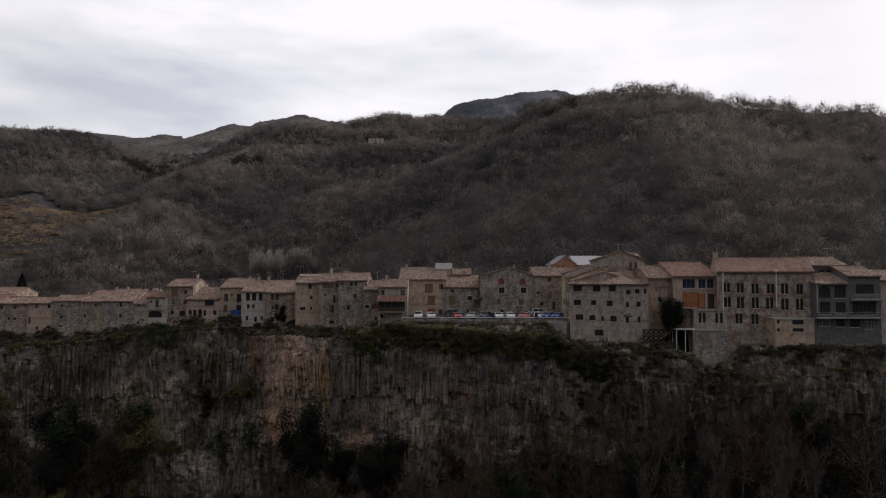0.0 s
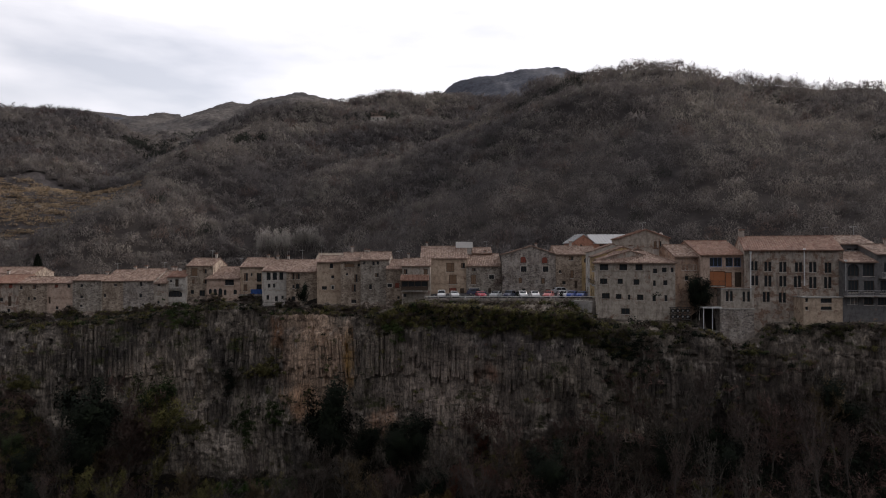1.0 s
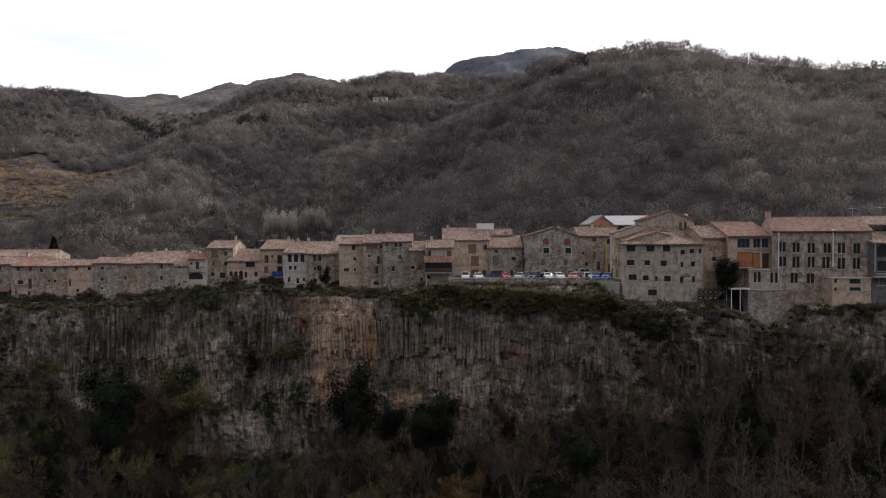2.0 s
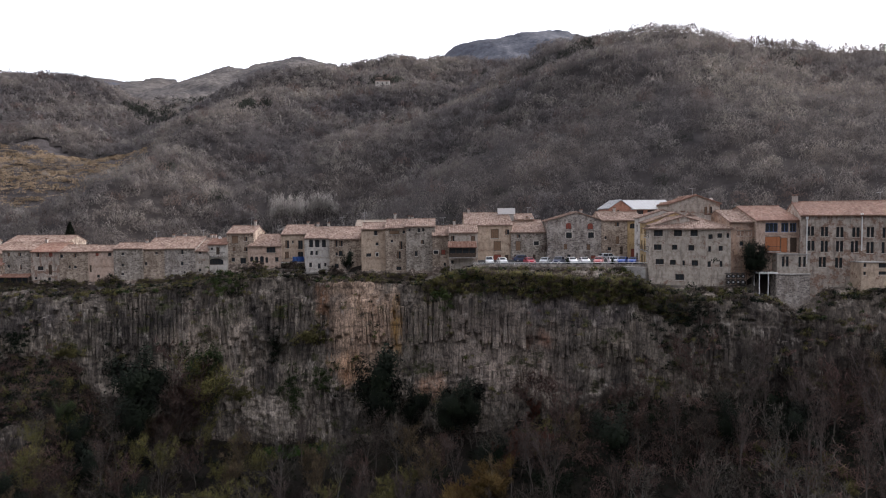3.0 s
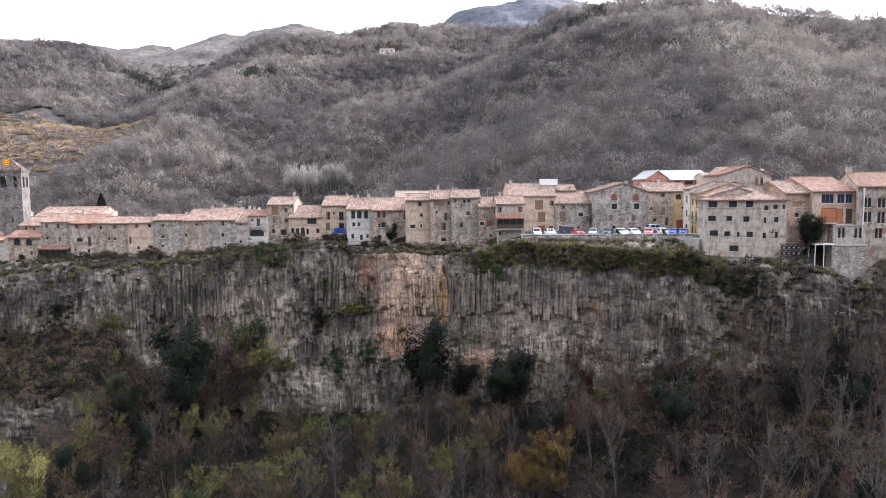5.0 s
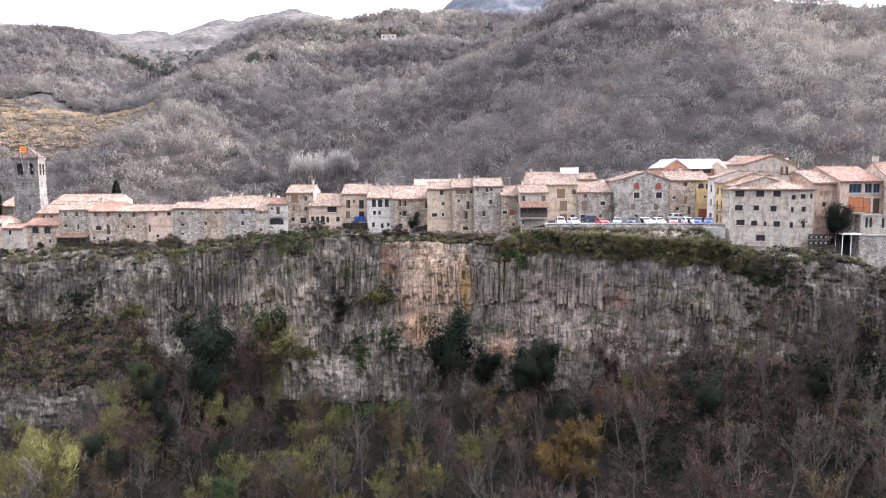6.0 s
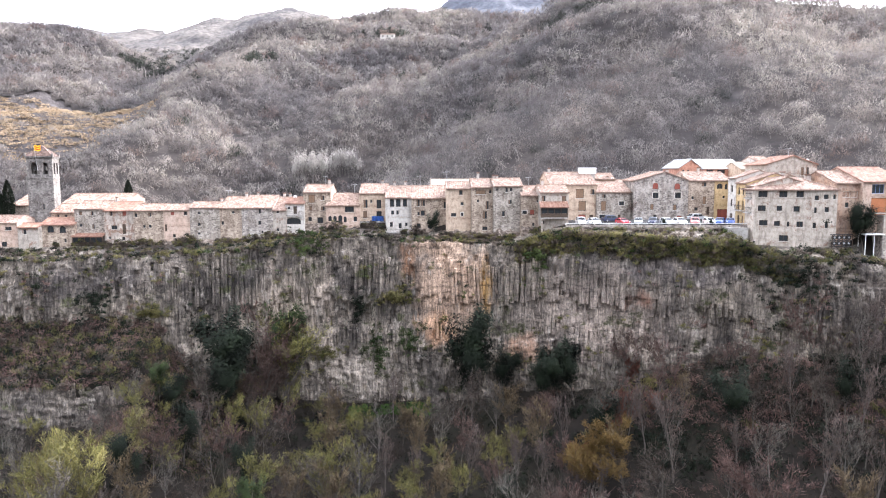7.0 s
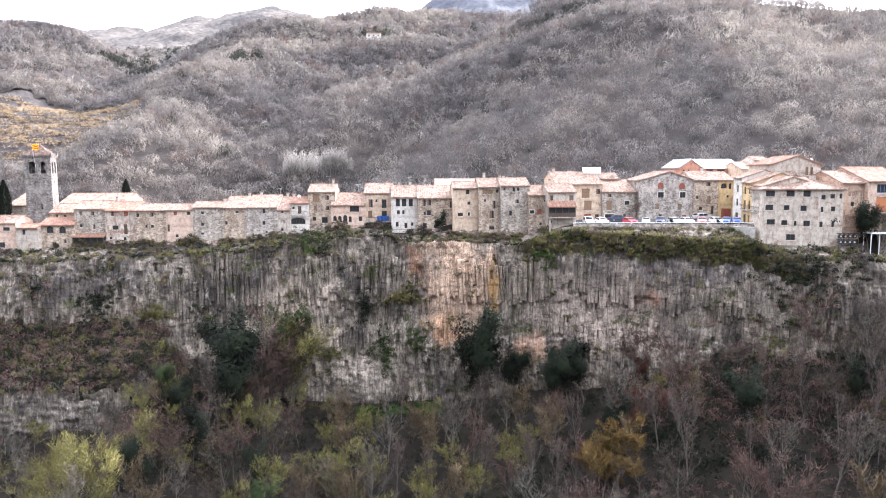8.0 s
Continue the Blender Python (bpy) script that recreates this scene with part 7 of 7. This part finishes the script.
def cliff_plants():
    """Tufts, ivy and scrub on the brink and on the cliff's ledges."""
    rng = random.Random(15)
    sets = {"grass": [], "leaf_green": [], "leaf_dark": [], "rust_gorge": [], "wood_gorge": [], "meadow": []}
    for _ in range(6400):
        x = rng.uniform(-175, 95)
        zt, zf, cy = float(top_z(x)), float(foot_z(x)), float(cliff_y(x))
        n = noise.noise(Vector((x / 9, 0, 7)))
        if rng.random() < 0.62:
            wide = float(facade_y(x)) - cy
            back = rng.uniform(-1.2, max(wide - 0.8, 1.0))
            z = zt + max(0.0, back - 2.0) / max(wide - 2.0, 0.5) * (float(base_z(x)) - zt) - max(0, rng.uniform(-3.0, 4.2 + 6 * n)) * (back < 0.6)
            y = cy + back - 0.6
            bare = -60 < x < -12 and (z < zt - 0.5 or rng.random() < 0.45)
            if bare and rng.random() < 0.8:
                continue
            key = "leaf_green" if rng.random() < 0.05 + 0.2 * n else "leaf_dark" if rng.random() < 0.22 else "wood_gorge" if rng.random() < 0.42 else "grass"
            if key == "grass" and noise.noise(Vector((x / 4, back / 3, 3))) < 0.0:
                continue
            s = rng.uniform(0.4, 1.0)
        else:
            f = rng.random()
            z = zt - 3 - f * (zt - zf - 3)
            k = noise.noise(Vector((x / 7, z / 4, 11)))
            if k < (0.22 if x < 8 else 0.22 - 0.35 * min(1, (x - 8) / 20) * f):
                continue
            y = cy - 0.9 + face_off(x, z, zt, 3.0) + rng.uniform(-0.3, 0.3)
            key = "leaf_dark" if k > 0.5 else "grass" if rng.random() < 0.45 else "rust_gorge" if x > 0 or x < -100 else "leaf_green" if rng.random() < 0.35 else "wood_gorge"
            s = rng.uniform(0.35, 0.95)
        sets[key].append((x, y, z, s))
    for _ in range(1500):
        x = rng.uniform(-165, -103)
        d = rng.uniform(0.5, 14.5)
        sets[rng.choice(("rust_gorge", "rust_gorge", "wood_gorge", "grass", "leaf_dark"))].append((x, float(cliff_y(x)) - d, -21 - 0.95 * d + 0.5, rng.uniform(0.7, 1.6)))
    for _ in range(1000):
        x = rng.uniform(-20, 30)
        n = noise.noise(Vector((x / 6, 0, 17)))
        drop = rng.random() ** 1.3 * (4.5 + 4 * n)
        r = rng.random()
        sets["grass" if r < 0.55 else "leaf_green" if r < 0.60 else "leaf_dark" if r < 0.70 else "wood_gorge"].append((x, float(cliff_y(x)) - 0.9 - 0.12 * drop + rng.uniform(-0.6, 0.6), float(top_z(x)) + 0.3 - drop, rng.uniform(0.5, 1.1)))
    for _ in range(520):
        x = rng.uniform(-9.5, 24)
        y = 152.0 - (x + 9.2) / 32.6 * 10.0 - rng.uniform(0.2, 1.3)
        sets["grass" if rng.random() < 0.7 else "wood_gorge"].append((x, y, 0.1 + 0.016 * (x + 9.2) - 0.55 - 0.4 * (152.0 - (x + 9.2) / 32.6 * 10.0 - y) - rng.uniform(0, 1.2), rng.uniform(0.45, 0.75)))
    for _ in range(900):
        x = rng.uniform(-130, -14)
        n = noise.noise(Vector((x / 5, 0, 27)))
        if n < -0.15:
            continue
        y = float(facade_y(x)) - rng.uniform(0.3, 1.6)
        sets["wood_gorge" if rng.random() < 0.6 else "leaf_dark" if rng.random() < 0.3 else "grass"].append((x, y, float(base_z(x)) + rng.random() ** 2 * (1.0 + 2.2 * n), rng.uniform(0.35, 0.8)))
    for _ in range(260):
        x = rng.uniform(-58, -38)
        y = float(cliff_y(x)) - rng.uniform(4, 8)
        sets["meadow"].append((x, y, float(land_points(np.array([x]), np.array([y]))[0]) + 0.3, rng.uniform(0.4, 0.9)))
    for cx, cz, rx, rz, key, many in ((-117, -18, 4, 3.5, "leaf_dark", 60), (-111, -25, 3, 2.5, "leaf_dark", 45), (-104, -20, 4, 1.5, "grass", 40), (-47, -17, 4.5, 1.8, "grass", 70), (-56, -20, 1.6, 4, "leaf_dark", 40), (-51, -29, 2.5, 5, "leaf_green", 60), (-44, -27, 2.5, 3.5, "leaf_green", 45), (-68, -4, 4, 3, "leaf_green", 60), (-16, -7, 3, 2, "leaf_green", 40), (30, -9, 9, 6, "leaf_dark", 90), (-64, -31, 4, 2, "grass", 40), (-12, -33, 4, 3, "leaf_dark", 50)):
        for _ in range(many):
            x, z = cx + rx * rng.gauss(0, 0.5), cz + rz * rng.gauss(0, 0.5)
            sets[key].append((x, float(cliff_y(x)) - 1.0 + face_off(x, z, float(top_z(x)), 3.0) + rng.uniform(-0.4, 0.4), z, rng.uniform(0.5, 1.0)))
    words = {"meadow": "bright green grass at the foot of the cliff", "grass": "tufts of winter grass on the brink and ledges of the cliff", "leaf_green": "bright green ivy on the brink of the cliff", "leaf_dark": "dark evergreen shrubs clinging to the cliff", "rust_gorge": "russet brambles on the ledges of the cliff", "wood_gorge": "leafless brown shrubs on the brink of the cliff"}
    for key, pts in sets.items():
        p = np.array(pts)
        clump_stuff("cliff_plants", words[key], "plants", key, p[:, :3], p[:, 3], 36, 0.22 if key[0] == "l" else 0.13, 6, 0.35 if key[0] == "l" else 0.65)


cliff_plants()

# ---- single trees in and behind the village ----
def cypress(where, high, label):
    e = thing("cypress", where, label, "tree")
    bm = bmesh.new()
    tube(bm, (0, 0, -1.0), (0, 0, high * 0.8), 0.16, 0.03, 7)
    part("trunk", bm, M["bark"], e)
    rs = np.random.RandomState(int(high * 10))
    n = 3600
    f = rs.uniform(0, 1, n)
    r = 0.13 * high * np.sin(np.pi * np.clip(0.12 + 0.88 * f, 0, 1)) ** 0.8 * rs.uniform(0.45, 1.08, n)
    t = rs.uniform(0, 2 * np.pi, n)
    p = np.stack([r * np.cos(t), r * np.sin(t), 0.4 + f * high * 0.95], 1)
    way = np.stack([np.cos(t) * 0.35, np.sin(t) * 0.35, np.ones(n)], 1) + rs.normal(size=(n, 3)) * 0.2
    side = np.cross(way, rs.normal(size=(n, 3)))
    side /= np.linalg.norm(side, axis=1)[:, None]
    v = np.stack([p - side * 0.09, p + side * 0.09, p + way * 0.45], 1).reshape(-1, 3)
    mesh_object("crown", v, np.arange(3 * n).reshape(-1, 3), M["leaf_dark"], e)


cypress((-147.6, 184.0, -1.0), 11.0, "tall dark green cypress beside the church")
cypress((-149.6, 183.0, -1.5), 10.0, "dark green cypress beside the church")
cypress((-125.6, 205.0, -1.0), 11.0, "dark green conifer behind the church roof")


def poplar(where, high, seed):
    rng = random.Random(seed)
    e = thing("poplar", where, "pale grey leafless poplar with upright branches", "tree", "poplars behind the village")
    bm = bmesh.new()
    tube(bm, (0, 0, -1), (0, 0, high), 0.22, 0.04, 6)
    for k in range(26):
        z = high * rng.uniform(0.2, 0.85)
        t = rng.uniform(0, 6.28)
        l = high * rng.uniform(0.14, 0.26)
        tube(bm, (0, 0, z), (0.34 * l * math.cos(t), 0.34 * l * math.sin(t), z + l), 0.09, 0.03, 3)
    part("trunk", bm, M["bark_pale"], e)
    rs = np.random.RandomState(seed)
    n = 420
    c = np.array([[0, 0, high * 0.62]])
    v, f, nn = crown_cloud(rs, c, np.array([[high * 0.14, high * 0.14, high * 0.42]]), n, 0.16, 2.4, 3.0, (0.2, 1.1))
    nn = nn * 0.4 + np.array([0.15, 0.1, 0.7])
    nn /= np.linalg.norm(nn, axis=1)[:, None]
    mesh_object("crown", v, f, M["poplar_twigs"], e, normals=nn)


rng = random.Random(2)
for k in range(20):
    x = -117 + 40 * k / 19 + rng.uniform(-0.8, 0.8)
    y = 410 + rng.uniform(-5, 8)
    z = float(land_points(np.array([x]), np.array([y]))[0])
    poplar((x, y, z), 26 - z - (6 if k in (0, 1, 18, 19) else 0) + rng.uniform(-2.5, 1), 90 + k)

# evergreens before the houses
rng = random.Random(4)
for x, y, z, s, kind in ((45.3, 133.2, -4.0, 0.72, "dark"), (43.6, 132.8, -4.0, 0.58, "dark"), (-30.5 - 7.5, 161.6, -3.8, 0.42, "dark"), (8.0, 161.6, 0.3, 0.30, "rust"), (19.9, 143.8, -0.4, 0.15, "dark"), (11.0, 146.9, -0.4, 0.15, "dark")):
    plant(rng, kind, x, y, s, z)
